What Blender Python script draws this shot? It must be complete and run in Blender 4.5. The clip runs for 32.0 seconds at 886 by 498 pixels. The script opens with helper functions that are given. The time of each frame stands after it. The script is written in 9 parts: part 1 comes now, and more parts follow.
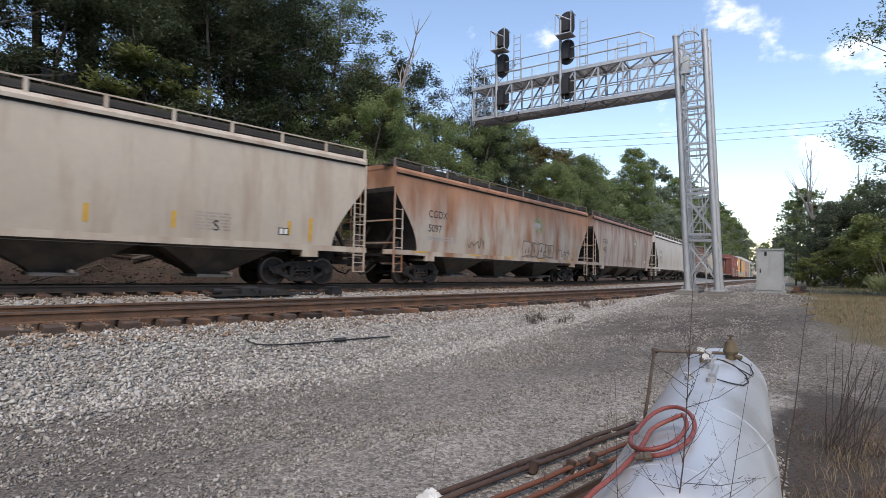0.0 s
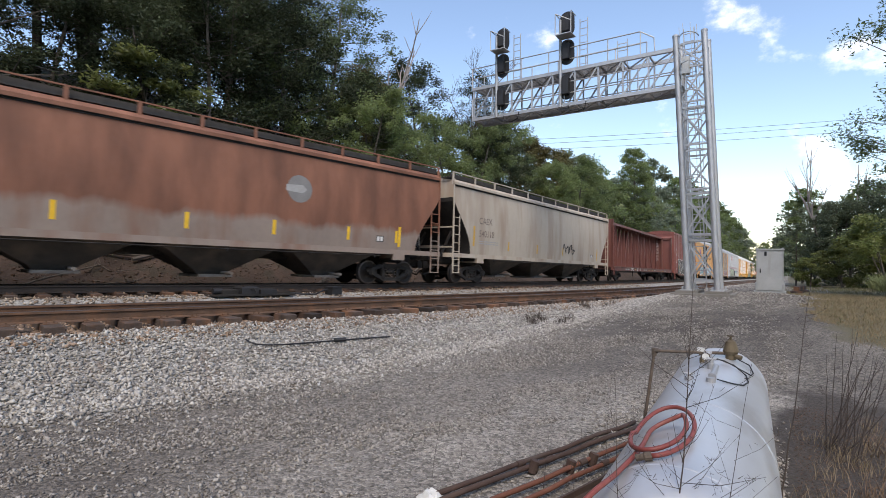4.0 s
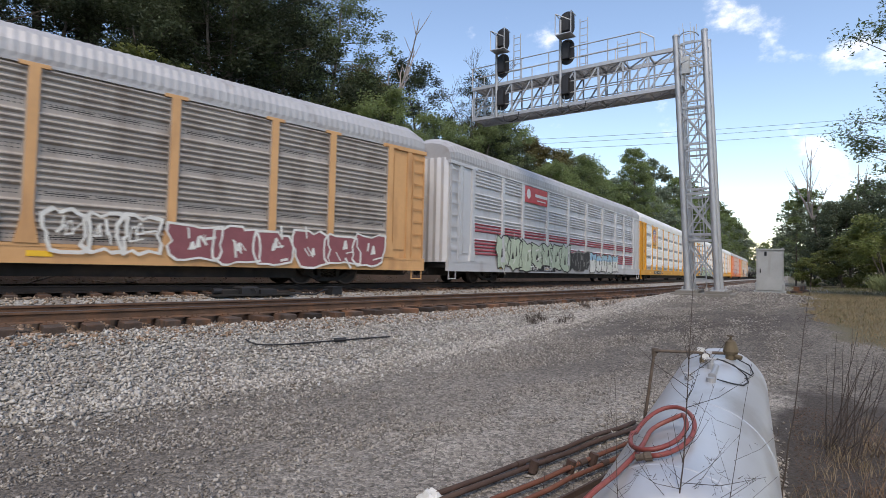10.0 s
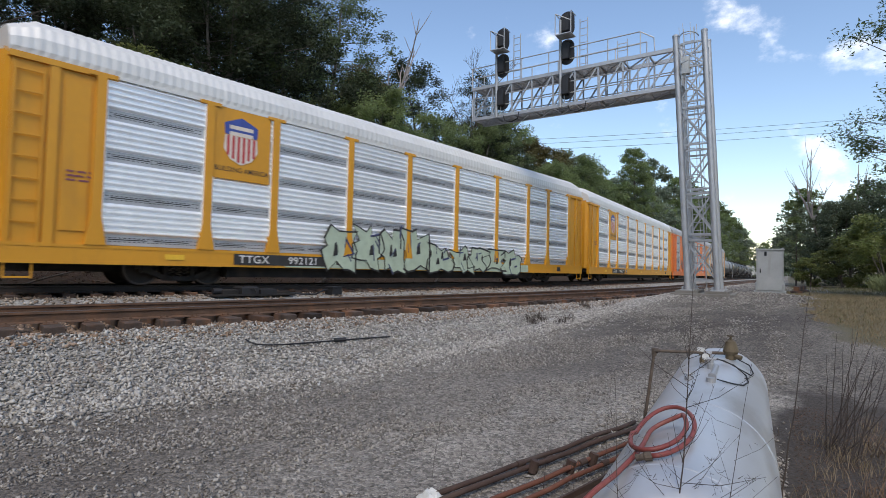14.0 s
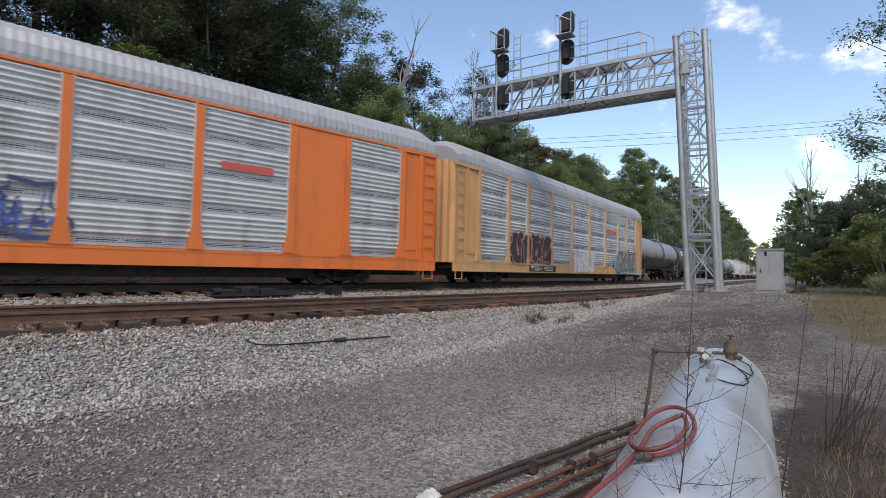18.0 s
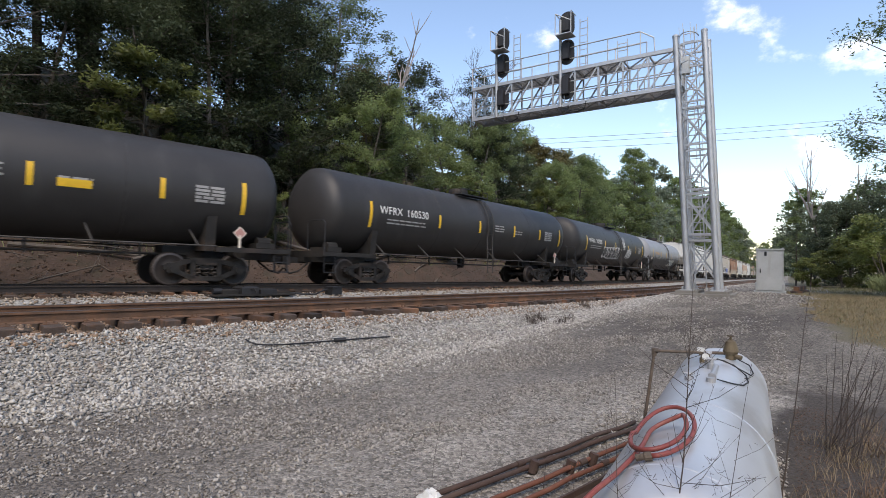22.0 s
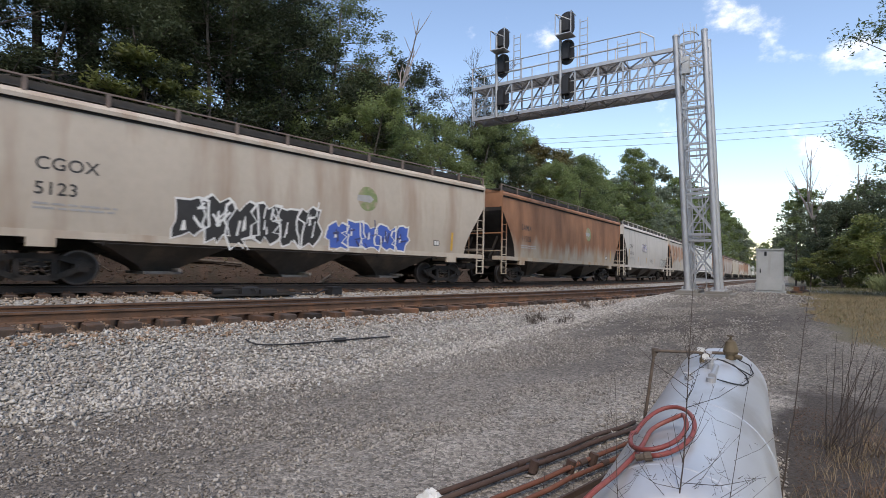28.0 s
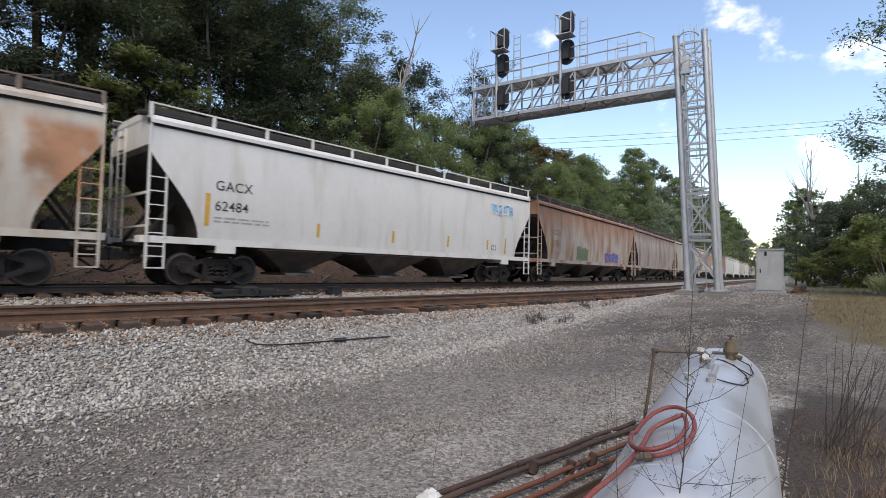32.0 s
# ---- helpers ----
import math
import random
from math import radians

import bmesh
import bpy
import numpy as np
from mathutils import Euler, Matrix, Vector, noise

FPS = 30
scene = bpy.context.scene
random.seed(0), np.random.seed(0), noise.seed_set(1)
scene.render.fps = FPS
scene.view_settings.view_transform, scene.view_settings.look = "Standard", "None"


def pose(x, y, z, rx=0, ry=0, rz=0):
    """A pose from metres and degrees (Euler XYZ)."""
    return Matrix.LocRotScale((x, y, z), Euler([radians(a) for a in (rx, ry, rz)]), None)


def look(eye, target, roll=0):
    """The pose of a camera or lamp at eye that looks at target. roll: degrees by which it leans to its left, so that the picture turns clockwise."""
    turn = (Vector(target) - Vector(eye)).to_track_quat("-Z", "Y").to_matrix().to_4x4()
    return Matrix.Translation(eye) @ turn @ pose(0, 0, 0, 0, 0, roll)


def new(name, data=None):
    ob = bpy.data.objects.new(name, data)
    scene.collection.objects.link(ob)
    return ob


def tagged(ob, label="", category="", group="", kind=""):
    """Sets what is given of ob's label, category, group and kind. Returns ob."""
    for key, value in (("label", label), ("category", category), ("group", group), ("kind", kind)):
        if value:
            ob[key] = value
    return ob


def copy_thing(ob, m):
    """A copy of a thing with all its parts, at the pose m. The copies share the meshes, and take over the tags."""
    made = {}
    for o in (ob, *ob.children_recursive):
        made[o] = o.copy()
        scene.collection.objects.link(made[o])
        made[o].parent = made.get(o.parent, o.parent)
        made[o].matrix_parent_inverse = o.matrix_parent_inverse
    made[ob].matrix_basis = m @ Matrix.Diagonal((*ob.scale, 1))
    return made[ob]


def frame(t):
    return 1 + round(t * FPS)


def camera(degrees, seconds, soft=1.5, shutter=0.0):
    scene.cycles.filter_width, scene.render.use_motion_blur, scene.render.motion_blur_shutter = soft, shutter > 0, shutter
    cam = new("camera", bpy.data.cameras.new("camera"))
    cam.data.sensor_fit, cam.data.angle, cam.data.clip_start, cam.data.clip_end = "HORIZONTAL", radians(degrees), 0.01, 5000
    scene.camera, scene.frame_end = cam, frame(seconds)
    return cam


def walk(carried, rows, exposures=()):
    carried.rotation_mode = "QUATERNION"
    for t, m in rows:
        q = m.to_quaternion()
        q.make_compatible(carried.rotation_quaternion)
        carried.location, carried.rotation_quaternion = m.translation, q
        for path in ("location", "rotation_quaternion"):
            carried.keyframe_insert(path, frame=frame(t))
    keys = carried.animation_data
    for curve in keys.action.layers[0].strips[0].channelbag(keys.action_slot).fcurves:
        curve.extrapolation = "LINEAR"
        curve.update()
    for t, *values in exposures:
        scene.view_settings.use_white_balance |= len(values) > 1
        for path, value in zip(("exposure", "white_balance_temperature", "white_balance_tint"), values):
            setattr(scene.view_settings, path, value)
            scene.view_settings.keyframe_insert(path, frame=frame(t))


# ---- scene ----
cam = camera(80.87, 32.0, soft=0.6, shutter=0.12)
EYE = Vector((0, 0, 2.0))
YAW, TILT = radians(33.55), radians(1.436)
CAM = look(EYE, EYE + Vector((-math.sin(YAW) * math.cos(TILT), math.cos(YAW) * math.cos(TILT), math.sin(TILT))), 0.607)
walk(cam, [(0.0, CAM), (32.0, CAM)], [(0.0, 0.70, 7000, 15), (7.0, 0.73, 7000, 15), (9.0, 0.64, 7000, 15), (11.0, 0.54, 7000, 15), (12.0, 0.46, 7000, 15), (13.0, 0.38, 6700, 13), (17.0, 0.37, 6650, 12), (18.0, 0.44, 6800, 14), (19.0, 0.50, 6950, 15), (20.0, 0.52, 7100, 15), (21.0, 0.72, 7100, 15), (22.0, 0.78, 7050, 15), (24.5, 0.82, 7000, 15), (28.0, 0.62, 7000, 15), (32.0, 0.66, 7000, 15)])

# ---- light ----
SUN_EL, SUN_AZ = radians(52), radians(147)   # azimuth clockwise from +Y
world = bpy.data.worlds.new("world")
scene.world = world
world.use_nodes = True


def build_world():
    nt = world.node_tree
    nt.nodes.clear()
    out = nt.nodes.new("ShaderNodeOutputWorld")
    bg = nt.nodes.new("ShaderNodeBackground")
    sky = nt.nodes.new("ShaderNodeTexSky")
    sky.sky_type, sky.sun_disc = "NISHITA", False
    sky.sun_elevation, sky.sun_rotation = SUN_EL, SUN_AZ
    sky.air_density, sky.dust_density, sky.ozone_density = 1.15, 0.18, 2.6
    co = nt.nodes.new("ShaderNodeTexCoord")
    mp = nt.nodes.new("ShaderNodeMapping")
    mp.inputs["Scale"].default_value = (1.0, 1.0, 1.5)
    nz = nt.nodes.new("ShaderNodeTexNoise")
    nz.inputs["Scale"].default_value, nz.inputs["Detail"].default_value = 9.0, 8.0
    nz.inputs["Roughness"].default_value = 0.58
    nt.links.new(co.outputs["Generated"], mp.inputs["Vector"])
    nt.links.new(mp.outputs[0], nz.inputs["Vector"])

    def math_node(op, a, b):
        m = nt.nodes.new("ShaderNodeMath")
        m.operation = op
        for sock, val in zip(m.inputs, (a, b)):
            if isinstance(val, (int, float)):
                sock.default_value = val
            else:
                nt.links.new(val, sock)
        return m.outputs[0]

    # loose banks of cumulus: a soft bump of cover round each bank's bearing
    cover = math_node("MULTIPLY", nz.outputs["Fac"], 1.0)
    for (x, y, z), wide, amount in (((-0.072, 0.922, 0.381), 0.042, 0.24), ((-0.020, 0.930, 0.366), 0.042, 0.26), ((0.075, 0.945, 0.315), 0.040, 0.15), ((0.125, 0.94, 0.30), 0.045, 0.13), ((-0.354, 0.850, 0.391), 0.045, 0.16), ((-0.171, 0.956, 0.238), 0.035, 0.22), ((0.045, 0.983, 0.177), 0.06, 0.14), ((0.5, 0.8, 0.35), 0.3, 0.2), ((-0.8, -0.4, 0.5), 0.4, 0.2), ((0.5, -0.7, 0.5), 0.35, 0.2)):
        dist = nt.nodes.new("ShaderNodeVectorMath")
        dist.operation = "DISTANCE"
        dist.inputs[1].default_value = (x, y, z)
        nt.links.new(co.outputs["Generated"], dist.inputs[0])
        fall = nt.nodes.new("ShaderNodeMapRange")
        fall.interpolation_type = "SMOOTHSTEP"
        fall.inputs[1].default_value, fall.inputs[2].default_value = 0.0, wide * 1.5
        fall.inputs[3].default_value, fall.inputs[4].default_value = amount, 0.0
        nt.links.new(dist.outputs["Value"], fall.inputs[0])
        cover = math_node("ADD", cover, fall.outputs[0])
    thick = nt.nodes.new("ShaderNodeMapRange")
    thick.interpolation_type = "SMOOTHSTEP"
    thick.inputs[1].default_value, thick.inputs[2].default_value = 0.62, 0.90
    nt.links.new(cover, thick.inputs[0])
    mx = nt.nodes.new("ShaderNodeMix")
    mx.data_type = "RGBA"
    mx.inputs[7].default_value = (8.6, 8.9, 9.4, 1)
    nt.links.new(thick.outputs[0], mx.inputs[0])
    nt.links.new(sky.outputs[0], mx.inputs[6])
    nt.links.new(mx.outputs[2], bg.inputs[0])
    bg.inputs[1].default_value = 0.15
    nt.links.new(bg.outputs[0], out.inputs[0])


build_world()
sun = new("sun", bpy.data.lights.new("sun", "SUN"))
sun.data.energy, sun.data.angle, sun.data.color = 2.1, radians(38), (1.0, 0.93, 0.82)
sun.matrix_world = look((0, 0, 60), (-math.sin(SUN_AZ) * 60 * math.cos(SUN_EL), -math.cos(SUN_AZ) * 60 * math.cos(SUN_EL), 60 - 60 * math.sin(SUN_EL)))


# ---- the line of the tracks ----
KAP, Y_CURVE, GRADE = 0.00638, 38.8, -0.0189
E_FAR, E_NEAR = -12.24, -6.42       # centre lines, across from the straight's bearing
Z_FAR, Z_NEAR = 1.42, 1.23          # rail heads at y = 0


def lat(y):
    """How far the line bends away from its straight."""
    y = np.asarray(y, float)
    u = (Y_CURVE - np.maximum(y, -16.0)) / 6.0
    r = 6.0 * np.logaddexp(0, u)
    v = KAP * r * r / 2
    u0 = (Y_CURVE + 16.0)
    return v + np.where(y < -16.0, KAP * u0 * (-16.0 - y), 0.0)


YG = np.arange(-900.0, 1100.0, 0.5)
XG = -lat(YG)
SG = np.concatenate([[0], np.cumsum(np.hypot(np.diff(XG), 0.5))])
SG -= np.interp(0.0, YG, SG)


def eased(s):
    """The train's way along the line, held back a little where it passes nearest."""
    u = min(1.0, max(0.0, (14.0 - s) / 12.0))
    return s + 0.36 * u * u * (3 - 2 * u)


def on_line(s, e=E_FAR, z=Z_FAR):
    y = float(np.interp(s, SG, YG))
    return Vector((e - float(lat(y)), y, z + GRADE * y))


def gz(x, y):
    """The ground's height."""
    x, y = np.asarray(x, float), np.asarray(y, float)
    e = x + lat(np.clip(y, -420, 760))
    fall = GRADE * np.clip(y, -60, 400)
    es = [-400, -120, -60, -34, -26, -21.5, -19, -16.6, -15.2, -14.0, -13.6, -10.6, -10.2, -9.4, -8.2, -7.8, -5.05, -4.7, -3.2, -2.2, -1.0]
    zs = [30, 26, 21, 13.5, 8.6, 5.2, 3.0, 1.15, 0.75, 1.1, 1.14, 1.14, 1.06, 0.82, 0.84, 0.91, 0.91, 0.82, 0.28, 0.12, 0.06]
    track = np.interp(e, es, zs) + fall
    t = np.clip((y - 5) / 19.0, 0, 1)
    t = t * t * (3 - 2 * t)
    slope = 1.0 - 0.55 * np.clip((x - 1) / 4, 0, 1)
    flat = 0.04 + 0.72 * t + GRADE * slope * np.clip(y - 26, 0, 400) + np.clip(-y, 0, 40) * 0.012
    rise = flat - 0.28 * np.clip((-3.4 - e) / 1.2, 0, 1)
    return np.where(e < -4.7, track, np.maximum(track, rise))


# ---- small builders ----
def part(name, bm, material, parent=None, label="", smooth=False):
    me = bpy.data.meshes.new(name)
    bm.to_mesh(me)
    bm.free()
    return hang(name, me, material, parent, label, smooth)


def hang(name, me, material, parent=None, label="", smooth=False):
    """One mesh as an object under parent."""
    if material is not None and not me.materials:
        for m in (material if isinstance(material, (list, tuple)) else (material,)):
            me.materials.append(m)
    if smooth:
        me.polygons.foreach_set("use_smooth", [True] * len(me.polygons))
    ob = new(name, me)
    ob.parent = parent
    if label:
        ob["label"] = label
    return ob


def raw(name, verts, faces, material, parent=None, label="", smooth=False):
    me = bpy.data.meshes.new(name)
    me.from_pydata([tuple(v) for v in verts], [], [tuple(f) for f in faces])
    return hang(name, me, material, parent, label, smooth)


def box(bm, x0, x1, y0, y1, z0, z1):
    v = [bm.verts.new((x, y, z)) for z in (z0, z1) for y in (y0, y1) for x in (x0, x1)]
    for f in ((0, 2, 3, 1), (4, 5, 7, 6), (0, 1, 5, 4), (2, 6, 7, 3), (0, 4, 6, 2), (1, 3, 7, 5)):
        bm.faces.new([v[i] for i in f])


def bar(bm, a, b, w, h=None):
    """A square bar from a to b."""
    a, b = Vector(a), Vector(b)
    d = (b - a).normalized()
    up = Vector((0, 0, 1)) if abs(d.z) < 0.9 else Vector((1, 0, 0))
    s = d.cross(up).normalized() * (w / 2)
    u = s.cross(d).normalized() * ((h or w) / 2)
    r = [[bm.verts.new(p + i * s + j * u) for i, j in ((-1, -1), (1, -1), (1, 1), (-1, 1))] for p in (a, b)]
    for k in range(4):
        bm.faces.new((r[0][k], r[0][(k + 1) % 4], r[1][(k + 1) % 4], r[1][k]))
    bm.faces.new(r[0][::-1])
    bm.faces.new(r[1])


def tube(bm, pts, rad, n=8, caps=True):
    """A round tube along points; rad is one radius or one a point."""
    pts = [Vector(p) for p in pts]
    rads = rad if isinstance(rad, (list, tuple)) else [rad] * len(pts)
    rings = []
    for i, p in enumerate(pts):
        d = (pts[min(i + 1, len(pts) - 1)] - pts[max(i - 1, 0)]).normalized()
        up = Vector((0, 0, 1)) if abs(d.z) < 0.95 else Vector((1, 0, 0))
        s = d.cross(up).normalized()
        u = s.cross(d)
        rings.append([bm.verts.new(p + rads[i] * (math.cos(2 * math.pi * k / n) * s + math.sin(2 * math.pi * k / n) * u)) for k in range(n)])
    for a, b in zip(rings, rings[1:]):
        for k in range(n):
            bm.faces.new((a[k], a[(k + 1) % n], b[(k + 1) % n], b[k]))
    if caps:
        bm.faces.new(rings[0][::-1])
        bm.faces.new(rings[-1])


def loft(bm, rings, cap0=True, cap1=True):
    """Closed rings of equal count joined in order."""
    rr = [[bm.verts.new(p) for p in r] for r in rings]
    n = len(rr[0])
    for a, b in zip(rr, rr[1:]):
        for k in range(n):
            bm.faces.new((a[k], a[(k + 1) % n], b[(k + 1) % n], b[k]))
    if cap0:
        bm.faces.new(rr[0][::-1])
    if cap1:
        bm.faces.new(rr[-1])


def prism(bm, outline, axis, a, b):
    """An outline (pairs) swept along an axis from a to b."""
    put = {"x": lambda p, c: (c, p[0], p[1]), "y": lambda p, c: (p[0], c, p[1]), "z": lambda p, c: (p[0], p[1], c)}[axis]
    loft(bm, [[put(p, a) for p in outline], [put(p, b) for p in outline]])


def bm_new():
    return bmesh.new()


def shut(bm):
    bmesh.ops.recalc_face_normals(bm, faces=bm.faces)
    return bm


# ---- materials ----
def mat(name, base, rough=0.6, metal=0.0, var=0.25, scale=2.0, bump=0.15, bscale=30.0, stain=None, stain_at=(0.5, 0.7), stain_map=(1, 1, 1), spec=0.5, second=None, objvar=0.0, stain_scale=1.5, dist=0.01, band=None):
    """A surface with two scales of variation, a stain colour of its own shape, and fine relief."""
    m = bpy.data.materials.new(name)
    m.use_nodes = True
    nt = m.node_tree
    b = nt.nodes["Principled BSDF"]
    b.inputs["Metallic"].default_value = metal
    b.inputs["Specular IOR Level"].default_value = spec
    co = nt.nodes.new("ShaderNodeTexCoord")
    add = nt.nodes.new("ShaderNodeVectorMath")
    info = nt.nodes.new("ShaderNodeObjectInfo")
    sc = nt.nodes.new("ShaderNodeVectorMath")
    sc.operation = "SCALE"
    sc.inputs[0].default_value = (37.0, 11.0, 5.0)
    nt.links.new(info.outputs["Random"], sc.inputs["Scale"])
    nt.links.new(co.outputs["Object"], add.inputs[0])
    nt.links.new(sc.outputs[0], add.inputs[1])

    def noise_tex(s, detail=4.0, mapping=None):
        n = nt.nodes.new("ShaderNodeTexNoise")
        n.inputs["Scale"].default_value, n.inputs["Detail"].default_value = s, detail
        if mapping:
            mp = nt.nodes.new("ShaderNodeMapping")
            mp.inputs["Scale"].default_value = mapping
            nt.links.new(add.outputs[0], mp.inputs["Vector"])
            nt.links.new(mp.outputs[0], n.inputs["Vector"])
        else:
            nt.links.new(add.outputs[0], n.inputs["Vector"])
        return n

    def mixer(fac, c0, c1, blend="MIX"):
        x = nt.nodes.new("ShaderNodeMix")
        x.data_type, x.blend_type = "RGBA", blend
        for sock, val in ((x.inputs[0], fac), (x.inputs[6], c0), (x.inputs[7], c1)):
            if hasattr(val, "default_value"):
                nt.links.new(val, sock)
            elif isinstance(val, (int, float)):
                sock.default_value = val
            else:
                sock.default_value = (*val, 1)
        return x.outputs[2]

    def ramp(src, lo, hi):
        r = nt.nodes.new("ShaderNodeMapRange")
        r.inputs[1].default_value, r.inputs[2].default_value = lo, hi
        nt.links.new(src, r.inputs[0])
        return r.outputs[0]

    n1, n2 = noise_tex(scale), noise_tex(scale * 9.0, 3.0)
    dark = tuple(c * (1 - var) for c in base)
    lite = tuple(min(1.0, c * (1 + var)) for c in base)
    col = mixer(ramp(n1.outputs["Fac"], 0.3, 0.7), dark, lite)
    if second:
        col = mixer(ramp(n2.outputs["Fac"], 0.45, 0.65), col, second)
    else:
        col = mixer(0.35, col, mixer(ramp(n2.outputs["Fac"], 0.3, 0.7), dark, lite))
    if stain:
        n3 = noise_tex(stain_scale, 6.0, stain_map)
        col = mixer(ramp(n3.outputs["Fac"], *stain_at), col, stain)
    if band:
        bcol, edge, soft_, amp, sign, *fine = band
        sep = nt.nodes.new("ShaderNodeSeparateXYZ")
        nt.links.new(co.outputs["Object"], sep.inputs[0])
        n5 = noise_tex(1.0, 6.0, fine[0] if fine else (1.2, 1.6, 0.25))
        ma = nt.nodes.new("ShaderNodeMath")
        ma.operation = "MULTIPLY_ADD"
        ma.inputs[1].default_value = amp
        nt.links.new(n5.outputs["Fac"], ma.inputs[0])
        nt.links.new(sep.outputs["Z"], ma.inputs[2])
        lo, hi = edge + amp / 2 - soft_ / 2, edge + amp / 2 + soft_ / 2
        n6 = noise_tex(1.0, 6.0, (1.0, 1.1, 0.35))
        worn = mixer(ramp(n6.outputs["Fac"], 0.32, 0.68), tuple(c * 0.68 for c in bcol), tuple(c * 1.32 for c in bcol))
        col = mixer(ramp(ma.outputs[0], lo, hi) if sign > 0 else ramp(ma.outputs[0], hi, lo), col, worn)
    if objvar:
        g = nt.nodes.new("ShaderNodeMapRange")
        g.inputs[3].default_value, g.inputs[4].default_value = 1 - objvar, 1 + objvar
        nt.links.new(info.outputs["Random"], g.inputs[0])
        hs = nt.nodes.new("ShaderNodeHueSaturation")
        nt.links.new(g.outputs[0], hs.inputs["Value"])
        nt.links.new(col, hs.inputs["Color"])
        col = hs.outputs[0]
    nt.links.new(col, b.inputs["Base Color"])
    r = nt.nodes.new("ShaderNodeMapRange")
    r.inputs[3].default_value, r.inputs[4].default_value = max(0.03, rough - 0.12), min(1.0, rough + 0.12)
    nt.links.new(n2.outputs["Fac"], r.inputs[0])
    nt.links.new(r.outputs[0], b.inputs["Roughness"])
    if bump:
        n4 = noise_tex(bscale, 4.0)
        bp = nt.nodes.new("ShaderNodeBump")
        bp.inputs["Strength"].default_value, bp.inputs["Distance"].default_value = bump, dist
        nt.links.new(n4.outputs["Fac"], bp.inputs["Height"])
        nt.links.new(bp.outputs[0], b.inputs["Normal"])
    return m


def rust_panels(m, pitch, shift, z0, z1, rust):
    """Soft square patches of rust, one between each pair of ribs."""
    nt = m.node_tree
    b = nt.nodes["Principled BSDF"]
    src = b.inputs["Base Color"].links[0].from_socket

    def op(kind, *vals):
        n = nt.nodes.new("ShaderNodeMath")
        n.operation = kind
        for sock, val in zip(n.inputs, vals):
            if isinstance(val, (int, float)):
                sock.default_value = val
            else:
                nt.links.new(val, sock)
        return n.outputs[0]

    def ramp(val, lo, hi, a=0.0, c=1.0):
        n = nt.nodes.new("ShaderNodeMapRange")
        n.interpolation_type = "SMOOTHSTEP"
        for k, v in enumerate((lo, hi, a, c)):
            n.inputs[k + 1].default_value = v
        nt.links.new(val, n.inputs[0])
        return n.outputs[0]

    co = nt.nodes.new("ShaderNodeTexCoord")
    wob = nt.nodes.new("ShaderNodeTexNoise")
    wob.inputs["Scale"].default_value, wob.inputs["Detail"].default_value = 1.6, 6.0
    nt.links.new(co.outputs["Object"], wob.inputs["Vector"])
    blot = nt.nodes.new("ShaderNodeTexNoise")
    blot.inputs["Scale"].default_value, blot.inputs["Detail"].default_value = 0.75, 7.0
    nt.links.new(co.outputs["Object"], blot.inputs["Vector"])
    sep = nt.nodes.new("ShaderNodeSeparateXYZ")
    nt.links.new(co.outputs["Object"], sep.inputs[0])
    y = op("ADD", op("ADD", sep.outputs["Y"], shift), op("MULTIPLY", op("SUBTRACT", wob.outputs["Fac"], 0.5), 0.5))
    z = op("ADD", sep.outputs["Z"], op("MULTIPLY", op("SUBTRACT", blot.outputs["Fac"], 0.5), 2.6))
    inside = ramp(op("PINGPONG", y, pitch / 2), 0.05, 0.34)
    tall = op("MULTIPLY", ramp(z, z0, z0 + 0.7), ramp(sep.outputs["Z"], z1, z1 - 0.35))
    fac = op("MULTIPLY", op("MULTIPLY", inside, tall), ramp(wob.outputs["Fac"], 0.25, 0.5, 0.55, 1.0))
    two = nt.nodes.new("ShaderNodeMix")
    two.data_type = "RGBA"
    two.inputs[6].default_value, two.inputs[7].default_value = (*(c * 0.75 for c in rust), 1), (*(c * 1.25 for c in rust), 1)
    nt.links.new(ramp(blot.outputs["Fac"], 0.35, 0.65), two.inputs[0])
    mx = nt.nodes.new("ShaderNodeMix")
    mx.data_type = "RGBA"
    nt.links.new(fac, mx.inputs[0])
    nt.links.new(src, mx.inputs[6])
    nt.links.new(two.outputs[2], mx.inputs[7])
    nt.links.new(mx.outputs[2], b.inputs["Base Color"])


M_DIRT = mat("bank_earth", (0.070, 0.046, 0.034), 0.95, var=0.4, scale=0.8, bump=0.6, bscale=12, stain=(0.052, 0.04, 0.028), stain_at=(0.5, 0.62), dist=0.08)
M_RAIL = mat("rail_steel", (0.105, 0.060, 0.038), 0.8, 0.1, var=0.35, scale=3, bump=0.25, bscale=60, stain=(0.17, 0.085, 0.045), stain_at=(0.48, 0.68), stain_scale=2.5)
# far track's rail steel, darkened to hold the train's shade in its colour
M_RAIL_SHADED = mat("train_shaded_rail_steel", (0.034, 0.026, 0.022), 0.7, 0.2, var=0.35, scale=3, bump=0.2, bscale=60)
M_RAILTOP = mat("worn_rail_head", (0.10, 0.085, 0.08), 0.45, 0.6, var=0.2, scale=4, bump=0.05)
M_TIE = mat("creosoted_wood", (0.052, 0.036, 0.028), 0.9, var=0.45, scale=5, bump=0.7, bscale=25, stain=(0.15, 0.072, 0.038), stain_at=(0.48, 0.68), objvar=0.6)
M_STEEL = mat("galvanised_steel", (0.40, 0.405, 0.41), 0.5, 0.55, var=0.15, scale=3, bump=0.1, bscale=40)
M_BLACK = mat("black_steel", (0.016, 0.016, 0.018), 0.6, 0.1, var=0.4, scale=3, bump=0.1)
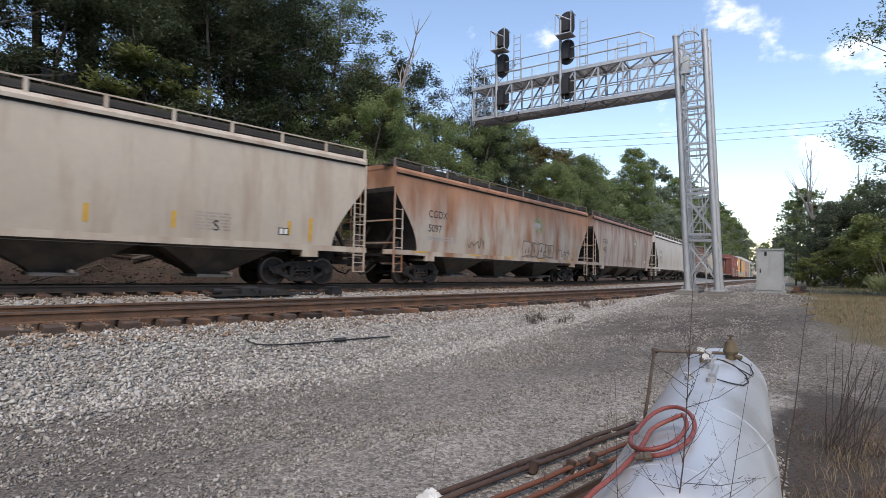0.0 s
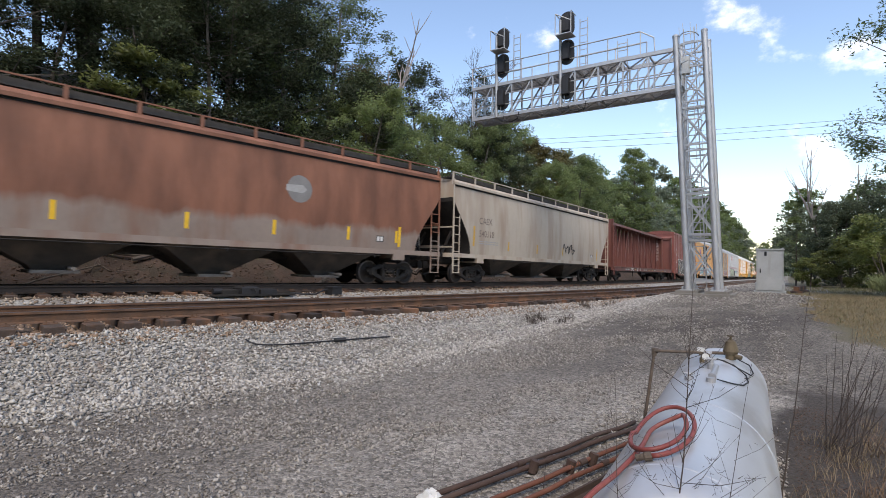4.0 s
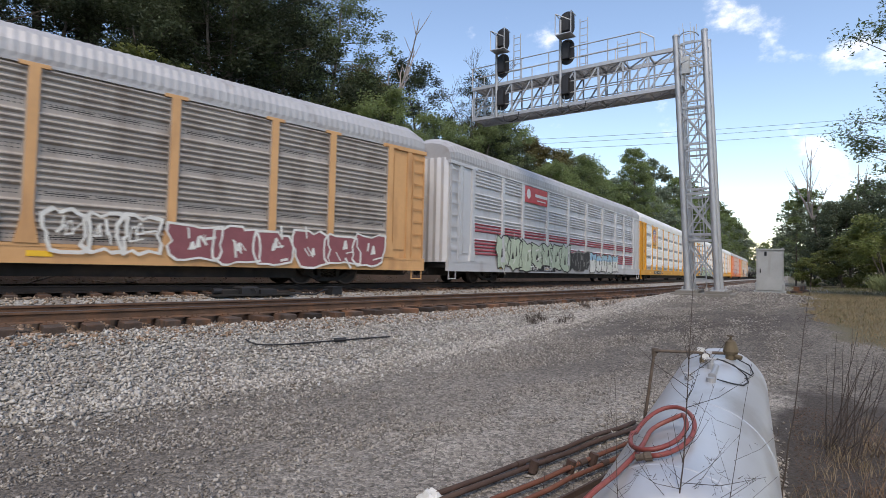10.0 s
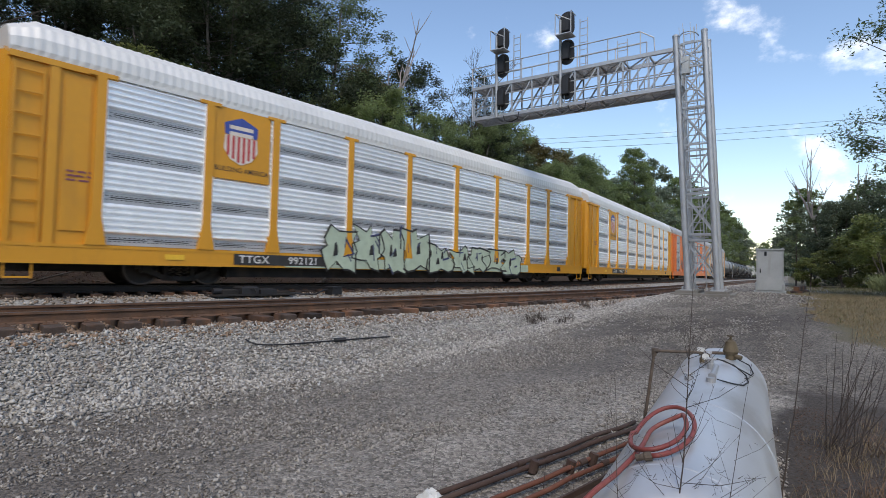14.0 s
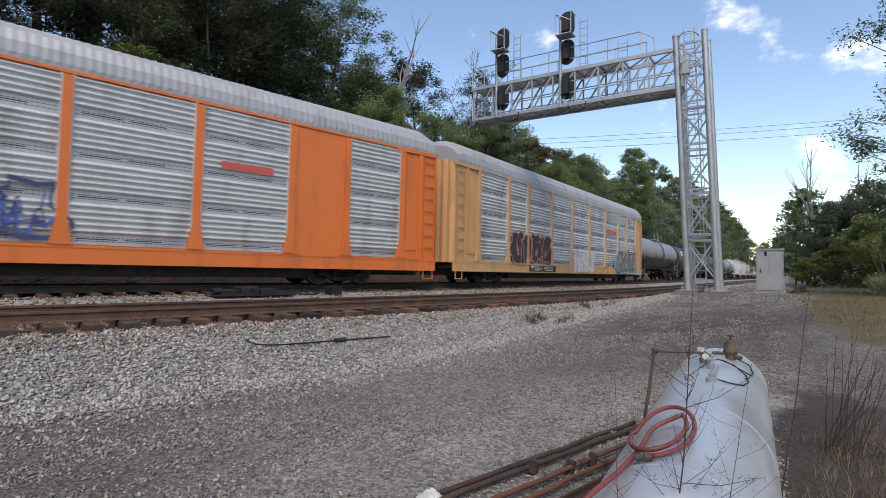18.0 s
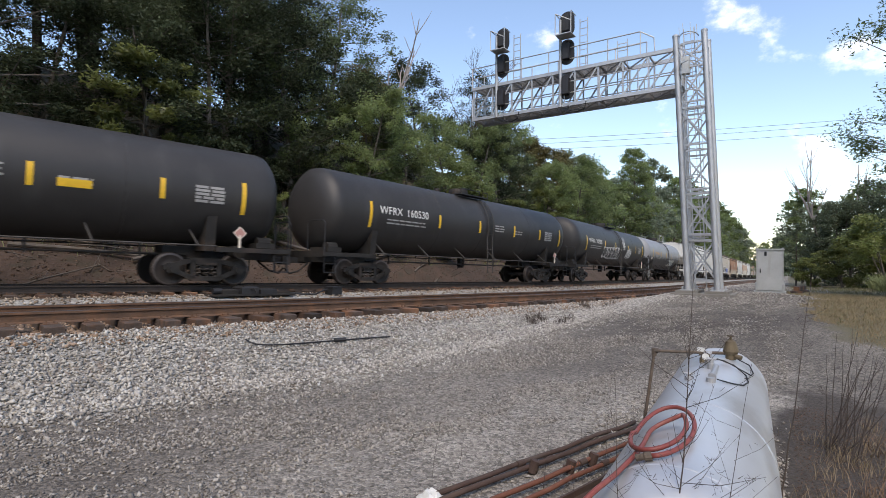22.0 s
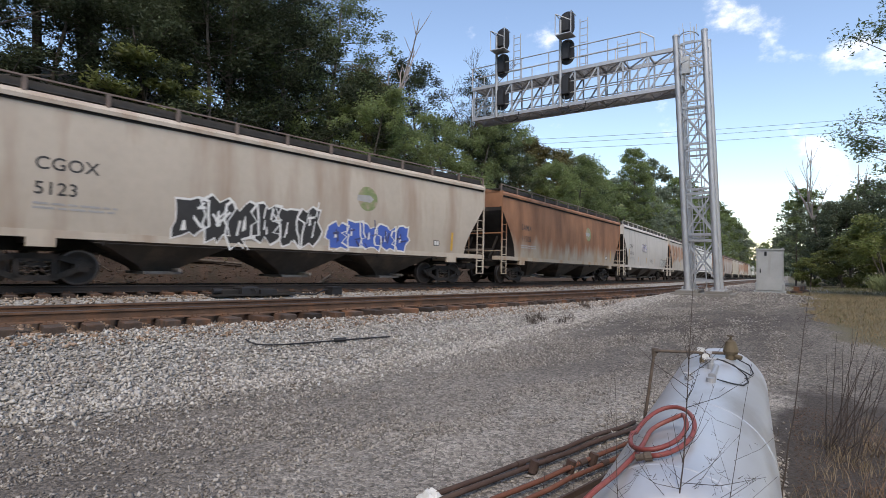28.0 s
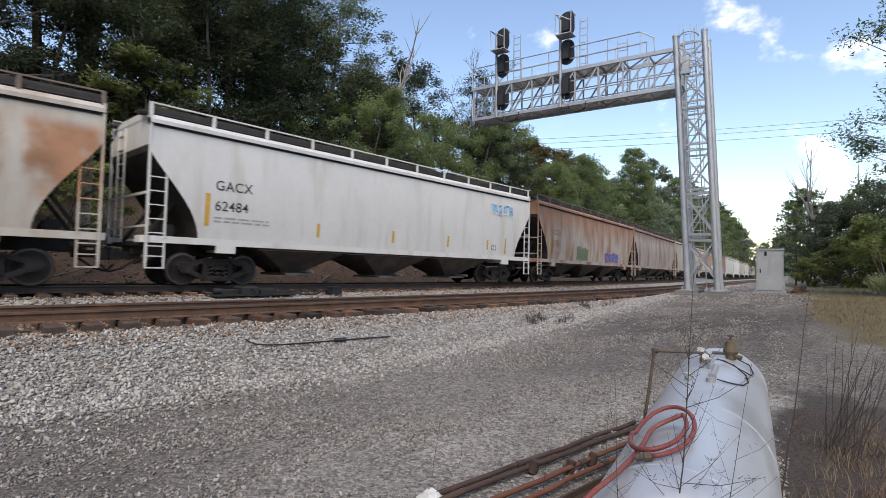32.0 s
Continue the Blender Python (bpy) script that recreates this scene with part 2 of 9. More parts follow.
M_CASE = mat("grey_case_paint", (0.43, 0.435, 0.42), 0.5, 0.2, var=0.1, scale=2, bump=0.05, stain=(0.36, 0.34, 0.31), stain_at=(0.55, 0.75), stain_map=(2, 2, 0.4))
M_TANKPAINT = mat("silver_tank_paint", (0.50, 0.51, 0.525), 0.40, 0.45, var=0.12, scale=1.5, bump=0.05, bscale=60, stain=(0.33, 0.315, 0.30), stain_at=(0.52, 0.74), stain_map=(1.6, 0.5, 1.0), stain_scale=2.2)
M_UNDER = mat("grimy_iron_and_end_shade", (0.018, 0.016, 0.0145), 0.8, 0.1, var=0.5, scale=3, bump=0.3, bscale=30, stain=(0.05, 0.035, 0.027), stain_at=(0.52, 0.75))
M_WHEEL = mat("wheel_steel", (0.034, 0.027, 0.024), 0.65, 0.3, var=0.4, scale=4, bump=0.1)
M_CONCRETE = mat("concrete", (0.17, 0.158, 0.14), 0.9, var=0.2, scale=3, bump=0.4, bscale=30)
M_BARK = mat("bark", (0.10, 0.085, 0.07), 0.95, var=0.4, scale=5, bump=0.7, bscale=14, dist=0.04)
M_BARK_DARK = mat("dark_pine_bark", (0.045, 0.036, 0.03), 0.95, var=0.4, scale=5, bump=0.7, bscale=14, dist=0.04)
M_LOG = mat("weathered_log", (0.125, 0.105, 0.088), 0.9, var=0.35, scale=4, bump=0.5)
M_DEADWOOD = mat("dead_grey_wood", (0.24, 0.21, 0.19), 0.9, var=0.3, scale=4, bump=0.4)


def paint(name, c):
    return mat(name, c, 0.5, var=0.15, scale=3, bump=0.0)


# ---- the ground, one sheet ----
M_YARD = mat("yard_gravel", (0.235, 0.213, 0.184), 0.92, var=0.25, scale=0.7, bump=0.8, bscale=34, stain=(0.12, 0.105, 0.09), stain_at=(0.42, 0.60), stain_map=(0.5, 0.22, 1), stain_scale=0.5, dist=0.03, second=(0.275, 0.255, 0.225))
M_SHOULDER = mat("ballast_bed", (0.28, 0.27, 0.25), 0.92, var=0.25, scale=2.0, bump=0.9, bscale=24, stain=(0.19, 0.15, 0.12), stain_at=(0.5, 0.7), dist=0.04)
M_CINDER = mat("cinder_bed", (0.10, 0.078, 0.062), 0.95, var=0.35, scale=2.0, bump=0.8, bscale=24, stain=(0.055, 0.043, 0.035), stain_at=(0.48, 0.65), dist=0.04)
M_SOIL = mat("dark_soil", (0.075, 0.062, 0.052), 0.95, var=0.4, scale=3.0, bump=0.8, bscale=20, stain=(0.16, 0.14, 0.115), stain_at=(0.55, 0.7), dist=0.04)
M_TURF = mat("dry_turf", (0.20, 0.165, 0.10), 0.95, var=0.3, scale=1.0, bump=0.8, bscale=25, stain=(0.13, 0.13, 0.05), stain_at=(0.48, 0.66), dist=0.05)
M_FLOOR = mat("forest_floor", (0.065, 0.05, 0.03), 0.95, var=0.4, scale=1.0, bump=0.8, bscale=12, stain=(0.04, 0.05, 0.02), stain_at=(0.5, 0.65), dist=0.08)


def pebbled(m, size, amount, relief):
    """Packed small stones in a ground material: tone by stone, and relief between them."""
    nt = m.node_tree
    b = nt.nodes["Principled BSDF"]
    src = b.inputs["Base Color"].links[0].from_socket
    co = nt.nodes.new("ShaderNodeTexCoord")
    wp = nt.nodes.new("ShaderNodeTexNoise")
    wp.inputs["Scale"].default_value = 14.0
    warp = nt.nodes.new("ShaderNodeVectorMath")
    warp.operation = "MULTIPLY_ADD"
    warp.inputs[1].default_value = (size * 0.5,) * 3
    nt.links.new(co.outputs["Object"], wp.inputs["Vector"])
    nt.links.new(wp.outputs["Color"], warp.inputs[0])
    nt.links.new(co.outputs["Object"], warp.inputs[2])
    last = None
    for k, (sc, am) in enumerate(((1 / size, amount), (2.3 / size, amount * 0.7))):
        vo = nt.nodes.new("ShaderNodeTexVoronoi")
        vo.inputs["Scale"].default_value = sc
        nt.links.new(warp.outputs[0], vo.inputs["Vector"])
        sep = nt.nodes.new("ShaderNodeSeparateColor")
        nt.links.new(vo.outputs["Color"], sep.inputs[0])
        mr = nt.nodes.new("ShaderNodeMapRange")
        mr.inputs[3].default_value, mr.inputs[4].default_value = 1 - am, 1 + am
        nt.links.new(sep.outputs[0], mr.inputs[0])
        hs = nt.nodes.new("ShaderNodeHueSaturation")
        nt.links.new(mr.outputs[0], hs.inputs["Value"])
        nt.links.new(src, hs.inputs["Color"])
        src = hs.outputs[0]
        bp = nt.nodes.new("ShaderNodeBump")
        bp.invert = True
        bp.inputs["Strength"].default_value, bp.inputs["Distance"].default_value = relief, size * 0.5 / (1 + k)
        nt.links.new(vo.outputs["Distance"], bp.inputs["Height"])
        if last:
            nt.links.new(last, bp.inputs["Normal"])
        last = bp.outputs[0]
    nt.links.new(src, b.inputs["Base Color"])
    nt.links.new(last, b.inputs["Normal"])


pebbled(M_YARD, 0.034, 0.5, 1.0)
pebbled(M_SHOULDER, 0.07, 0.3, 0.9)
pebbled(M_CINDER, 0.06, 0.35, 0.9)
pebbled(M_SOIL, 0.05, 0.4, 0.8)


def sheet(name, xs, ys, material, zfun, label, kind="structure"):
    nx, ny = len(xs), len(ys)
    gx, gy = np.meshgrid(xs, ys)
    z = zfun(gx, gy)
    v = np.stack([gx, gy, z], -1).reshape(-1, 3)
    idx = np.arange(nx * ny).reshape(ny, nx)
    f = np.stack([idx[:-1, :-1], idx[:-1, 1:], idx[1:, 1:], idx[1:, :-1]], -1).reshape(-1, 4)
    me = bpy.data.meshes.new(name)
    me.from_pydata(v.tolist(), [], f.tolist())
    me.polygons.foreach_set("use_smooth", [True] * len(me.polygons))
    me.materials.append(material)
    return tagged(new(name, me), label, "ground", kind=kind)


def ripple(x, y, s, a, seed):
    r = np.random.RandomState(seed)
    o = np.zeros_like(x)
    for k in range(7):
        fx, fy, ph = r.normal(0, 1 / s), r.normal(0, 1 / s), r.uniform(0, 6.28)
        o += np.sin(x * fx * 2 + y * fy * 2 + ph)
    return o * a / 7


def ground_z(x, y):
    e = x + lat(np.clip(y, -420, 760))
    bank = np.clip((-16.5 - e) / 3.0, 0, 1)
    side = np.clip((x - 3) / 4, 0, 1)
    flat = np.clip((e + 3.0) / 2, 0, 1)
    return gz(x, y) + ripple(x, y, 2.2, 0.5, 3) * bank + ripple(x, y, 0.7, 0.16, 4) * bank + ripple(x, y, 1.6, 0.10, 5) * side + ripple(x, y, 1.1, 0.035, 6) * flat


GX = np.concatenate([[-3000, -1500, -700, -350, -200, -140, -100, -80], np.arange(-66, -24, 1.5), np.arange(-24, 6, 0.25), np.arange(6, 30, 1.0), [32, 40, 55, 80, 130, 220, 400, 800, 1600, 3000]])
GY = np.concatenate([[-3000, -1400, -600, -300, -150, -90, -60, -40, -25], np.arange(-16, 32, 0.35), np.arange(32, 80, 1.2), np.arange(80, 240, 5.0), [260, 300, 360, 440, 560, 800, 1300, 2200, 3500]])
ground = sheet("ground", GX, GY, M_YARD, ground_z, "grey crushed-stone yard beside the tracks, brown bank beyond")


def zone_ground():
    me = ground.data
    for m in (M_SHOULDER, M_CINDER, M_DIRT, M_FLOOR, M_SOIL, M_TURF):
        me.materials.append(m)
    n = len(me.polygons)
    c = np.zeros(n * 3)
    me.polygons.foreach_get("center", c)
    c = c.reshape(-1, 3)
    x, y = c[:, 0], c[:, 1]
    r = np.random.RandomState(5)
    e = x + lat(np.clip(y, -800, 1000)) + r.normal(0, 0.12, n)
    wob = ripple(x, y, 1.3, 1.4, 8) + r.normal(0, 0.25, n)
    z = np.zeros(n, int)
    z[(e < -2.9) & (e > -7.0)] = 1
    z[(e <= -7.0) & (e > -15.2)] = 1
    z[(e <= -10.9) & (e > -15.2)] = 2
    z[(np.abs(e - E_NEAR) < 0.8)] = 2
    z[e <= -15.2] = 3
    z[e <= -23.0 + wob] = 4
    z[(x > 4.5) & (y < 11)] = 5
    z[(x > 3.5) & (y > 17)] = 6
    z[(x > 6)] = np.where(y[x > 6] > 8, 6, 5)
    z[(y < -16) & (x > -2)] = 6
    me.polygons.foreach_set("material_index", z)
    me.update()


zone_ground()


def worn_edges():
    """Soil and turf run into the gravel with ragged, soft borders."""
    me = ground.data
    n = len(me.vertices)
    co = np.zeros(n * 3)
    me.vertices.foreach_get("co", co)
    x, y = co[0::3], co[1::3]
    soil = np.clip(0.5 + (x + 0.12) * 1.1, 0, 1) * np.clip(0.5 + (9.2 - y) * 0.4, 0, 1)
    worn = np.clip(0.5 + (y - 9.0) * 0.12, 0, 1) * np.clip(0.35 + (x + 4.2) * 0.25, 0, 1) * np.clip(0.5 + (30 - y) * 0.1, 0, 1) * 0.8
    turf = np.clip(0.5 + (x - 0.1 - 0.07 * np.clip(29 - y, 0, 20)) * 0.7, 0, 1) * np.clip(0.5 + (y - 13.6) * 0.4, 0, 1)
    for nm, val in (("worn", worn), ("soil", soil), ("turf", turf)):
        at = me.attributes.new(nm, "FLOAT", "POINT")
        at.data.foreach_set("value", val)
    nt = M_YARD.node_tree
    b = nt.nodes["Principled BSDF"]
    src = b.inputs["Base Color"].links[0].from_socket
    co_ = nt.nodes.new("ShaderNodeTexCoord")
    for nm, sc, c0, c1 in (("worn", 0.8, (0.42, 0.40, 0.38), (0.95, 0.93, 0.90)), ("soil", 1.7, (0.038, 0.031, 0.026), (0.075, 0.062, 0.05)), ("turf", 1.3, (0.145, 0.12, 0.072), (0.075, 0.073, 0.036))):
        at = nt.nodes.new("ShaderNodeAttribute")
        at.attribute_name = nm
        nz = nt.nodes.new("ShaderNodeTexNoise")
        nz.inputs["Scale"].default_value, nz.inputs["Detail"].default_value = sc, 8.0
        nt.links.new(co_.outputs["Object"], nz.inputs["Vector"])
        ad = nt.nodes.new("ShaderNodeMath")
        nt.links.new(at.outputs["Fac"], ad.inputs[0])
        nt.links.new(nz.outputs["Fac"], ad.inputs[1])
        mr = nt.nodes.new("ShaderNodeMapRange")
        mr.inputs[1].default_value, mr.inputs[2].default_value = 0.82, 1.06
        nt.links.new(ad.outputs[0], mr.inputs[0])
        grain = nt.nodes.new("ShaderNodeTexNoise")
        grain.inputs["Scale"].default_value, grain.inputs["Detail"].default_value = 22.0, 5.0
        nt.links.new(co_.outputs["Object"], grain.inputs["Vector"])
        gr = nt.nodes.new("ShaderNodeMapRange")
        gr.inputs[1].default_value, gr.inputs[2].default_value = 0.35, 0.7
        nt.links.new(grain.outputs["Fac"], gr.inputs[0])
        two = nt.nodes.new("ShaderNodeMix")
        two.data_type = "RGBA"
        two.inputs[6].default_value, two.inputs[7].default_value = (*c0, 1), (*c1, 1)
        nt.links.new(gr.outputs[0], two.inputs[0])
        mx = nt.nodes.new("ShaderNodeMix")
        mx.data_type, mx.blend_type = "RGBA", "MULTIPLY" if nm == "worn" else "MIX"
        nt.links.new(mr.outputs[0], mx.inputs[0])
        nt.links.new(src, mx.inputs[6])
        nt.links.new(two.outputs[2], mx.inputs[7])
        src = mx.outputs[2]
    nt.links.new(src, b.inputs["Base Color"])


worn_edges()


# ---- tracks ----
def sweep_rail(e, z0, name, parent, steel):
    """A rail with head, web and foot along the line."""
    prof = [(-0.075, -0.18), (0.075, -0.18), (0.07, -0.165), (0.012, -0.15), (0.012, -0.05), (0.037, -0.04), (0.037, -0.006), (0.03, 0.0), (-0.03, 0.0), (-0.037, -0.006), (-0.037, -0.04), (-0.012, -0.05), (-0.012, -0.15), (-0.07, -0.165)]
    ss = np.concatenate([np.arange(-60, 100, 2.0), np.arange(100, 420, 10.0)])
    v, f, n = [], [], len(prof)
    for s in ss:
        p, q = on_line(s, e, z0), on_line(s + 0.5, e, z0)
        d = (q - p).normalized()
        side = Vector((d.y, -d.x, 0)).normalized()
        v += [p + side * a + Vector((0, 0, b)) for a, b in prof]
    for i in range(len(ss) - 1):
        for k in range(n):
            f.append((i * n + k, i * n + (k + 1) % n, (i + 1) * n + (k + 1) % n, (i + 1) * n + k))
    ob = raw(name, v, f, steel, parent)
    ob.data.materials.append(M_RAILTOP)
    for poly in ob.data.polygons:
        if poly.index % n in (6, 7, 8):
            poly.material_index = 1
    return ob


def track(e, z0, label, seed, near):
    r = random.Random(seed)
    t = tagged(new("railway_track"), label, "railway track", "tracks", "structure")
    for k in (-0.755, 0.755):
        sweep_rail(e + k, z0, "rail", t, M_RAIL if e == E_NEAR else M_RAIL_SHADED)
    ties = []
    for i in range(3):
        b = bm_new()
        w, o = 0.115 + 0.008 * i, 0.012 * (i - 1)
        loft(b, [[(-1.3 + o, -w, -0.19), (1.3, -w + o, -0.19), (1.3, w, -0.19), (-1.3, w - o, -0.19)], [(-1.3 + o, -w, -0.012), (1.3, -w + o, -0.012), (1.3, w, -0.012), (-1.3, w - o, -0.012)], [(-1.28, -w + 0.012, 0.0), (1.28, -w + 0.015, 0.0), (1.28, w - 0.012, 0.0), (-1.28, w - 0.012, 0.0)]])
        me = bpy.data.meshes.new("tie")
        shut(b).to_mesh(me)
        b.free()
        me.materials.append(M_TIE)
        ties.append(me)
    b = bm_new()
    for k in (-0.755, 0.755):
        box(b, k - 0.17, k + 0.17, -0.09, 0.09, 0.001, 0.014)
        for q in (-0.1, 0.1):
            for w in (-0.05, 0.05):
                box(b, k + q - 0.014, k + q + 0.014, w - 0.014, w + 0.014, 0.014, 0.05)
    pm = bpy.data.meshes.new("tie_plate")
    shut(b).to_mesh(pm)
    b.free()
    pm.materials.append(M_RAIL)
    far_v, far_f = [], []
    s, count = -22.0, 0
    while s < 190:
        p, q = on_line(s, e, z0 - 0.185), on_line(s + 0.5, e, z0 - 0.185)
        yaw = math.atan2(-(q.x - p.x), q.y - p.y)
        m = Matrix.Translation(p + Vector((r.uniform(-0.04, 0.04), 0, r.uniform(-0.012, 0.004)))) @ Matrix.Rotation(yaw + r.uniform(-0.02, 0.02), 4, "Z")
        if count < near:
            ob = new("tie", ties[count % 3])
            ob.parent, ob.matrix_basis = t, m
            pl = new("tie_plate", pm)
            pl.parent = ob
            count += 1
        else:
            o = len(far_v)
            for c in [(x, y, zz) for zz in (-0.18, 0) for x, y in ((-1.3, -0.115), (1.3, -0.115), (1.3, 0.115), (-1.3, 0.115))]:
                far_v.append(m @ Vector(c))
            far_f += [(o + 4, o + 5, o + 6, o + 7), (o, o + 1, o + 5, o + 4), (o + 1, o + 2, o + 6, o + 5), (o + 3, o, o + 4, o + 7), (o + 2, o + 3, o + 7, o + 6)]
        s += 0.55 + r.uniform(-0.04, 0.04)
    raw("distant_ties", far_v, far_f, M_TIE, t)["kind"] = "stuff"
    return t


track(E_NEAR, Z_NEAR, "rusty unused-looking rails on dark wooden ties in pale ballast", 1, 130)
track(E_FAR, Z_FAR, "rails under the train on dark ties and cinders", 2, 110)


# ---- loose stone ----
def stones(name, n, area, size, material, label, seed, lift=0.3):
    """Angular stones strewn over a stretch of ground."""
    rs = np.random.RandomState(seed)
    e, y = area(rs, n)
    x = e - lat(y)
    z = ground_z(x, y)
    s = size * rs.uniform(0.5, 1.4, n) ** 1.3
    base = np.array([(1, 0, 0), (-1, 0, 0), (0, 1, 0), (0, -1, 0), (0, 0, 1), (0, 0, -1)], float)
    tri = np.array([(0, 2, 4), (2, 1, 4), (1, 3, 4), (3, 0, 4), (2, 0, 5), (1, 2, 5), (3, 1, 5), (0, 3, 5)])
    v = base[None] * rs.uniform(0.55, 1.15, (n, 6, 1)) + rs.normal(0, 0.22, (n, 6, 3))
    v *= rs.uniform(0.6, 1.15, (n, 1, 3)) * np.array([1, 1, 0.7])
    a = rs.uniform(0, 6.28, n)
    ca, sa = np.cos(a)[:, None], np.sin(a)[:, None]
    vx, vy = v[..., 0] * ca - v[..., 1] * sa, v[..., 0] * sa + v[..., 1] * ca
    tilt = rs.normal(0, 0.5, (n, 1))
    vz = v[..., 2] + tilt * vx
    out = np.stack([vx, vy, vz], -1) * s[:, None, None] + np.stack([x, y, z + s * lift], 1)[:, None]
    f = (tri[None] + (np.arange(n) * 6)[:, None, None]).reshape(-1, 3)
    me = bpy.data.meshes.new(name)
    me.vertices.add(n * 6)
    me.vertices.foreach_set("co", out.ravel())
    me.loops.add(len(f) * 3)
    me.loops.foreach_set("vertex_index", f.ravel())
    me.polygons.add(len(f))
    me.polygons.foreach_set("loop_start", np.arange(0, len(f) * 3, 3))
    me.update()
    me.validate()
    me.materials.append(material)
    return tagged(new(name, me), label, "stones", kind="stuff")


def stone_mat(name, base, warm):
    m = mat(name, base, 0.88, var=0.2, scale=8, bump=0.25, bscale=70)
    nt = m.node_tree
    b = nt.nodes["Principled BSDF"]
    src = b.inputs["Base Color"].links[0].from_socket
    geo = nt.nodes.new("ShaderNodeNewGeometry")
    rp = nt.nodes.new("ShaderNodeValToRGB")
    rp.color_ramp.elements[0].color = (0.42, 0.41, 0.42, 1)
    rp.color_ramp.elements[1].color = (1.50, 1.49, 1.47, 1)
    k = rp.color_ramp.elements.new(0.5)
    k.color = (*warm, 1)
    nt.links.new(geo.outputs["Random Per Island"], rp.inputs[0])
    mx = nt.nodes.new("ShaderNodeMix")
    mx.data_type, mx.blend_type = "RGBA", "MULTIPLY"
    mx.inputs[0].default_value = 1.0
    nt.links.new(src, mx.inputs[6])
    nt.links.new(rp.outputs[0], mx.inputs[7])
    nt.links.new(mx.outputs[2], b.inputs["Base Color"])
    return m


M_STONE = stone_mat("pale_ballast_stone", (0.325, 0.312, 0.29), (0.95, 0.92, 0.88))
M_STONE_RUSTY = stone_mat("rust_stained_stone", (0.22, 0.165, 0.125), (1.0, 0.88, 0.75))
M_STONE_MIXED = stone_mat("rust_tinged_stone", (0.25, 0.215, 0.18), (1.0, 0.86, 0.72))
M_LITTER = stone_mat("brown_leaf_litter", (0.088, 0.060, 0.045), (1.0, 0.88, 0.78))
M_PEBBLE = stone_mat("grey_yard_stone", (0.255, 0.238, 0.215), (0.92, 0.90, 0.88))


def strip(e0, e1, y0, y1, bias=1.0):
    return lambda rs, n: (e0 + (e1 - e0) * rs.uniform(0, 1, n), y0 + (y1 - y0) * rs.uniform(0, 1, n) ** bias)


def patchy(e0, e1, y0, y1, bias):
    """Like strip, but thinned out in long worn patches."""
    def f(rs, n):
        e, y = strip(e0, e1, y0, y1, bias)(rs, n * 3)
        keep = ripple(e * 1.6, y * 0.8, 1.1, 1.0, 12) + ripple(e * 1.3, y, 0.35, 0.6, 13) + rs.normal(0, 0.22, n * 3) - 1.5 * (e - lat(y) > 0.0)
        i = np.argsort(-keep)[:n]
        return e[i], y[i]
    return f


def yard_side(rs, n):
    """Over the dark soil beside the tank."""
    x, y = 0.05 + np.abs(rs.normal(0, 0.8, n)), 2.6 + 6 * rs.uniform(0, 1, n)
    return x + lat(y), y


stones("ballast_shoulder", 44000, strip(-5.1, -2.75, -1.0, 27, 1.35), 0.033, M_STONE, "pale angular ballast stones on the sloping shoulder", 31)
stones("ballast_shoulder_far", 6000, strip(-5.1, -3.2, 27, 70), 0.06, M_STONE, "pale ballast stones along the near track", 32)
stones("ballast_between_rails", 9000, strip(-7.7, -4.95, 0, 30, 1.2), 0.045, M_STONE_RUSTY, "rust-stained stones between the ties", 33, -0.1)
stones("ballast_between_tracks", 9000, strip(-11.0, -7.7, 1, 45, 1.3), 0.045, M_STONE_MIXED, "rust-tinged ballast stones between the two tracks", 34)
stones("cinders", 9000, strip(-15.4, -10.9, 2, 40, 1.2), 0.05, M_STONE_RUSTY, "brown cinders under the far track", 35, -0.1)
stones("shoulder_foot", 9000, lambda rs, n: (-3.3 + np.abs(rs.normal(0, 0.55, n)), -1 + 28 * rs.uniform(0, 1, n) ** 1.35), 0.030, M_STONE, "scattered ballast stones at the foot of the shoulder", 38)
stones("yard_stones", 46000, patchy(-3.2, 3.6, 0.2, 22, 1.6), 0.021, M_PEBBLE, "small grey crushed stones over the yard", 36)
stones("rusty_shoulder", 4200, strip(-5.25, -4.55, 0, 26, 1.3), 0.036, M_STONE_RUSTY, "rust-tinted ballast stones round the tie ends", 40)
stones("soil_litter", 7000, yard_side, 0.011, M_LITTER, "dead brown leaves and stones on dark soil", 41, 0.1)
stones("leaf_litter", 9000, strip(-20.5, -15.2, 0, 36, 1.1), 0.055, M_LITTER, "brown leaf litter and small rocks on the bank", 39, 0.0)
stones("yard_stones_far", 9000, strip(-3.4, 2.0, 20, 45), 0.04, M_PEBBLE, "grey crushed stones round the signal mast", 37)


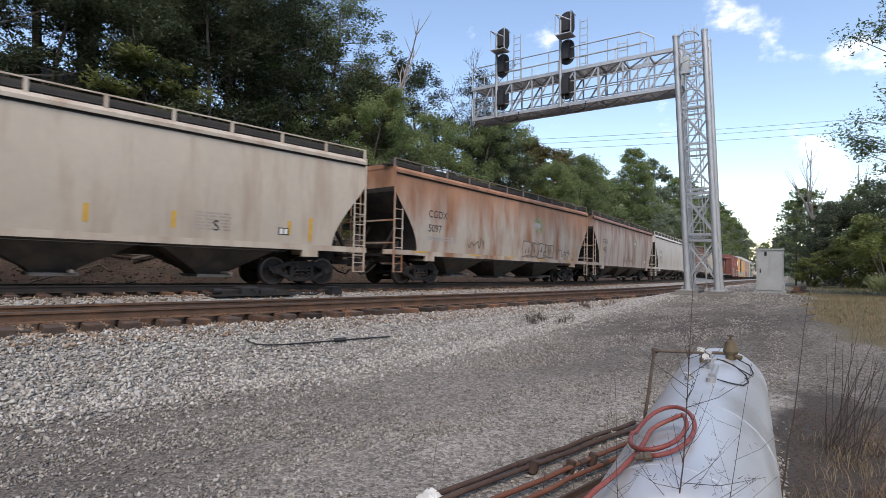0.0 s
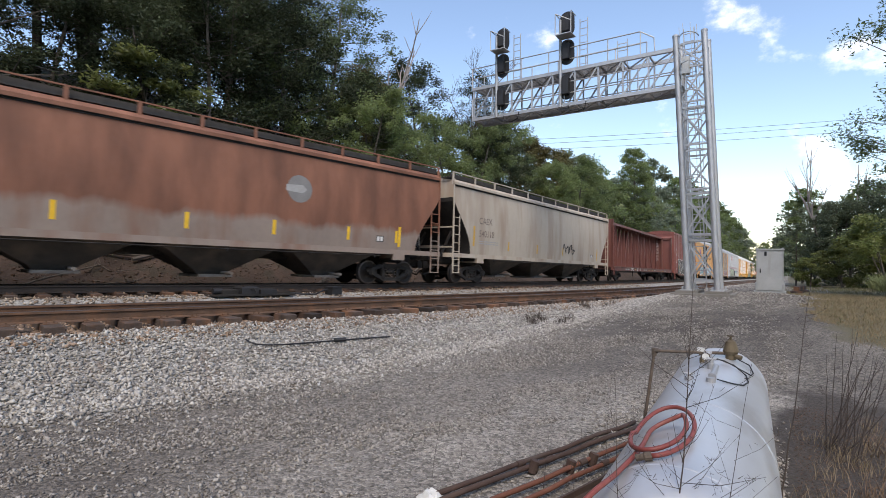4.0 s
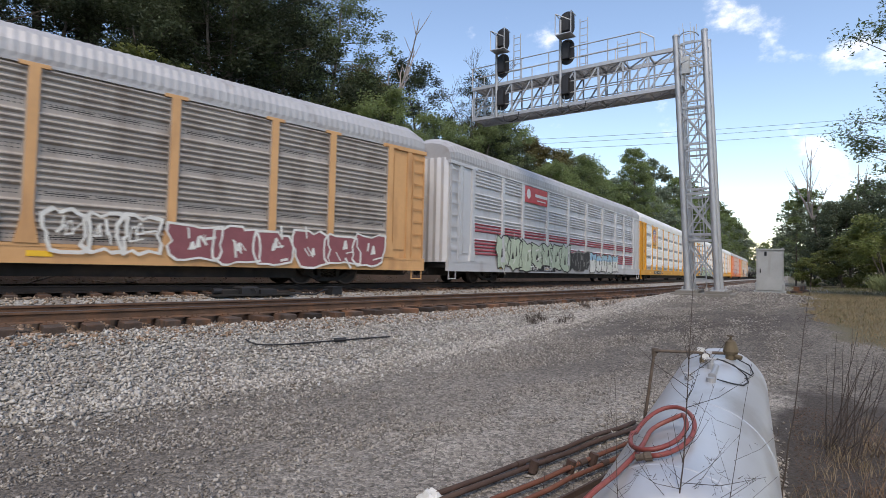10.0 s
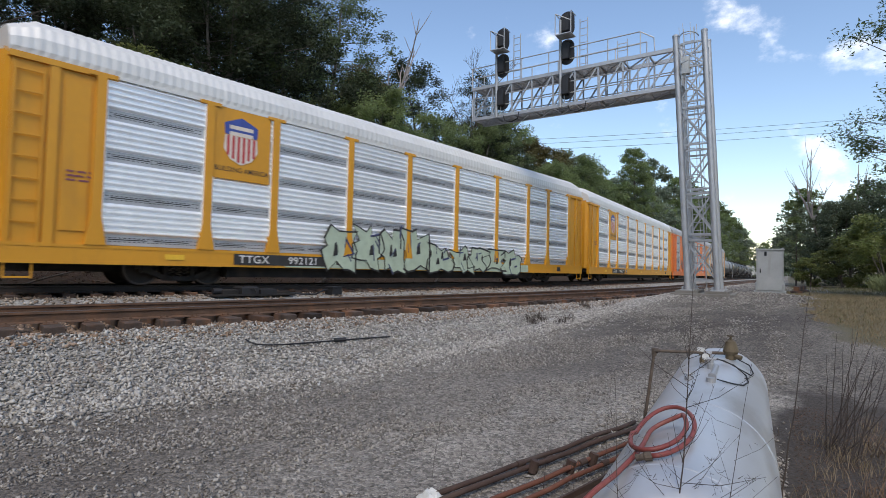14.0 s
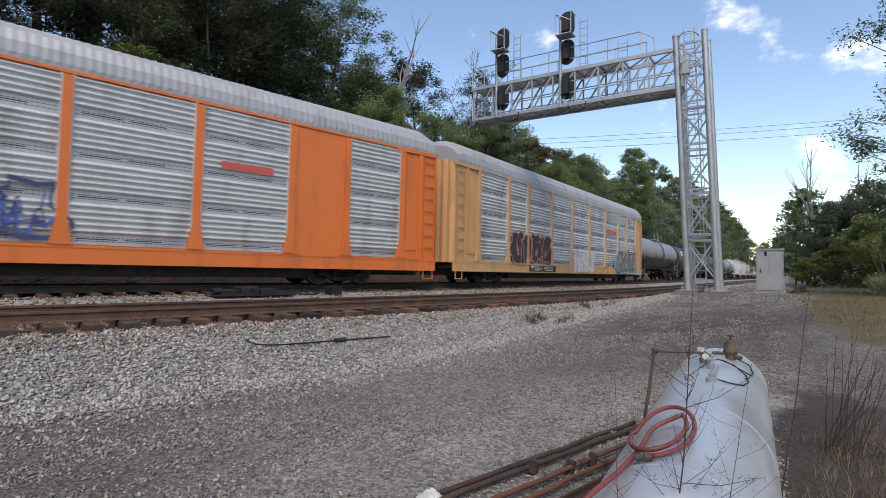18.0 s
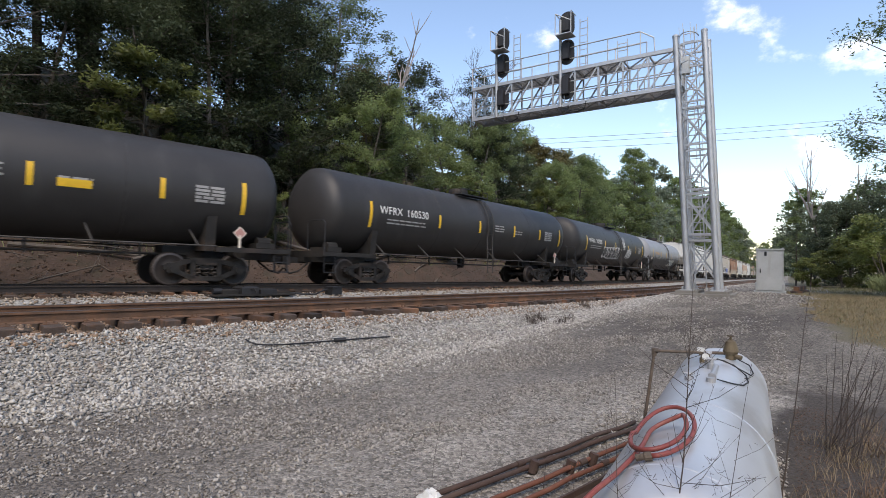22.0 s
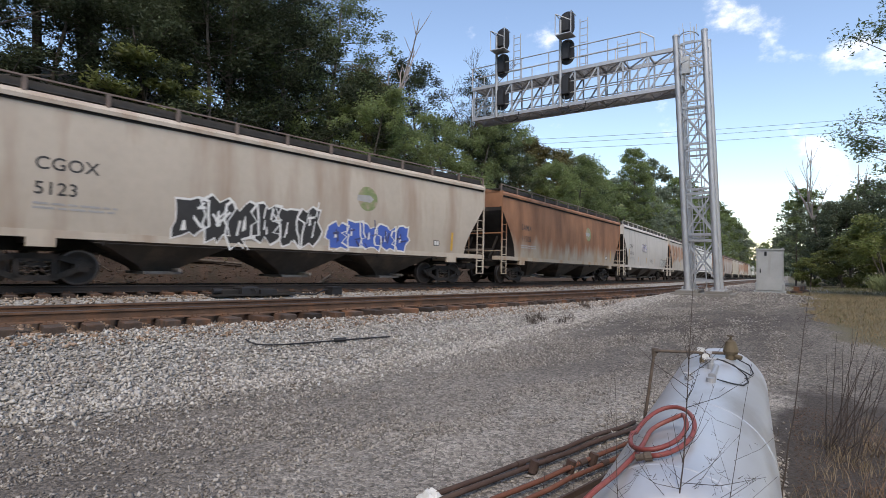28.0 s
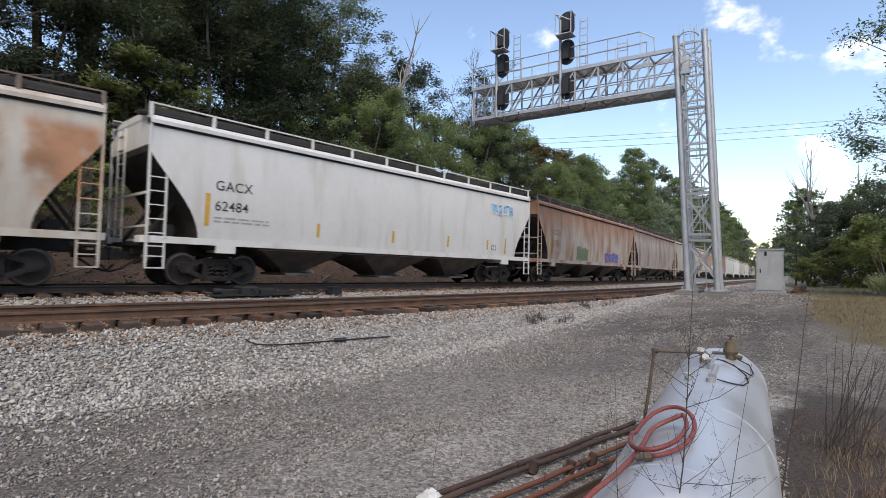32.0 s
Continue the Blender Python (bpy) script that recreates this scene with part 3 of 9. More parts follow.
# ---- signal cantilever over the tracks ----
def signal_bridge():
    g = tagged(new("signal_bridge"), "galvanised steel cantilever signal bridge over both tracks", "signal bridge")
    X0, X1, YA, YB, Z0 = -3.43, -2.34, 23.4, 24.6, 0.90

    def up(x, z):
        """The mast leans a little out of plumb, towards the tracks."""
        return x - 0.043 * max(0.0, z - Z0)
    for x in (X0, X1):
        bm = bm_new()
        box(bm, x - 0.42, x + 0.42, YA - 0.4, YB + 0.4, 0.55, Z0 + 0.05)
        part("footing", bm, M_CONCRETE, g, "low concrete footing")
    bm = bm_new()
    box(bm, X0 - 0.55, X1 + 0.6, YA - 0.65, YB + 0.6, 0.45, Z0 - 0.06)
    part("base_slab", bm, M_CONCRETE, g)
    for x in (X0, X1):
        for y in (YA, YB):
            bm = bm_new()
            tube(bm, [(x, y, Z0), (up(x, 11.55), y, 11.55)], 0.118, 20)
            p = part("leg", bm, M_STEEL, g, smooth=False)
            bm = bm_new()
            tube(bm, [(up(x, 11.55), y, 11.55), (up(x, 11.6), y, 11.62), (up(x, 11.6), y, 11.66)], [0.13, 0.13, 0.07], 20)
            part("cap", bm, M_STEEL, p)
            bm = bm_new()
            box(bm, x - 0.24, x + 0.24, y - 0.24, y + 0.24, Z0 + 0.05, Z0 + 0.09)
            for i, j in ((-0.18, -0.18), (0.18, -0.18), (0.18, 0.18), (-0.18, 0.18)):
                tube(bm, [(x + i, y + j, Z0 + 0.05), (x + i, y + j, Z0 + 0.22)], 0.022, 6)
            part("base_plate", bm, M_STEEL, p)
    zs = [1.35, 3.0, 3.25, 4.9, 5.1, 6.7, 6.95, 8.5, 8.75, 10.2, 11.2]
    for z in zs:
        bm = bm_new()
        for y in (YA, YB):
            bar(bm, (up(X0, z), y, z), (up(X1, z), y, z), 0.07)
        for x in (X0, X1):
            bar(bm, (up(x, z), YA, z), (up(x, z), YB, z), 0.07)
        part("strut", bm, M_STEEL, g)
    for a, b in ((1.35, 3.0), (3.25, 4.9), (5.1, 6.7), (6.95, 8.5), (8.75, 10.2), (10.2, 11.2)):
        for y in (YA, YB):
            bm = bm_new()
            bar(bm, (up(X0, a), y, a), (up(X1, b), y, b), 0.06)
            bar(bm, (up(X1, a), y - 0.03, a), (up(X0, b), y - 0.03, b), 0.06)
            part("cross_brace", bm, M_STEEL, g)
        for x in (X0, X1):
            bm = bm_new()
            bar(bm, (up(x, a), YA, a), (up(x, b), YB, b), 0.05)
            part("side_brace", bm, M_STEEL, g)
    # ladder with a hooped cage inside the mast
    bm = bm_new()
    xl, yl = (X0 + X1) / 2 - 0.05, YA + 0.15
    for x in (xl - 0.2, xl + 0.2):
        bar(bm, (x, yl, 0.9), (up(x, 11.9), yl, 11.9), 0.045)
    for z in np.arange(1.1, 11.8, 0.33):
        bar(bm, (up(xl - 0.2, z), yl, z), (up(xl + 0.2, z), yl, z), 0.028)
    lad = part("ladder", bm, M_STEEL, g)
    bm = bm_new()
    for z in np.arange(3.1, 12.1, 1.2):
        tube(bm, [(up(xl, z) - 0.36 * math.cos(a), yl - 0.62 * math.sin(a), z) for a in np.linspace(0, math.pi, 9)], 0.02, 5)
    for a in np.linspace(0.4, math.pi - 0.4, 4):
        p = (xl - 0.36 * math.cos(a), yl - 0.62 * math.sin(a))
        bar(bm, (up(p[0], 3.1), p[1], 3.1), (up(p[0], 11.9), p[1], 11.9), 0.02)
    part("ladder_cage", bm, M_STEEL, lad)
    bm = bm_new()
    box(bm, X0 - 0.2, X0 + 0.1, YA - 0.2, YA + 0.1, 9.9, 10.6)
    part("junction_box", bm, M_CASE, g)
    # the arm
    XE, ZB, ZT = -13.75, 9.45, 11.05
    for z, nm in ((ZB, "lower_chord"), (ZT, "upper_chord")):
        for y in (YA, YB):
            bm = bm_new()
            bar(bm, (XE, y, z), (up(X0, z), y, z), 0.13, 0.16)
            part(nm, bm, M_STEEL, g)
    n = 9
    xs = np.linspace(X0 - 0.45, XE + 0.1, n + 1)
    for i, x in enumerate(xs):
        bm = bm_new()
        for y in (YA, YB):
            bar(bm, (x, y, ZB), (x, y, ZT), 0.07)
        bar(bm, (x, YA, ZB), (x, YB, ZB), 0.07)
        bar(bm, (x, YA, ZT), (x, YB, ZT), 0.07)
        part("arm_post", bm, M_STEEL, g)
        if i < n:
            x2 = xs[i + 1]
            for y in (YA, YB):
                bm = bm_new()
                bar(bm, (x, y, ZT), (x2, y, ZB), 0.065)
                part("arm_diagonal", bm, M_STEEL, g)
            for z in (ZB - 0.05, ZT):
                bm = bm_new()
                bar(bm, (x, YA, z), (x2, YB, z), 0.05)
                part("arm_lacing", bm, M_STEEL, g)
    # walkways of grating
    for z, xa, xb in ((ZB + 0.06, XE, X0 - 0.2), (ZT + 0.03, XE, -6.2)):
        bm = bm_new()
        for y in np.arange(YA + 0.1, YB - 0.02, 0.06):
            box(bm, xa, xb, y, y + 0.022, z, z + 0.04)
        for x in np.arange(xa, xb, 0.35):
            box(bm, x, x + 0.03, YA + 0.08, YB - 0.08, z - 0.03, z)
        part("walkway", bm, M_STEEL, g, "steel grating walkway")
    for y in (YA - 0.02, YB + 0.02):
        for z0, xa, xb in ((ZT, XE, -5.3), (ZB, XE, X0 - 0.3)):
            bm = bm_new()
            for h in (0.55, 1.08):
                tube(bm, [(xa, y, z0 + h), (xb, y, z0 + h)], 0.026, 6)
            for x in np.arange(xa, xb + 0.01, (xb - xa) / 6):
                tube(bm, [(x, y, z0), (x, y, z0 + 1.08)], 0.026, 6)
            part("guard_rail", bm, M_STEEL, g)
    for h in (ZT + 0.55, ZT + 1.08, ZB + 0.55, ZB + 1.08):
        bm = bm_new()
        tube(bm, [(XE, YA, h), (XE, YB, h)], 0.026, 6)
        part("end_rail", bm, M_STEEL, g)
    bm = bm_new()
    tube(bm, [(-5.3, YA, ZT + 1.08), (-4.75, YA, ZT + 0.7), (-4.7, YA, ZT)], 0.026, 6)
    part("end_rail", bm, M_STEEL, g)
    bm = bm_new()
    for x in (-6.6, -6.15):
        bar(bm, (x, YB, ZB), (x, YB, ZT + 1.4), 0.045)
    for z in np.arange(ZB + 0.2, ZT + 1.4, 0.33):
        bar(bm, (-6.6, YB, z), (-6.15, YB, z), 0.03)
    part("access_ladder", bm, M_STEEL, g)
    # signal masts, each with three heads facing down the line
    for xm, tops in ((-12.0, (13.3, 11.98, 10.3)), (-8.62, (13.28, 11.95, 10.3))):
        bm = bm_new()
        tube(bm, [(xm - 0.28, YA - 0.12, ZB - 0.1), (xm - 0.28, YA - 0.12, tops[0] + 0.2)], 0.075, 12)
        m = part("signal_mast", bm, M_STEEL, g)
        for zc in tops:
            out = []
            for k in range(24):
                a = 2 * math.pi * k / 24
                out.append((xm + 0.36 * math.cos(a), zc + 0.36 * math.sin(a) + (0.24 if math.sin(a) > 0 else -0.24)))
            bm = bm_new()
            prism(bm, out, "y", YA - 0.02, YA + 0.02)
            box(bm, xm - 0.16, xm + 0.16, YA - 0.28, YA - 0.02, zc - 0.38, zc + 0.38)
            for k in (-0.26, 0.0, 0.26):
                tube(bm, [(xm, YA + 0.02, zc + k), (xm, YA + 0.3, zc + k)], 0.12, 12)
            part("signal_head", bm, M_BLACK, m, "black oval signal head")
        bm = bm_new()
        z = tops[0] - 0.75
        box(bm, xm - 0.3, xm + 0.45, YA - 0.75, YA - 0.1, z, z + 0.04)
        for a, b in (((-0.3, -0.75), (-0.3, -0.1)), ((0.45, -0.75), (0.45, -0.1))):
            tube(bm, [(xm + a[0], YA + a[1], z), (xm + a[0], YA + a[1], z + 1.0), (xm + b[0], YA + b[1], z + 1.0)], 0.022, 6)
        tube(bm, [(xm - 0.3, YA - 0.75, z + 1.0), (xm + 0.45, YA - 0.75, z + 0.55)], 0.022, 6)
        part("service_platform", bm, M_STEEL, m)
        bm = bm_new()
        for x in (xm + 0.62, xm + 0.98):
            bar(bm, (x, YA, ZT), (x, YA, tops[0] + 0.1), 0.035)
        for zz in np.arange(ZT + 0.2, tops[0] + 0.1, 0.33):
            bar(bm, (xm + 0.62, YA, zz), (xm + 0.98, YA, zz), 0.025)
        part("mast_ladder", bm, M_STEEL, m)
        bm = bm_new()
        tube(bm, [(xm + 0.1, YA - 0.1, ZB - 0.05), (xm + 0.2, YA - 0.1, ZB - 0.32), (xm + 0.55, YA - 0.1, ZB - 0.42), (xm + 0.9, YA - 0.1, ZB - 0.3), (xm + 0.95, YA - 0.1, ZB)], 0.028, 6)
        part("cable_loop", bm, M_BLACK, m)
    return g


signal_bridge()


# ---- equipment case ----
def equipment_case():
    c = tagged(new("equipment_case"), "tall pale-grey metal signal equipment case on the gravel", "cabinet")
    x, y, z = -0.70, 29.2, 0.70
    bm = bm_new()
    loft(bm, [[(x - 0.54, y - 0.4, z), (x + 0.54, y - 0.4, z), (x + 0.54, y + 0.4, z), (x - 0.54, y + 0.4, z)], [(x - 0.54, y - 0.4, z + 2.02), (x + 0.54, y - 0.4, z + 2.02), (x + 0.54, y + 0.4, z + 2.02), (x - 0.54, y + 0.4, z + 2.02)]])
    part("body", bm, M_CASE, c)
    bm = bm_new()
    box(bm, x - 0.58, x + 0.58, y - 0.46, y + 0.46, z + 2.02, z + 2.08)
    part("roof", bm, M_CASE, c)
    bm = bm_new()
    box(bm, x - 0.48, x + 0.48, y - 0.43, y - 0.40, z + 0.14, z + 1.96)
    d = part("door", bm, M_CASE, c)
    bm = bm_new()
    box(bm, x - 0.40, x - 0.36, y - 0.47, y - 0.43, z + 0.95, z + 1.15)
    part("handle", bm, M_BLACK, d)
    for k in (0.3, 1.0, 1.7):
        bm = bm_new()
        tube(bm, [(x + 0.5, y - 0.44, z + k), (x + 0.5, y - 0.44, z + k + 0.12)], 0.025, 6)
        part("hinge", bm, M_STEEL, d)
    bm = bm_new()
    box(bm, x - 0.22, x - 0.12, y - 0.45, y - 0.43, z + 1.75, z + 1.95)
    part("vent", bm, M_BLACK, d)
    for s in (-1, 1):
        bm = bm_new()
        box(bm, x + s * 0.58 - 0.06, x + s * 0.58 + 0.06, y - 0.45, y + 0.45, z - 0.06, z + 0.1)
        box(bm, x + s * 0.57 - 0.02, x + s * 0.57 + 0.02, y - 0.3, y + 0.3, z + 0.1, z + 0.5)
        part("foot", bm, M_CASE, c)
    for s in (-1, 1):
        bm = bm_new()
        tube(bm, [(x + s * 0.5, y, z + 2.08), (x + s * 0.5, y, z + 2.14)], 0.05, 8)
        part("lifting_eye", bm, M_STEEL, c)


equipment_case()
bm = bm_new()
for k, (a, b) in enumerate((((0.2, 28.3), (0.55, 31.2)), ((0.42, 28.4), (0.75, 31.0)), ((0.32, 28.6), (0.65, 31.1)))):
    bar(bm, (*a, 0.76 + (0.2 if k == 2 else 0)), (*b, 0.74 + (0.2 if k == 2 else 0)), 0.22, 0.18)
tagged(part("tie_pile", bm, M_TIE), "small pile of old dark ties beside the case", "timber")


# ---- gas tank in the foreground ----
TA, TB, TR = Vector((-0.378, 2.05, 0.73)), Vector((-0.60, 6.35, 0.735)), 0.415
T_DIR = (TB - TA).normalized()
T_SIDE = Vector((-T_DIR.y, T_DIR.x, 0))


def on_tank(d, phi, lift=0.0):
    """A point d metres from the near end, phi degrees from the top to the track's side."""
    a = radians(phi)
    return TA + T_DIR * float(d) + float(TR + lift) * (T_SIDE * math.sin(a) + Vector((0, 0, math.cos(a))))


M_BRASS = mat("weathered_bronze", (0.135, 0.105, 0.065), 0.65, 0.4, var=0.3, scale=12, bump=0.3, bscale=80)
M_PIPE = mat("dull_iron_pipe", (0.11, 0.085, 0.065), 0.7, 0.4, var=0.35, scale=14, bump=0.3, bscale=80)
M_HOSE = mat("red_rubber_hose", (0.20, 0.043, 0.034), 0.55, var=0.2, scale=6, bump=0.15, bscale=50, stain=(0.22, 0.10, 0.075), stain_at=(0.5, 0.75))
M_RUSTPIPE = mat("rusty_pipe", (0.058, 0.034, 0.026), 0.85, 0.1, var=0.35, scale=6, bump=0.4, bscale=40, stain=(0.07, 0.05, 0.042), stain_at=(0.5, 0.7))
M_ORPIPE = mat("orange_rusty_pipe", (0.13, 0.048, 0.028), 0.8, 0.05, var=0.25, scale=6, bump=0.4, bscale=40, stain=(0.16, 0.07, 0.045), stain_at=(0.52, 0.72))


P_GAUGE = paint("white_enamel", (0.62, 0.62, 0.6))


def gas_tank():
    t = tagged(new("gas_tank"), "weathered silver horizontal gas tank on low feet", "gas tank")
    L = (TB - TA).length
    prof = [(0.0, 0.02), (0.02, 0.18), (0.06, 0.28), (0.12, 0.345), (0.20, 0.392), (0.29, 0.411), (0.34, TR)]
    prof = prof + [(d, TR) for d in np.linspace(0.5, L - 0.5, 12)] + [(L - d, r) for d, r in prof[::-1]]
    bm = bm_new()
    n = 48
    rings = []
    for d, r in prof:
        c = TA + T_DIR * d
        rings.append([c + r * (T_SIDE * math.sin(2 * math.pi * k / n) + Vector((0, 0, math.cos(2 * math.pi * k / n)))) for k in range(n)])
    loft(bm, rings)
    part("shell", shut(bm), M_TANKPAINT, t, smooth=True)
    for d in (0.36, 1.55, L - 0.36):
        bm = bm_new()
        rings = [[TA + T_DIR * (d + w) + (TR + o) * (T_SIDE * math.sin(2 * math.pi * k / n) + Vector((0, 0, math.cos(2 * math.pi * k / n)))) for k in range(n)] for o, w in ((-0.002, -0.012), (0.0035, -0.006), (0.0035, 0.006), (-0.002, 0.012))]
        loft(bm, rings, False, False)
        part("weld_bead", bm, M_TANKPAINT, t, smooth=True)
    for d in (0.6, L - 0.6):
        for s in (-1, 1):
            c = TA + T_DIR * d + T_SIDE * (0.24 * s)
            bm = bm_new()
            box(bm, c.x - 0.05, c.x + 0.05, c.y - 0.18, c.y + 0.18, 0.0, 0.42)
            part("foot", bm, M_TANKPAINT, t)
    # fittings along the top
    up = Vector((0, 0, 1))
    r = on_tank(3.42, -16)
    bm = bm_new()
    tube(bm, [r, r + up * 0.05], 0.045, 14)
    tube(bm, [r + up * 0.05, r + up * 0.075, r + up * 0.13, r + up * 0.165, r + up * 0.18], [0.055, 0.066, 0.052, 0.042, 0.018], 18)
    tube(bm, [r + up * 0.175, r + up * 0.215], 0.011, 8)
    reg = part("regulator", bm, M_BRASS, t, "bronze bell-shaped regulator")
    bm = bm_new()
    bar(bm, r + Vector((-0.03, 0, 0.215)), r + Vector((0.03, 0, 0.215)), 0.012)
    part("tee_handle", bm, M_PIPE, reg)
    bm = bm_new()
    tube(bm, [r + up * 0.04, r + Vector((0.05, -0.03, 0.035)), r + Vector((0.09, -0.04, 0.03))], 0.02, 10)
    part("outlet_nipple", bm, M_BRASS, reg)
    e = Vector((-1.05, 5.24, 1.185))
    bm = bm_new()
    tube(bm, [r + up * 0.055, e + Vector((0.05, 0, 0)), e, e + Vector((-0.012, 0.0, -0.05)), Vector((-1.11, 5.12, 0.62)), Vector((-1.16, 5.07, 0.03))], 0.0145, 10)
    part("outlet_pipe", bm, M_PIPE, t, "dull iron pipe bending down to the ground")
    bm = bm_new()
    tube(bm, [e + Vector((0.03, 0, 0)), e + Vector((-0.02, 0, 0))], 0.023, 10)
    tube(bm, [e + Vector((-0.01, 0, 0.02)), e + Vector((-0.01, 0, -0.05))], 0.023, 10)
    part("elbow", bm, M_PIPE, t)
    for k, (dd, ph, hh, rr, m) in enumerate(((2.92, 6, 0.11, 0.02, M_STEEL), (2.75, 1, 0.09, 0.022, M_STEEL), (3.1, 14, 0.08, 0.018, M_BRASS), (2.34, 20, 0.055, 0.022, M_STEEL), (3.3, 8, 0.07, 0.016, M_STEEL))):
        q = on_tank(dd, ph, -0.01)
        bm = bm_new()
        tube(bm, [q, q + up * hh * 0.6, q + up * hh * 0.62, q + up * hh], [rr * 1.3, rr * 1.3, rr * 0.8, rr * 0.8], 12)
        v = part("valve", bm, m, t)
        bm = bm_new()
        tube(bm, [q + Vector((-rr * 1.6, 0, hh)), q + Vector((rr * 1.6, 0, hh))], rr * 0.45, 8)
        part("valve_handle", bm, m, v)
    a, b = on_tank(2.3, -3, 0.02), on_tank(2.72, -4, 0.03)
    bm = bm_new()
    tube(bm, [a, a.lerp(b, 0.1), a.lerp(b, 0.11), b], [0.028, 0.028, 0.021, 0.021], 12)
    part("relief_valve", bm, M_STEEL, t, "silver tube-shaped relief valve")
    bm = bm_new()
    q = on_tank(2.22, -3, 0.0)
    tube(bm, [q, q + up * 0.03], 0.032, 12)
    part("filler_cap", bm, M_STEEL, t)
    q = on_tank(2.86, 6, 0.085)
    bm = bm_new()
    tube(bm, [q + Vector((0, -0.035, 0)), q + Vector((0, -0.012, 0))], 0.034, 18)
    g_ = part("gauge", bm, M_PIPE, t, "round dial gauge")
    bm = bm_new()
    tube(bm, [q + Vector((0, -0.038, 0)), q + Vector((0, -0.034, 0))], 0.028, 18)
    part("dial", bm, P_GAUGE, g_)
    q = on_tank(3.05, 12, 0.1)
    bm = bm_new()
    box(bm, q.x - 0.03, q.x + 0.03, q.y - 0.003, q.y + 0.003, q.z, q.z + 0.035)
    part("tag", bm, P_GAUGE, t, "small white paper tag")
    for pts in ([(3.4, -21, 0.03), (3.42, -36, 0.03), (3.3, -43, 0.012), (3.12, -40, 0.01), (3.0, -28, 0.02), (2.95, -10, 0.05), (2.93, 3, 0.06)], [(2.98, -3, 0.05), (3.0, -20, 0.03), (2.95, -34, 0.01), (2.75, -37, 0.008), (2.5, -32, 0.008), (2.35, -22, 0.008), (2.25, -8, 0.02)]):
        bm = bm_new()
        tube(bm, [on_tank(*q) for q in pts], 0.0055, 6)
        part("copper_line", bm, M_BLACK, t, "thin black gas line")
    bm = bm_new()
    for a_, b_ in (((L - 1.0, -33), (L - 1.15, -33)), ((L - 1.0, -39), (L - 1.15, -39)), ((L - 1.0, -33), (L - 1.0, -39)), ((L - 1.15, -33), (L - 1.15, -39))):
        bar(bm, on_tank(*a_, 0.003), on_tank(*b_, 0.003), 0.006)
    part("data_plate", bm, M_TANKPAINT, t)


gas_tank()


def hose():
    run = []
    for k in np.arange(0.0, 8.6, 0.17):
        w = 1.0 if k < 5.2 else 1.0 - 0.3 * (k - 5.2) / 3.4
        far = 0.5 - 0.5 * math.cos(k)
        run.append((0.76 - 0.36 * w * math.cos(k), 14 - 18 * w * math.sin(k), 0.022 + 0.045 * far + 0.018 * (k > 4.6)))
    ends = [(0.86, 22, 0.03), (0.62, 24, 0.022), (0.48, 25, 0.022), (0.34, 28, 0.022), (0.22, 32, 0.022), (0.08, 38, 0.03), (-0.06, 48, 0.03), (-0.2, 66, 0.05), (-0.3, 84, 0.06)]
    pts = [on_tank(*p) for p in run]
    tail = [pts[-2], pts[-1]] + [on_tank(*p) for p in ends] + [Vector((-1.0, 1.8, 0.04)), Vector((-1.3, 2.1, 0.02))]
    bm = bm_new()
    tube(bm, pts, 0.0112, 10)
    h = tagged(part("hose", bm, M_HOSE, smooth=True), "coiled dull-red rubber hose lying on the tank", "hose")
    sm = []
    for i in range(1, len(tail) - 1):
        p0, p1, p2, p3 = tail[i - 1], tail[i], tail[i + 1], tail[min(i + 2, len(tail) - 1)]
        for f in np.arange(0, 1, 0.2):
            sm.append(0.5 * ((2 * p1) + (p2 - p0) * f + (2 * p0 - 5 * p1 + 4 * p2 - p3) * f * f + (3 * p1 - p0 - 3 * p2 + p3) * f ** 3))
    bm = bm_new()
    tube(bm, sm, 0.0112, 10)
    part("hose_tail", bm, M_HOSE, h, smooth=True)
    bm = bm_new()
    q, d = pts[0], (pts[0] - pts[1]).normalized()
    tube(bm, [q, q + d * 0.03, q + d * 0.035, q + d * 0.07], [0.02, 0.02, 0.015, 0.015], 10)
    part("hose_end", bm, M_PIPE, h, "iron hose coupling")


hose()


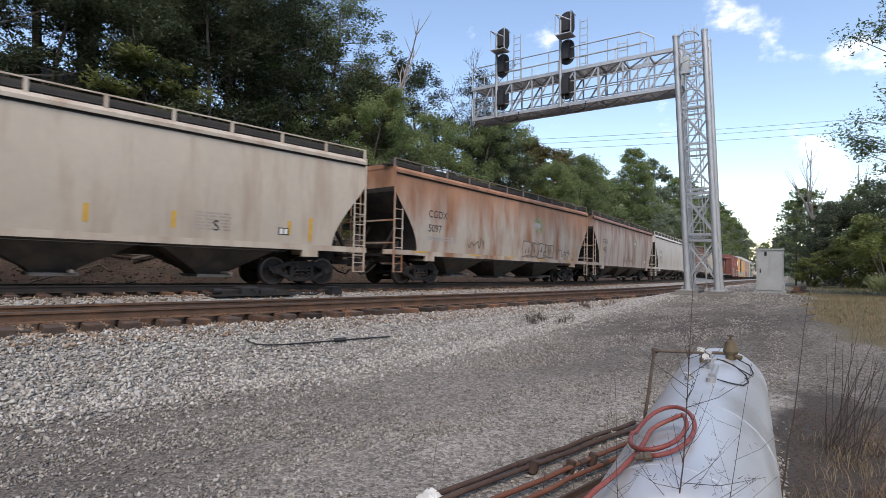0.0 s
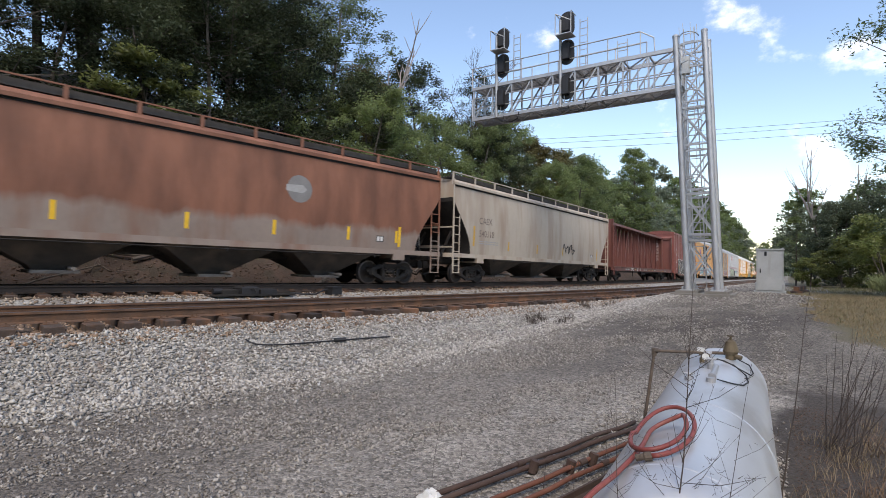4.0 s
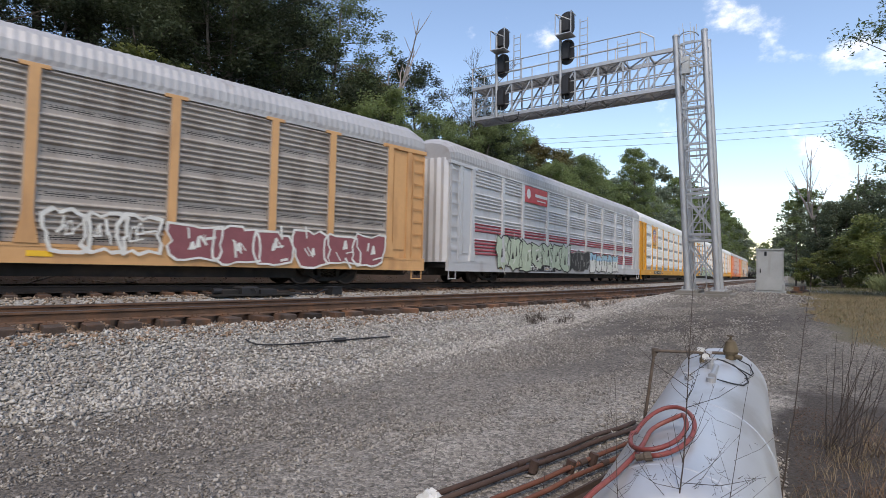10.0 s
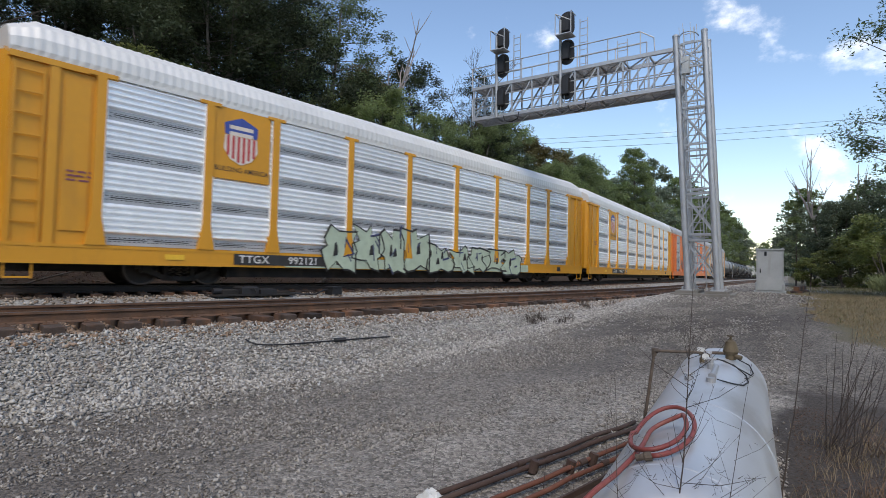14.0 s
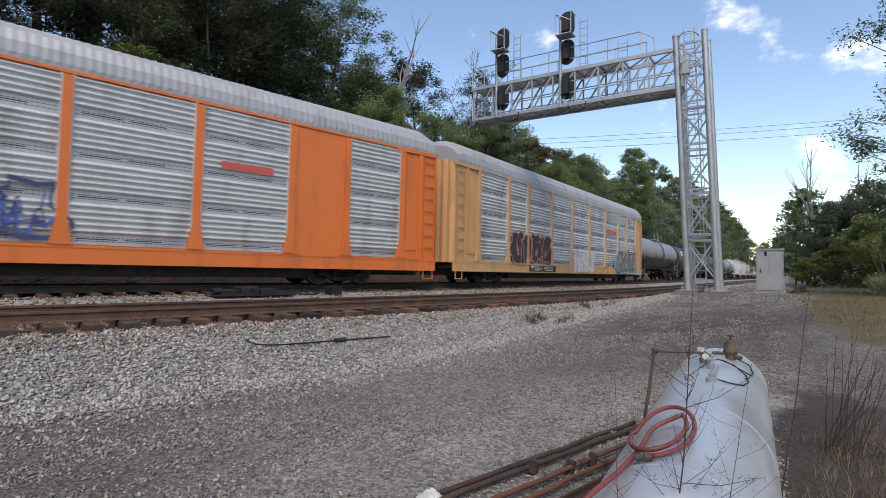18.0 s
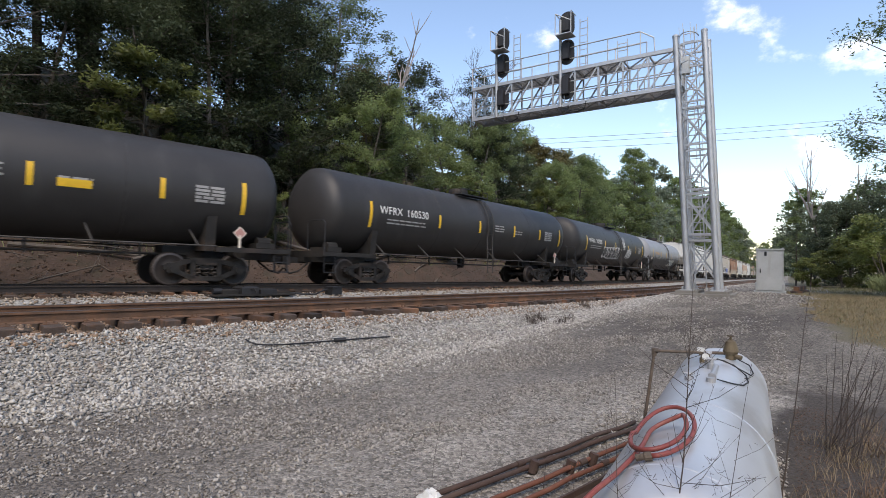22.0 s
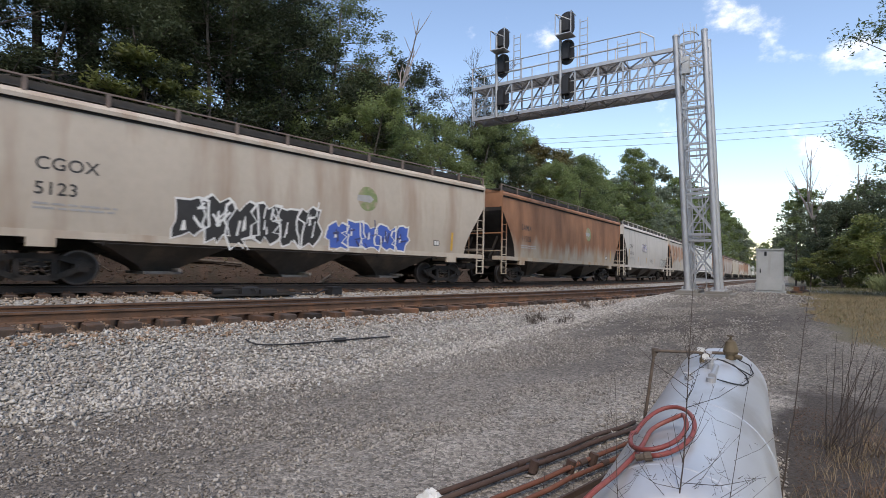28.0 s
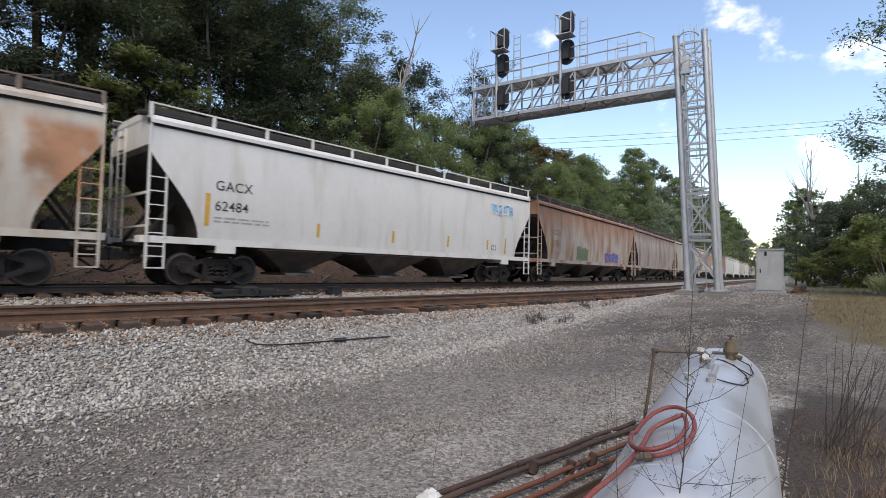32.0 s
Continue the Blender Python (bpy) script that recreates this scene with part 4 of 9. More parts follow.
# ---- scrap pipe and rails on the ground ----
def scrap():
    for k, (a, b, r, m, lb) in enumerate((((-2.45, 3.55, 0.08), (-1.55, 6.55, 0.10), 0.023, M_RUSTPIPE, "long brown rusty pipe on the gravel"), ((-2.36, 3.5, 0.08), (-1.42, 6.45, 0.12), 0.024, M_RUSTPIPE, "long brown rusty pipe on the gravel"), ((-2.05, 3.45, 0.10), (-1.30, 6.1, 0.12), 0.022, M_ORPIPE, "long orange rusty pipe on the gravel"), ((-1.93, 3.35, 0.09), (-1.2, 5.9, 0.12), 0.021, M_ORPIPE, "long orange rusty pipe on the gravel"))):
        a, b = Vector(a), Vector(b)
        bm = bm_new()
        n = 9
        tube(bm, [a.lerp(b, i / n) + Vector((0.012 * math.sin(i * 1.7 + k), 0, 0.006 * math.sin(i * 2.1))) for i in range(n + 1)], r, 12)
        p = tagged(part("scrap_pipe", bm, m, smooth=True), lb, "pipe", "scrap pipes")
        bm = bm_new()
        c = a.lerp(b, 0.35 + 0.1 * k)
        d = (b - a).normalized()
        tube(bm, [c - d * 0.05, c + d * 0.05], r * 1.3, 12)
        part("coupling", bm, M_RUSTPIPE, p)
    bm = bm_new()
    bar(bm, (-1.62, 3.2, 0.09), (-1.05, 5.4, 0.11), 0.16, 0.02)
    bar(bm, (-1.70, 3.2, 0.11), (-1.13, 5.4, 0.13), 0.02, 0.08)
    tagged(part("scrap_angle", bm, M_RUSTPIPE), "flat rusty steel angle beside the tank", "scrap metal")
    bm = bm_new()
    bar(bm, (-1.42, 3.2, 0.05), (-0.98, 5.1, 0.06), 0.05)
    tagged(part("scrap_bar", bm, M_RUSTPIPE), "thin rusty steel bar beside the tank", "scrap metal")
    for x, y in ((-2.0, 4.55), (-1.72, 4.75), (-1.6, 5.05)):
        bm = bm_new()
        tube(bm, [(x, y, 0.05), (x + 0.03, y + 0.02, 0.16)], 0.045, 10)
        tube(bm, [(x - 0.05, y, 0.08), (x + 0.05, y + 0.02, 0.08)], 0.03, 8)
        tagged(part("pipe_fitting", bm, M_RUSTPIPE), "small rusty pipe fitting among the pipes", "pipe fitting", "pipe fittings")
    rs = random.Random(4)
    bm = bm_new()
    rings = []
    for i, z in enumerate((0.03, 0.07, 0.10, 0.11)):
        rings.append([(-2.46 + (0.13 - 0.03 * i) * math.cos(a) * rs.uniform(0.8, 1.2), 3.58 + (0.10 - 0.025 * i) * math.sin(a) * rs.uniform(0.8, 1.2), z + rs.uniform(-0.01, 0.02)) for a in np.arange(0, 6.28, 0.45)])
    loft(bm, rings)
    tagged(part("plastic_bag", bm, P_GAUGE), "crumpled white plastic bag on the gravel", "litter")
    bm = bm_new()
    pts = [(-7.83, 5.66), (-7.72, 5.66), (-7.62, 5.72), (-7.52, 5.9), (-7.42, 6.2), (-7.30, 6.7), (-7.2, 7.15), (-7.12, 7.5), (-7.0, 8.0), (-6.9, 8.44)]
    tube(bm, [(x, y, float(gz(x, y)) + 0.05) for x, y in pts], 0.014, 8)
    cb = tagged(part("cable", bm, M_BLACK), "black cable lying along the ballast shoulder", "cable")
    bm = bm_new()
    x, y = -7.2, 7.15
    tube(bm, [(x, y, float(gz(x, y)) + 0.06), (x + 0.1, y + 0.2, float(gz(x, y)) + 0.06)], 0.04, 8)
    part("cable_splice", bm, M_BLACK, cb)
    bm = bm_new()
    x, y = -4.9, 27.5
    bar(bm, (x, y, float(gz(x, y)) + 0.08), (x + 1.6, y - 0.5, float(gz(x + 1.6, y - 0.5)) + 0.08), 0.1, 0.08)
    tagged(part("loose_board", bm, M_DEADWOOD), "weathered loose board lying near the track", "timber")


scrap()


def switch_machine():
    """A low machine beside the rail: bed plate, motor, gear case with bolted lid, rods."""
    def at(y, dx=0.0, dz=0.0):
        return Vector((-10.45 + dx - float(lat(y)), y, Z_FAR + GRADE * y - 0.28 + dz))

    def block(nm, y0, y1, w, h, up, m=M_BLACK, inset=0.05):
        a, b = at(y0, 0, up), at(y1, 0, up)
        bm = bm_new()
        rings = []
        for z, q in ((0, 0), (h * 0.8, 0), (h, inset)):
            rings.append([(a.x - w / 2 + q, a.y + q, a.z + z), (a.x + w / 2 - q, a.y + q, a.z + z), (b.x + w / 2 - q, b.y - q, b.z + z), (b.x - w / 2 + q, b.y - q, b.z + z)])
        loft(bm, rings)
        return part(nm, shut(bm), m, s)
    s = tagged(new("switch_machine"), "low grimy black switch machine beside the far track", "switch machine")
    block("bed_plate", 8.5, 10.9, 0.5, 0.05, 0.0, M_UNDER, 0.0)
    gear = block("gear_case", 9.25, 9.75, 0.44, 0.22, 0.05)
    block("motor_case", 8.75, 9.2, 0.3, 0.14, 0.05, M_UNDER)
    block("circuit_case", 9.85, 10.35, 0.36, 0.15, 0.05)
    block("rod_cover", 10.4, 10.85, 0.2, 0.08, 0.05, M_UNDER)
    for y in (9.33, 9.67):
        for dx in (-0.16, 0.16):
            bm = bm_new()
            tube(bm, [at(y, dx, 0.27), at(y, dx, 0.3)], 0.022, 6)
            part("bolt", bm, M_UNDER, gear)
    bm = bm_new()
    tube(bm, [at(8.55, 0.02, 0.14), at(8.8, 0.02, 0.14)], 0.085, 12)
    part("motor_drum", bm, M_BLACK, s)
    bm = bm_new()
    tube(bm, [at(9.5, 0.2, 0.2), at(9.55, 0.3, 0.22), at(9.6, 0.34, 0.1)], 0.02, 6)
    part("hand_lever", bm, M_UNDER, s)
    for y in (9.1, 10.2):
        bm = bm_new()
        bar(bm, at(y, -0.2, 0.08), at(y, -1.3, 0.06), 0.06, 0.03)
        part("throw_rod", bm, M_RAIL, s)
    bm = bm_new()
    tube(bm, [at(10.85, 0.03, 0.08), at(11.2, 0.12, 0.02), at(11.7, 0.14, 0.0), at(12.1, 0.02, 0.12), at(12.3, 0.0, 0.14)], 0.028, 6)
    part("conduit", bm, M_BLACK, s)
    a = at(12.5)
    bm = bm_new()
    box(bm, a.x - 0.18, a.x + 0.18, 12.28, 12.72, a.z - 0.02, a.z + 0.2)
    box(bm, a.x - 0.2, a.x + 0.2, 12.26, 12.74, a.z + 0.2, a.z + 0.25)
    tagged(part("junction_box", shut(bm), M_BLACK), "small black junction box beside the far track", "junction box")


switch_machine()


def wires():
    for k, (a, b) in enumerate((((-60, 30, 13.2), (14, 100, 22.4)), ((-60, 31, 14.4), (14, 100, 24.2)), ((-60, 32, 14.1), (14.4, 101, 23.7)))):
        a, b = Vector(a), Vector(b)
        bm = bm_new()
        tube(bm, [a.lerp(b, i / 24) + Vector((0, 0, -0.9 * 4 * (i / 24) * (1 - i / 24))) for i in range(25)], 0.022, 5)
        tagged(part("overhead_wire", bm, M_BLACK), "thin black overhead wire crossing the line", "wire", "overhead wires")


wires()


# ---- trees and brush ----
def leaf_mat(name, base, var=0.35, through_=1.0, share=0.35, sheen=0.3, rough=0.55):
    m = mat(name, base, rough, var=var, scale=0.45, bump=0.0, objvar=0.22, second=None, spec=sheen)
    nt = m.node_tree
    b = nt.nodes["Principled BSDF"]
    link = b.inputs["Base Color"].links[0]
    src = link.from_socket
    geo = nt.nodes.new("ShaderNodeNewGeometry")
    mr = nt.nodes.new("ShaderNodeMapRange")
    mr.inputs[3].default_value, mr.inputs[4].default_value = 0.7, 1.3
    nt.links.new(geo.outputs["Random Per Island"], mr.inputs[0])
    hs = nt.nodes.new("ShaderNodeHueSaturation")
    nt.links.new(mr.outputs[0], hs.inputs["Value"])
    nt.links.new(src, hs.inputs["Color"])
    nt.links.new(hs.outputs[0], b.inputs["Base Color"])
    tr = nt.nodes.new("ShaderNodeBsdfTranslucent")
    sheer = nt.nodes.new("ShaderNodeHueSaturation")
    sheer.inputs["Value"].default_value = through_
    nt.links.new(hs.outputs[0], sheer.inputs["Color"])
    nt.links.new(sheer.outputs[0], tr.inputs["Color"])
    mx = nt.nodes.new("ShaderNodeMixShader")
    mx.inputs[0].default_value = share
    out = nt.nodes["Material Output"]
    nt.links.new(b.outputs[0], mx.inputs[1])
    nt.links.new(tr.outputs[0], mx.inputs[2])
    nt.links.new(mx.outputs[0], out.inputs["Surface"])
    return m


# lit copy: green raised and yellowed for the bank's sunlit trees
M_LEAF = leaf_mat("green_leaves", (0.125, 0.155, 0.062), 0.4, 2.0, 0.5, 0.4, 0.5)
M_LEAF_MID = leaf_mat("mid_green_leaves", (0.112, 0.145, 0.066), 0.4, 1.6, 0.45, 0.3, 0.55)
# shaded copy: the wood's inner shade is put into this darker green
M_LEAF_SHADED = leaf_mat("dark_green_leaves", (0.046, 0.058, 0.030), 0.4, 1.2, 0.35, 0.2, 0.6)
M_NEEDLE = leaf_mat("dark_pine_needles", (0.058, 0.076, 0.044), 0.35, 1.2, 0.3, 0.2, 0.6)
# brush green greyed and lifted, thin haze painted into the leaf colour
M_LEAF_BRUSH = leaf_mat("grey_green_brush_leaves", (0.092, 0.112, 0.068), 0.45, 1.5, 0.4, 0.2, 0.6)
# far trees: distance haze is put into this paler, greyer green
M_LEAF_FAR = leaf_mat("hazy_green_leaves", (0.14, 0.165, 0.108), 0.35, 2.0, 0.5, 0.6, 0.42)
M_LEAF_PALE = leaf_mat("yellow_green_leaves", (0.15, 0.17, 0.055), 0.35, 1.8, 0.5, 0.5, 0.45)
M_LEAF_RUST = leaf_mat("turning_leaves", (0.135, 0.115, 0.045))


def leaves_mesh(name, centres, radii, per, size, rs, material, flat=0.72, slim=0.5):
    """Small pointed leaves scattered in lumps."""
    c = np.repeat(np.asarray(centres, float), per, axis=0)
    r = np.repeat(np.asarray(radii, float), per)
    n = len(c)
    d = rs.normal(size=(n, 3))
    d /= np.linalg.norm(d, axis=1)[:, None]
    p = c + d * (r * rs.uniform(0.0, 1.0, n) ** 0.55)[:, None] * np.array([1.0, 1.0, flat])
    a = rs.normal(size=(n, 3)) * np.array([1, 1, 0.5])
    a /= np.linalg.norm(a, axis=1)[:, None]
    b = np.cross(a, rs.normal(size=(n, 3)) * 0.7 + d * 0.4 + np.array([0, 0, 0.8]))
    b /= np.linalg.norm(b, axis=1)[:, None] + 1e-6
    s = (size * rs.uniform(0.55, 1.35, n))[:, None]
    v = np.stack([p - a * s * 0.8 - b * s * slim, p - a * s * 0.8 + b * s * slim, p + a * s * 1.2], 1).reshape(-1, 3)
    me = bpy.data.meshes.new(name)
    me.vertices.add(len(v))
    me.vertices.foreach_set("co", v.ravel())
    me.loops.add(3 * n)
    me.loops.foreach_set("vertex_index", np.arange(3 * n))
    me.polygons.add(n)
    me.polygons.foreach_set("loop_start", np.arange(0, 3 * n, 3))
    me.update()
    me.validate()
    me.materials.append(material)
    return me


def tree(name, h, spread, seed, material, label, bare=0.25, lumps=34, per=130, size=0.17, low=0.22, trunk_r=None, category="tree", stems=1, lump=1.0):
    """A tapered trunk with limbs, and a ragged crown of leaf lumps at the limbs' ends."""
    rs = np.random.RandomState(seed)
    r = random.Random(seed)
    t = tagged(new(name), label, category, "woodland")
    bm = bm_new()
    tips, rad = [], []
    tr = trunk_r or h * 0.014
    for st in range(stems):
        lean = Vector((r.uniform(-0.1, 0.1), r.uniform(-0.1, 0.1), 0)) * (1 + stems * 0.8)
        pts = [Vector((0.12 * st * (stems > 1), 0, -0.5))]
        for k in range(1, 8):
            f = k / 7
            pts.append(Vector((lean.x * h * f + r.uniform(-0.05, 0.05) * h * 0.12, lean.y * h * f + r.uniform(-0.05, 0.05) * h * 0.12, h * 0.92 * f)))
        tube(bm, pts, [tr * (1 - 0.86 * k / 7) for k in range(8)], 7, False)
        per_stem = lumps // stems
        for i in range(per_stem):
            f = low + (0.97 - low) * ((i + r.random()) / per_stem)
            k = min(int(f * 7), 6)
            base = pts[k].lerp(pts[k + 1], f * 7 - k)
            ang = i * 2.4 + r.uniform(-0.5, 0.5)
            prof = math.sin(math.pi * min(1, (f - low * 0.6) / (1.04 - low * 0.6)) ** 0.75) * 0.9 + 0.16
            reach = spread * prof * r.uniform(0.55, 1.12)
            tip = base + Vector((math.cos(ang) * reach, math.sin(ang) * reach, reach * r.uniform(0.05, 0.5)))
            mid = base.lerp(tip, 0.5) + Vector((0, 0, -0.06 * reach))
            tube(bm, [base, mid, tip], [tr * 0.38 * (1.05 - f), tr * 0.22 * (1.05 - f), 0.012], 5, False)
            tips += [tip, base.lerp(tip, 0.62) + Vector((r.uniform(-0.4, 0.4), r.uniform(-0.4, 0.4), r.uniform(0, 0.5)))]
            rad += [lump * spread * r.uniform(0.17, 0.33), lump * spread * r.uniform(0.15, 0.28)]
    part("trunk", bm, M_BARK, t)
    hang("crown", leaves_mesh("crown", [tuple(p) for p in tips], rad, int(per * 1.7), size * 0.8, rs, material), None, t)
    return t


def pine(name, h, spread, seed, material, label, whorls=17, per=62, low=0.2):
    """A straight tapering trunk with tiers of level boughs that carry flat sprays of needles."""
    rs = np.random.RandomState(seed)
    r = random.Random(seed)
    t = tagged(new(name), label, "tree", "woodland")
    bm = bm_new()
    sway = [Vector((r.uniform(-0.12, 0.12), r.uniform(-0.12, 0.12), h * k / 8 - (0.5 if k == 0 else 0))) for k in range(9)]
    tube(bm, sway, [h * 0.0125 * (1 - 0.9 * k / 8) for k in range(9)], 7, False)
    tips, rad = [], []
    for i in range(whorls):
        f = low + (0.98 - low) * (i + 0.5 * r.random()) / whorls
        k = min(int(f * 8), 7)
        base = sway[k].lerp(sway[k + 1], f * 8 - k)
        for j in range(r.choice((3, 4, 4))):
            if f < 0.5 and r.random() < 0.3:
                continue
            ang = i * 1.1 + j * 1.65 + r.uniform(-0.4, 0.4)
            reach = spread * (1.05 - 0.75 * max(0, (f - low) / (1 - low)) ** 1.4) * r.uniform(0.55, 1.1)
            out = Vector((math.cos(ang), math.sin(ang), 0))
            tip = base + out * reach + Vector((0, 0, reach * r.uniform(-0.08, 0.22)))
            mid = base.lerp(tip, 0.55) + Vector((0, 0, 0.05 * reach))
            tube(bm, [base, mid, tip], [0.05 * (1.1 - f), 0.03 * (1.1 - f), 0.01], 4, False)
            side = Vector((-out.y, out.x, 0))
            for q, w in ((0.42, 0.55), (0.66, 0.62), (0.86, 0.5), (1.02, 0.36)):
                for sd in (-1, 1):
                    tips.append(base.lerp(tip, q) + side * (sd * w * 0.55 * r.uniform(0.4, 1.2)) + Vector((0, 0, r.uniform(-0.1, 0.15))))
                    rad.append(w * r.uniform(0.8, 1.25))
    part("trunk", bm, M_BARK_DARK, t)
    hang("crown", leaves_mesh("crown", [tuple(p) for p in tips], rad, per // 2, 0.115, rs, material, 0.34, 0.16), None, t)
    return t


def plant(kind, x, y, scale=1.0, turn=None, first=[]):
    """A copy of a built tree, standing on the ground."""
    m = Matrix.Translation((x, y, float(gz(x, y)))) @ Matrix.Rotation(turn if turn is not None else random.uniform(0, 6.28), 4, "Z")
    c = copy_thing(kind, m)
    c.scale = (scale, scale, scale * random.uniform(0.92, 1.08))
    return c


def at_line(e, y):
    return e - float(lat(y)), y
random.seed(11)
TALL_DARK = tree("tree", 17, 4.2, 21, M_LEAF_SHADED, "tall broadleaf tree on the wooded bank, green darkened for shade", lumps=42, per=135, size=0.108, low=0.18)
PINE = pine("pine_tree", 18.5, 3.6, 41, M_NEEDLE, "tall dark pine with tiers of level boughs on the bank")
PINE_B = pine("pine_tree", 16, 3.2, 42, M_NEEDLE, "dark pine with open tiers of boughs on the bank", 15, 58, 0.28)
TALL = tree("tree", 16, 4.0, 22, M_LEAF_MID, "tall green broadleaf tree on the wooded bank", lumps=42, per=140, size=0.108, low=0.2)
MID = tree("tree", 10, 3.2, 23, M_LEAF, "green tree at the edge of the woods", lumps=36, per=130, size=0.115, low=0.12)
MID_DARK = tree("tree", 10.5, 3.3, 24, M_LEAF_SHADED, "tree at the edge of the woods, green darkened for shade", lumps=36, per=130, size=0.115, low=0.1)
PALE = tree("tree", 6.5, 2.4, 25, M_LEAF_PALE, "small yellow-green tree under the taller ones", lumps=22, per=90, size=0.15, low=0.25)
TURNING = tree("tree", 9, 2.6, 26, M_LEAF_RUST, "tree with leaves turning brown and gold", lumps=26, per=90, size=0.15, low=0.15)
BUSH = tree("bush", 3.2, 2.0, 27, M_LEAF_SHADED, "low dense bush in the brush, green darkened for shade", lumps=22, per=110, size=0.13, low=0.05, category="bush", stems=3)
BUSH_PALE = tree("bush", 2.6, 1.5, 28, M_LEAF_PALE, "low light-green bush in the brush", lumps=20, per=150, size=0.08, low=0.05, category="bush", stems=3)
UNDER = tree("bush", 2.3, 1.3, 35, M_LEAF_SHADED, "low shrub on the bank, green darkened for shade", lumps=14, per=110, size=0.075, low=0.05, category="bush", stems=2)
UNDER_GOLD = tree("bush", 2.6, 1.3, 36, M_LEAF_PALE, "low yellow-green shrub on the bank", lumps=10, per=70, size=0.08, low=0.2, category="bush", stems=2)
for k, ob in enumerate((PINE, PINE_B, UNDER, UNDER_GOLD, TALL_DARK, TALL, MID, MID_DARK, PALE, TURNING, BUSH, BUSH_PALE)):
    x, y = at_line(-44 - 3 * k, 18 + 9 * k)
    ob.matrix_basis = Matrix.Translation((x, y, float(gz(x, y))))

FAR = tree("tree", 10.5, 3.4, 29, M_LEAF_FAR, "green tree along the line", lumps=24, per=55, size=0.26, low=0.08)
FAR_DARK = tree("tree", 11, 3.4, 30, M_LEAF, "dark-green tree along the line", lumps=24, per=55, size=0.26, low=0.08)
BRUSH = tree("tree", 9, 3.0, 33, M_LEAF_BRUSH, "tree in the brush, green greyed for haze", lumps=40, per=120, size=0.11, low=0.06)
BRUSH_THIN = tree("tree", 9, 2.2, 34, M_LEAF_BRUSH, "slender open tree in the brush, green greyed for haze", lumps=26, per=70, size=0.11, low=0.1)
for k, ob in enumerate((FAR, FAR_DARK, BRUSH, BRUSH_THIN)):
    x, y = at_line(-40, 120 + 9 * k)
    ob.matrix_basis = Matrix.Translation((x, y, float(gz(x, y))))

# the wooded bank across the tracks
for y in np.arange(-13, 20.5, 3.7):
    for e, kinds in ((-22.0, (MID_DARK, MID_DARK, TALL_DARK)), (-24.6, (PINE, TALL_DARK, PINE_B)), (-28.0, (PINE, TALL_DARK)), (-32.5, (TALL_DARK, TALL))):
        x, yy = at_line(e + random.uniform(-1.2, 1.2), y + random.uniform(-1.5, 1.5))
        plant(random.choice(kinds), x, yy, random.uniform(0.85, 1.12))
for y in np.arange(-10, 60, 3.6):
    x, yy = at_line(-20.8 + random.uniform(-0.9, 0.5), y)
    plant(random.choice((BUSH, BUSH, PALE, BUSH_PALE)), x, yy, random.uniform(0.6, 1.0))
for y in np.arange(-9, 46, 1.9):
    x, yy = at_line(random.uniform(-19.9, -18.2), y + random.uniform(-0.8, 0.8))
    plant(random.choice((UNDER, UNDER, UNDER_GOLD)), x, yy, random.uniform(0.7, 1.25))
for y in np.arange(24, 70, 4.4):
    for e, kinds, s in ((-21.5, (MID, MID_DARK, MID), 0.92), (-27, (MID, MID_DARK, TURNING), 1.0)):
        x, yy = at_line(e + random.uniform(-1.2, 1.2), y + random.uniform(-1.4, 1.4))
        plant(random.choice(kinds), x, yy, (s + 0.004 * (y - 24)) * random.uniform(0.85, 1.1))
for y in np.arange(70, 330, 8.5):
    for e, s in ((-21.5, 1.1), (-29, 1.0)):
        x, yy = at_line(e + random.uniform(-2, 2), y + random.uniform(-2.5, 2.5))
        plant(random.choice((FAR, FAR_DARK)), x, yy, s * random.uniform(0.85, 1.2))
for x, y, s, k in ((-23.6, 20.0, 0.9, MID), (-21.4, 23.0, 0.85, MID), (-25.2, 23.4, 1.0, TALL), (-23.6, 25.5, 0.72, MID), (-26.0, 18.5, 1.0, PINE_B), (-28.6, 21.6, 1.0, TALL), (-27.2, 15.2, 1.0, PINE), (-33, 16, 1.05, TALL), (-34, 7, 1.1, TALL)):
    plant(k, x, y, s)
# taller woods where the line bends out of sight
for k, y in enumerate(np.arange(150, 345, 16.0)):
    for e, sc in ((-23.0, 1.6 + 0.05 * k), (-33.0, 2.0 + 0.05 * k)):
        x, yy = at_line(e + random.uniform(-2, 2), y + random.uniform(-4, 4))
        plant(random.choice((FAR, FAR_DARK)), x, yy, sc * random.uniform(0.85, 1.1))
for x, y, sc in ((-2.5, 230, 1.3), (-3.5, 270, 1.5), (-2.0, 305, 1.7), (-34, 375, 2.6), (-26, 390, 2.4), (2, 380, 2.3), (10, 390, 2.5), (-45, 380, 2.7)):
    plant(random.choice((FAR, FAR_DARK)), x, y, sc)
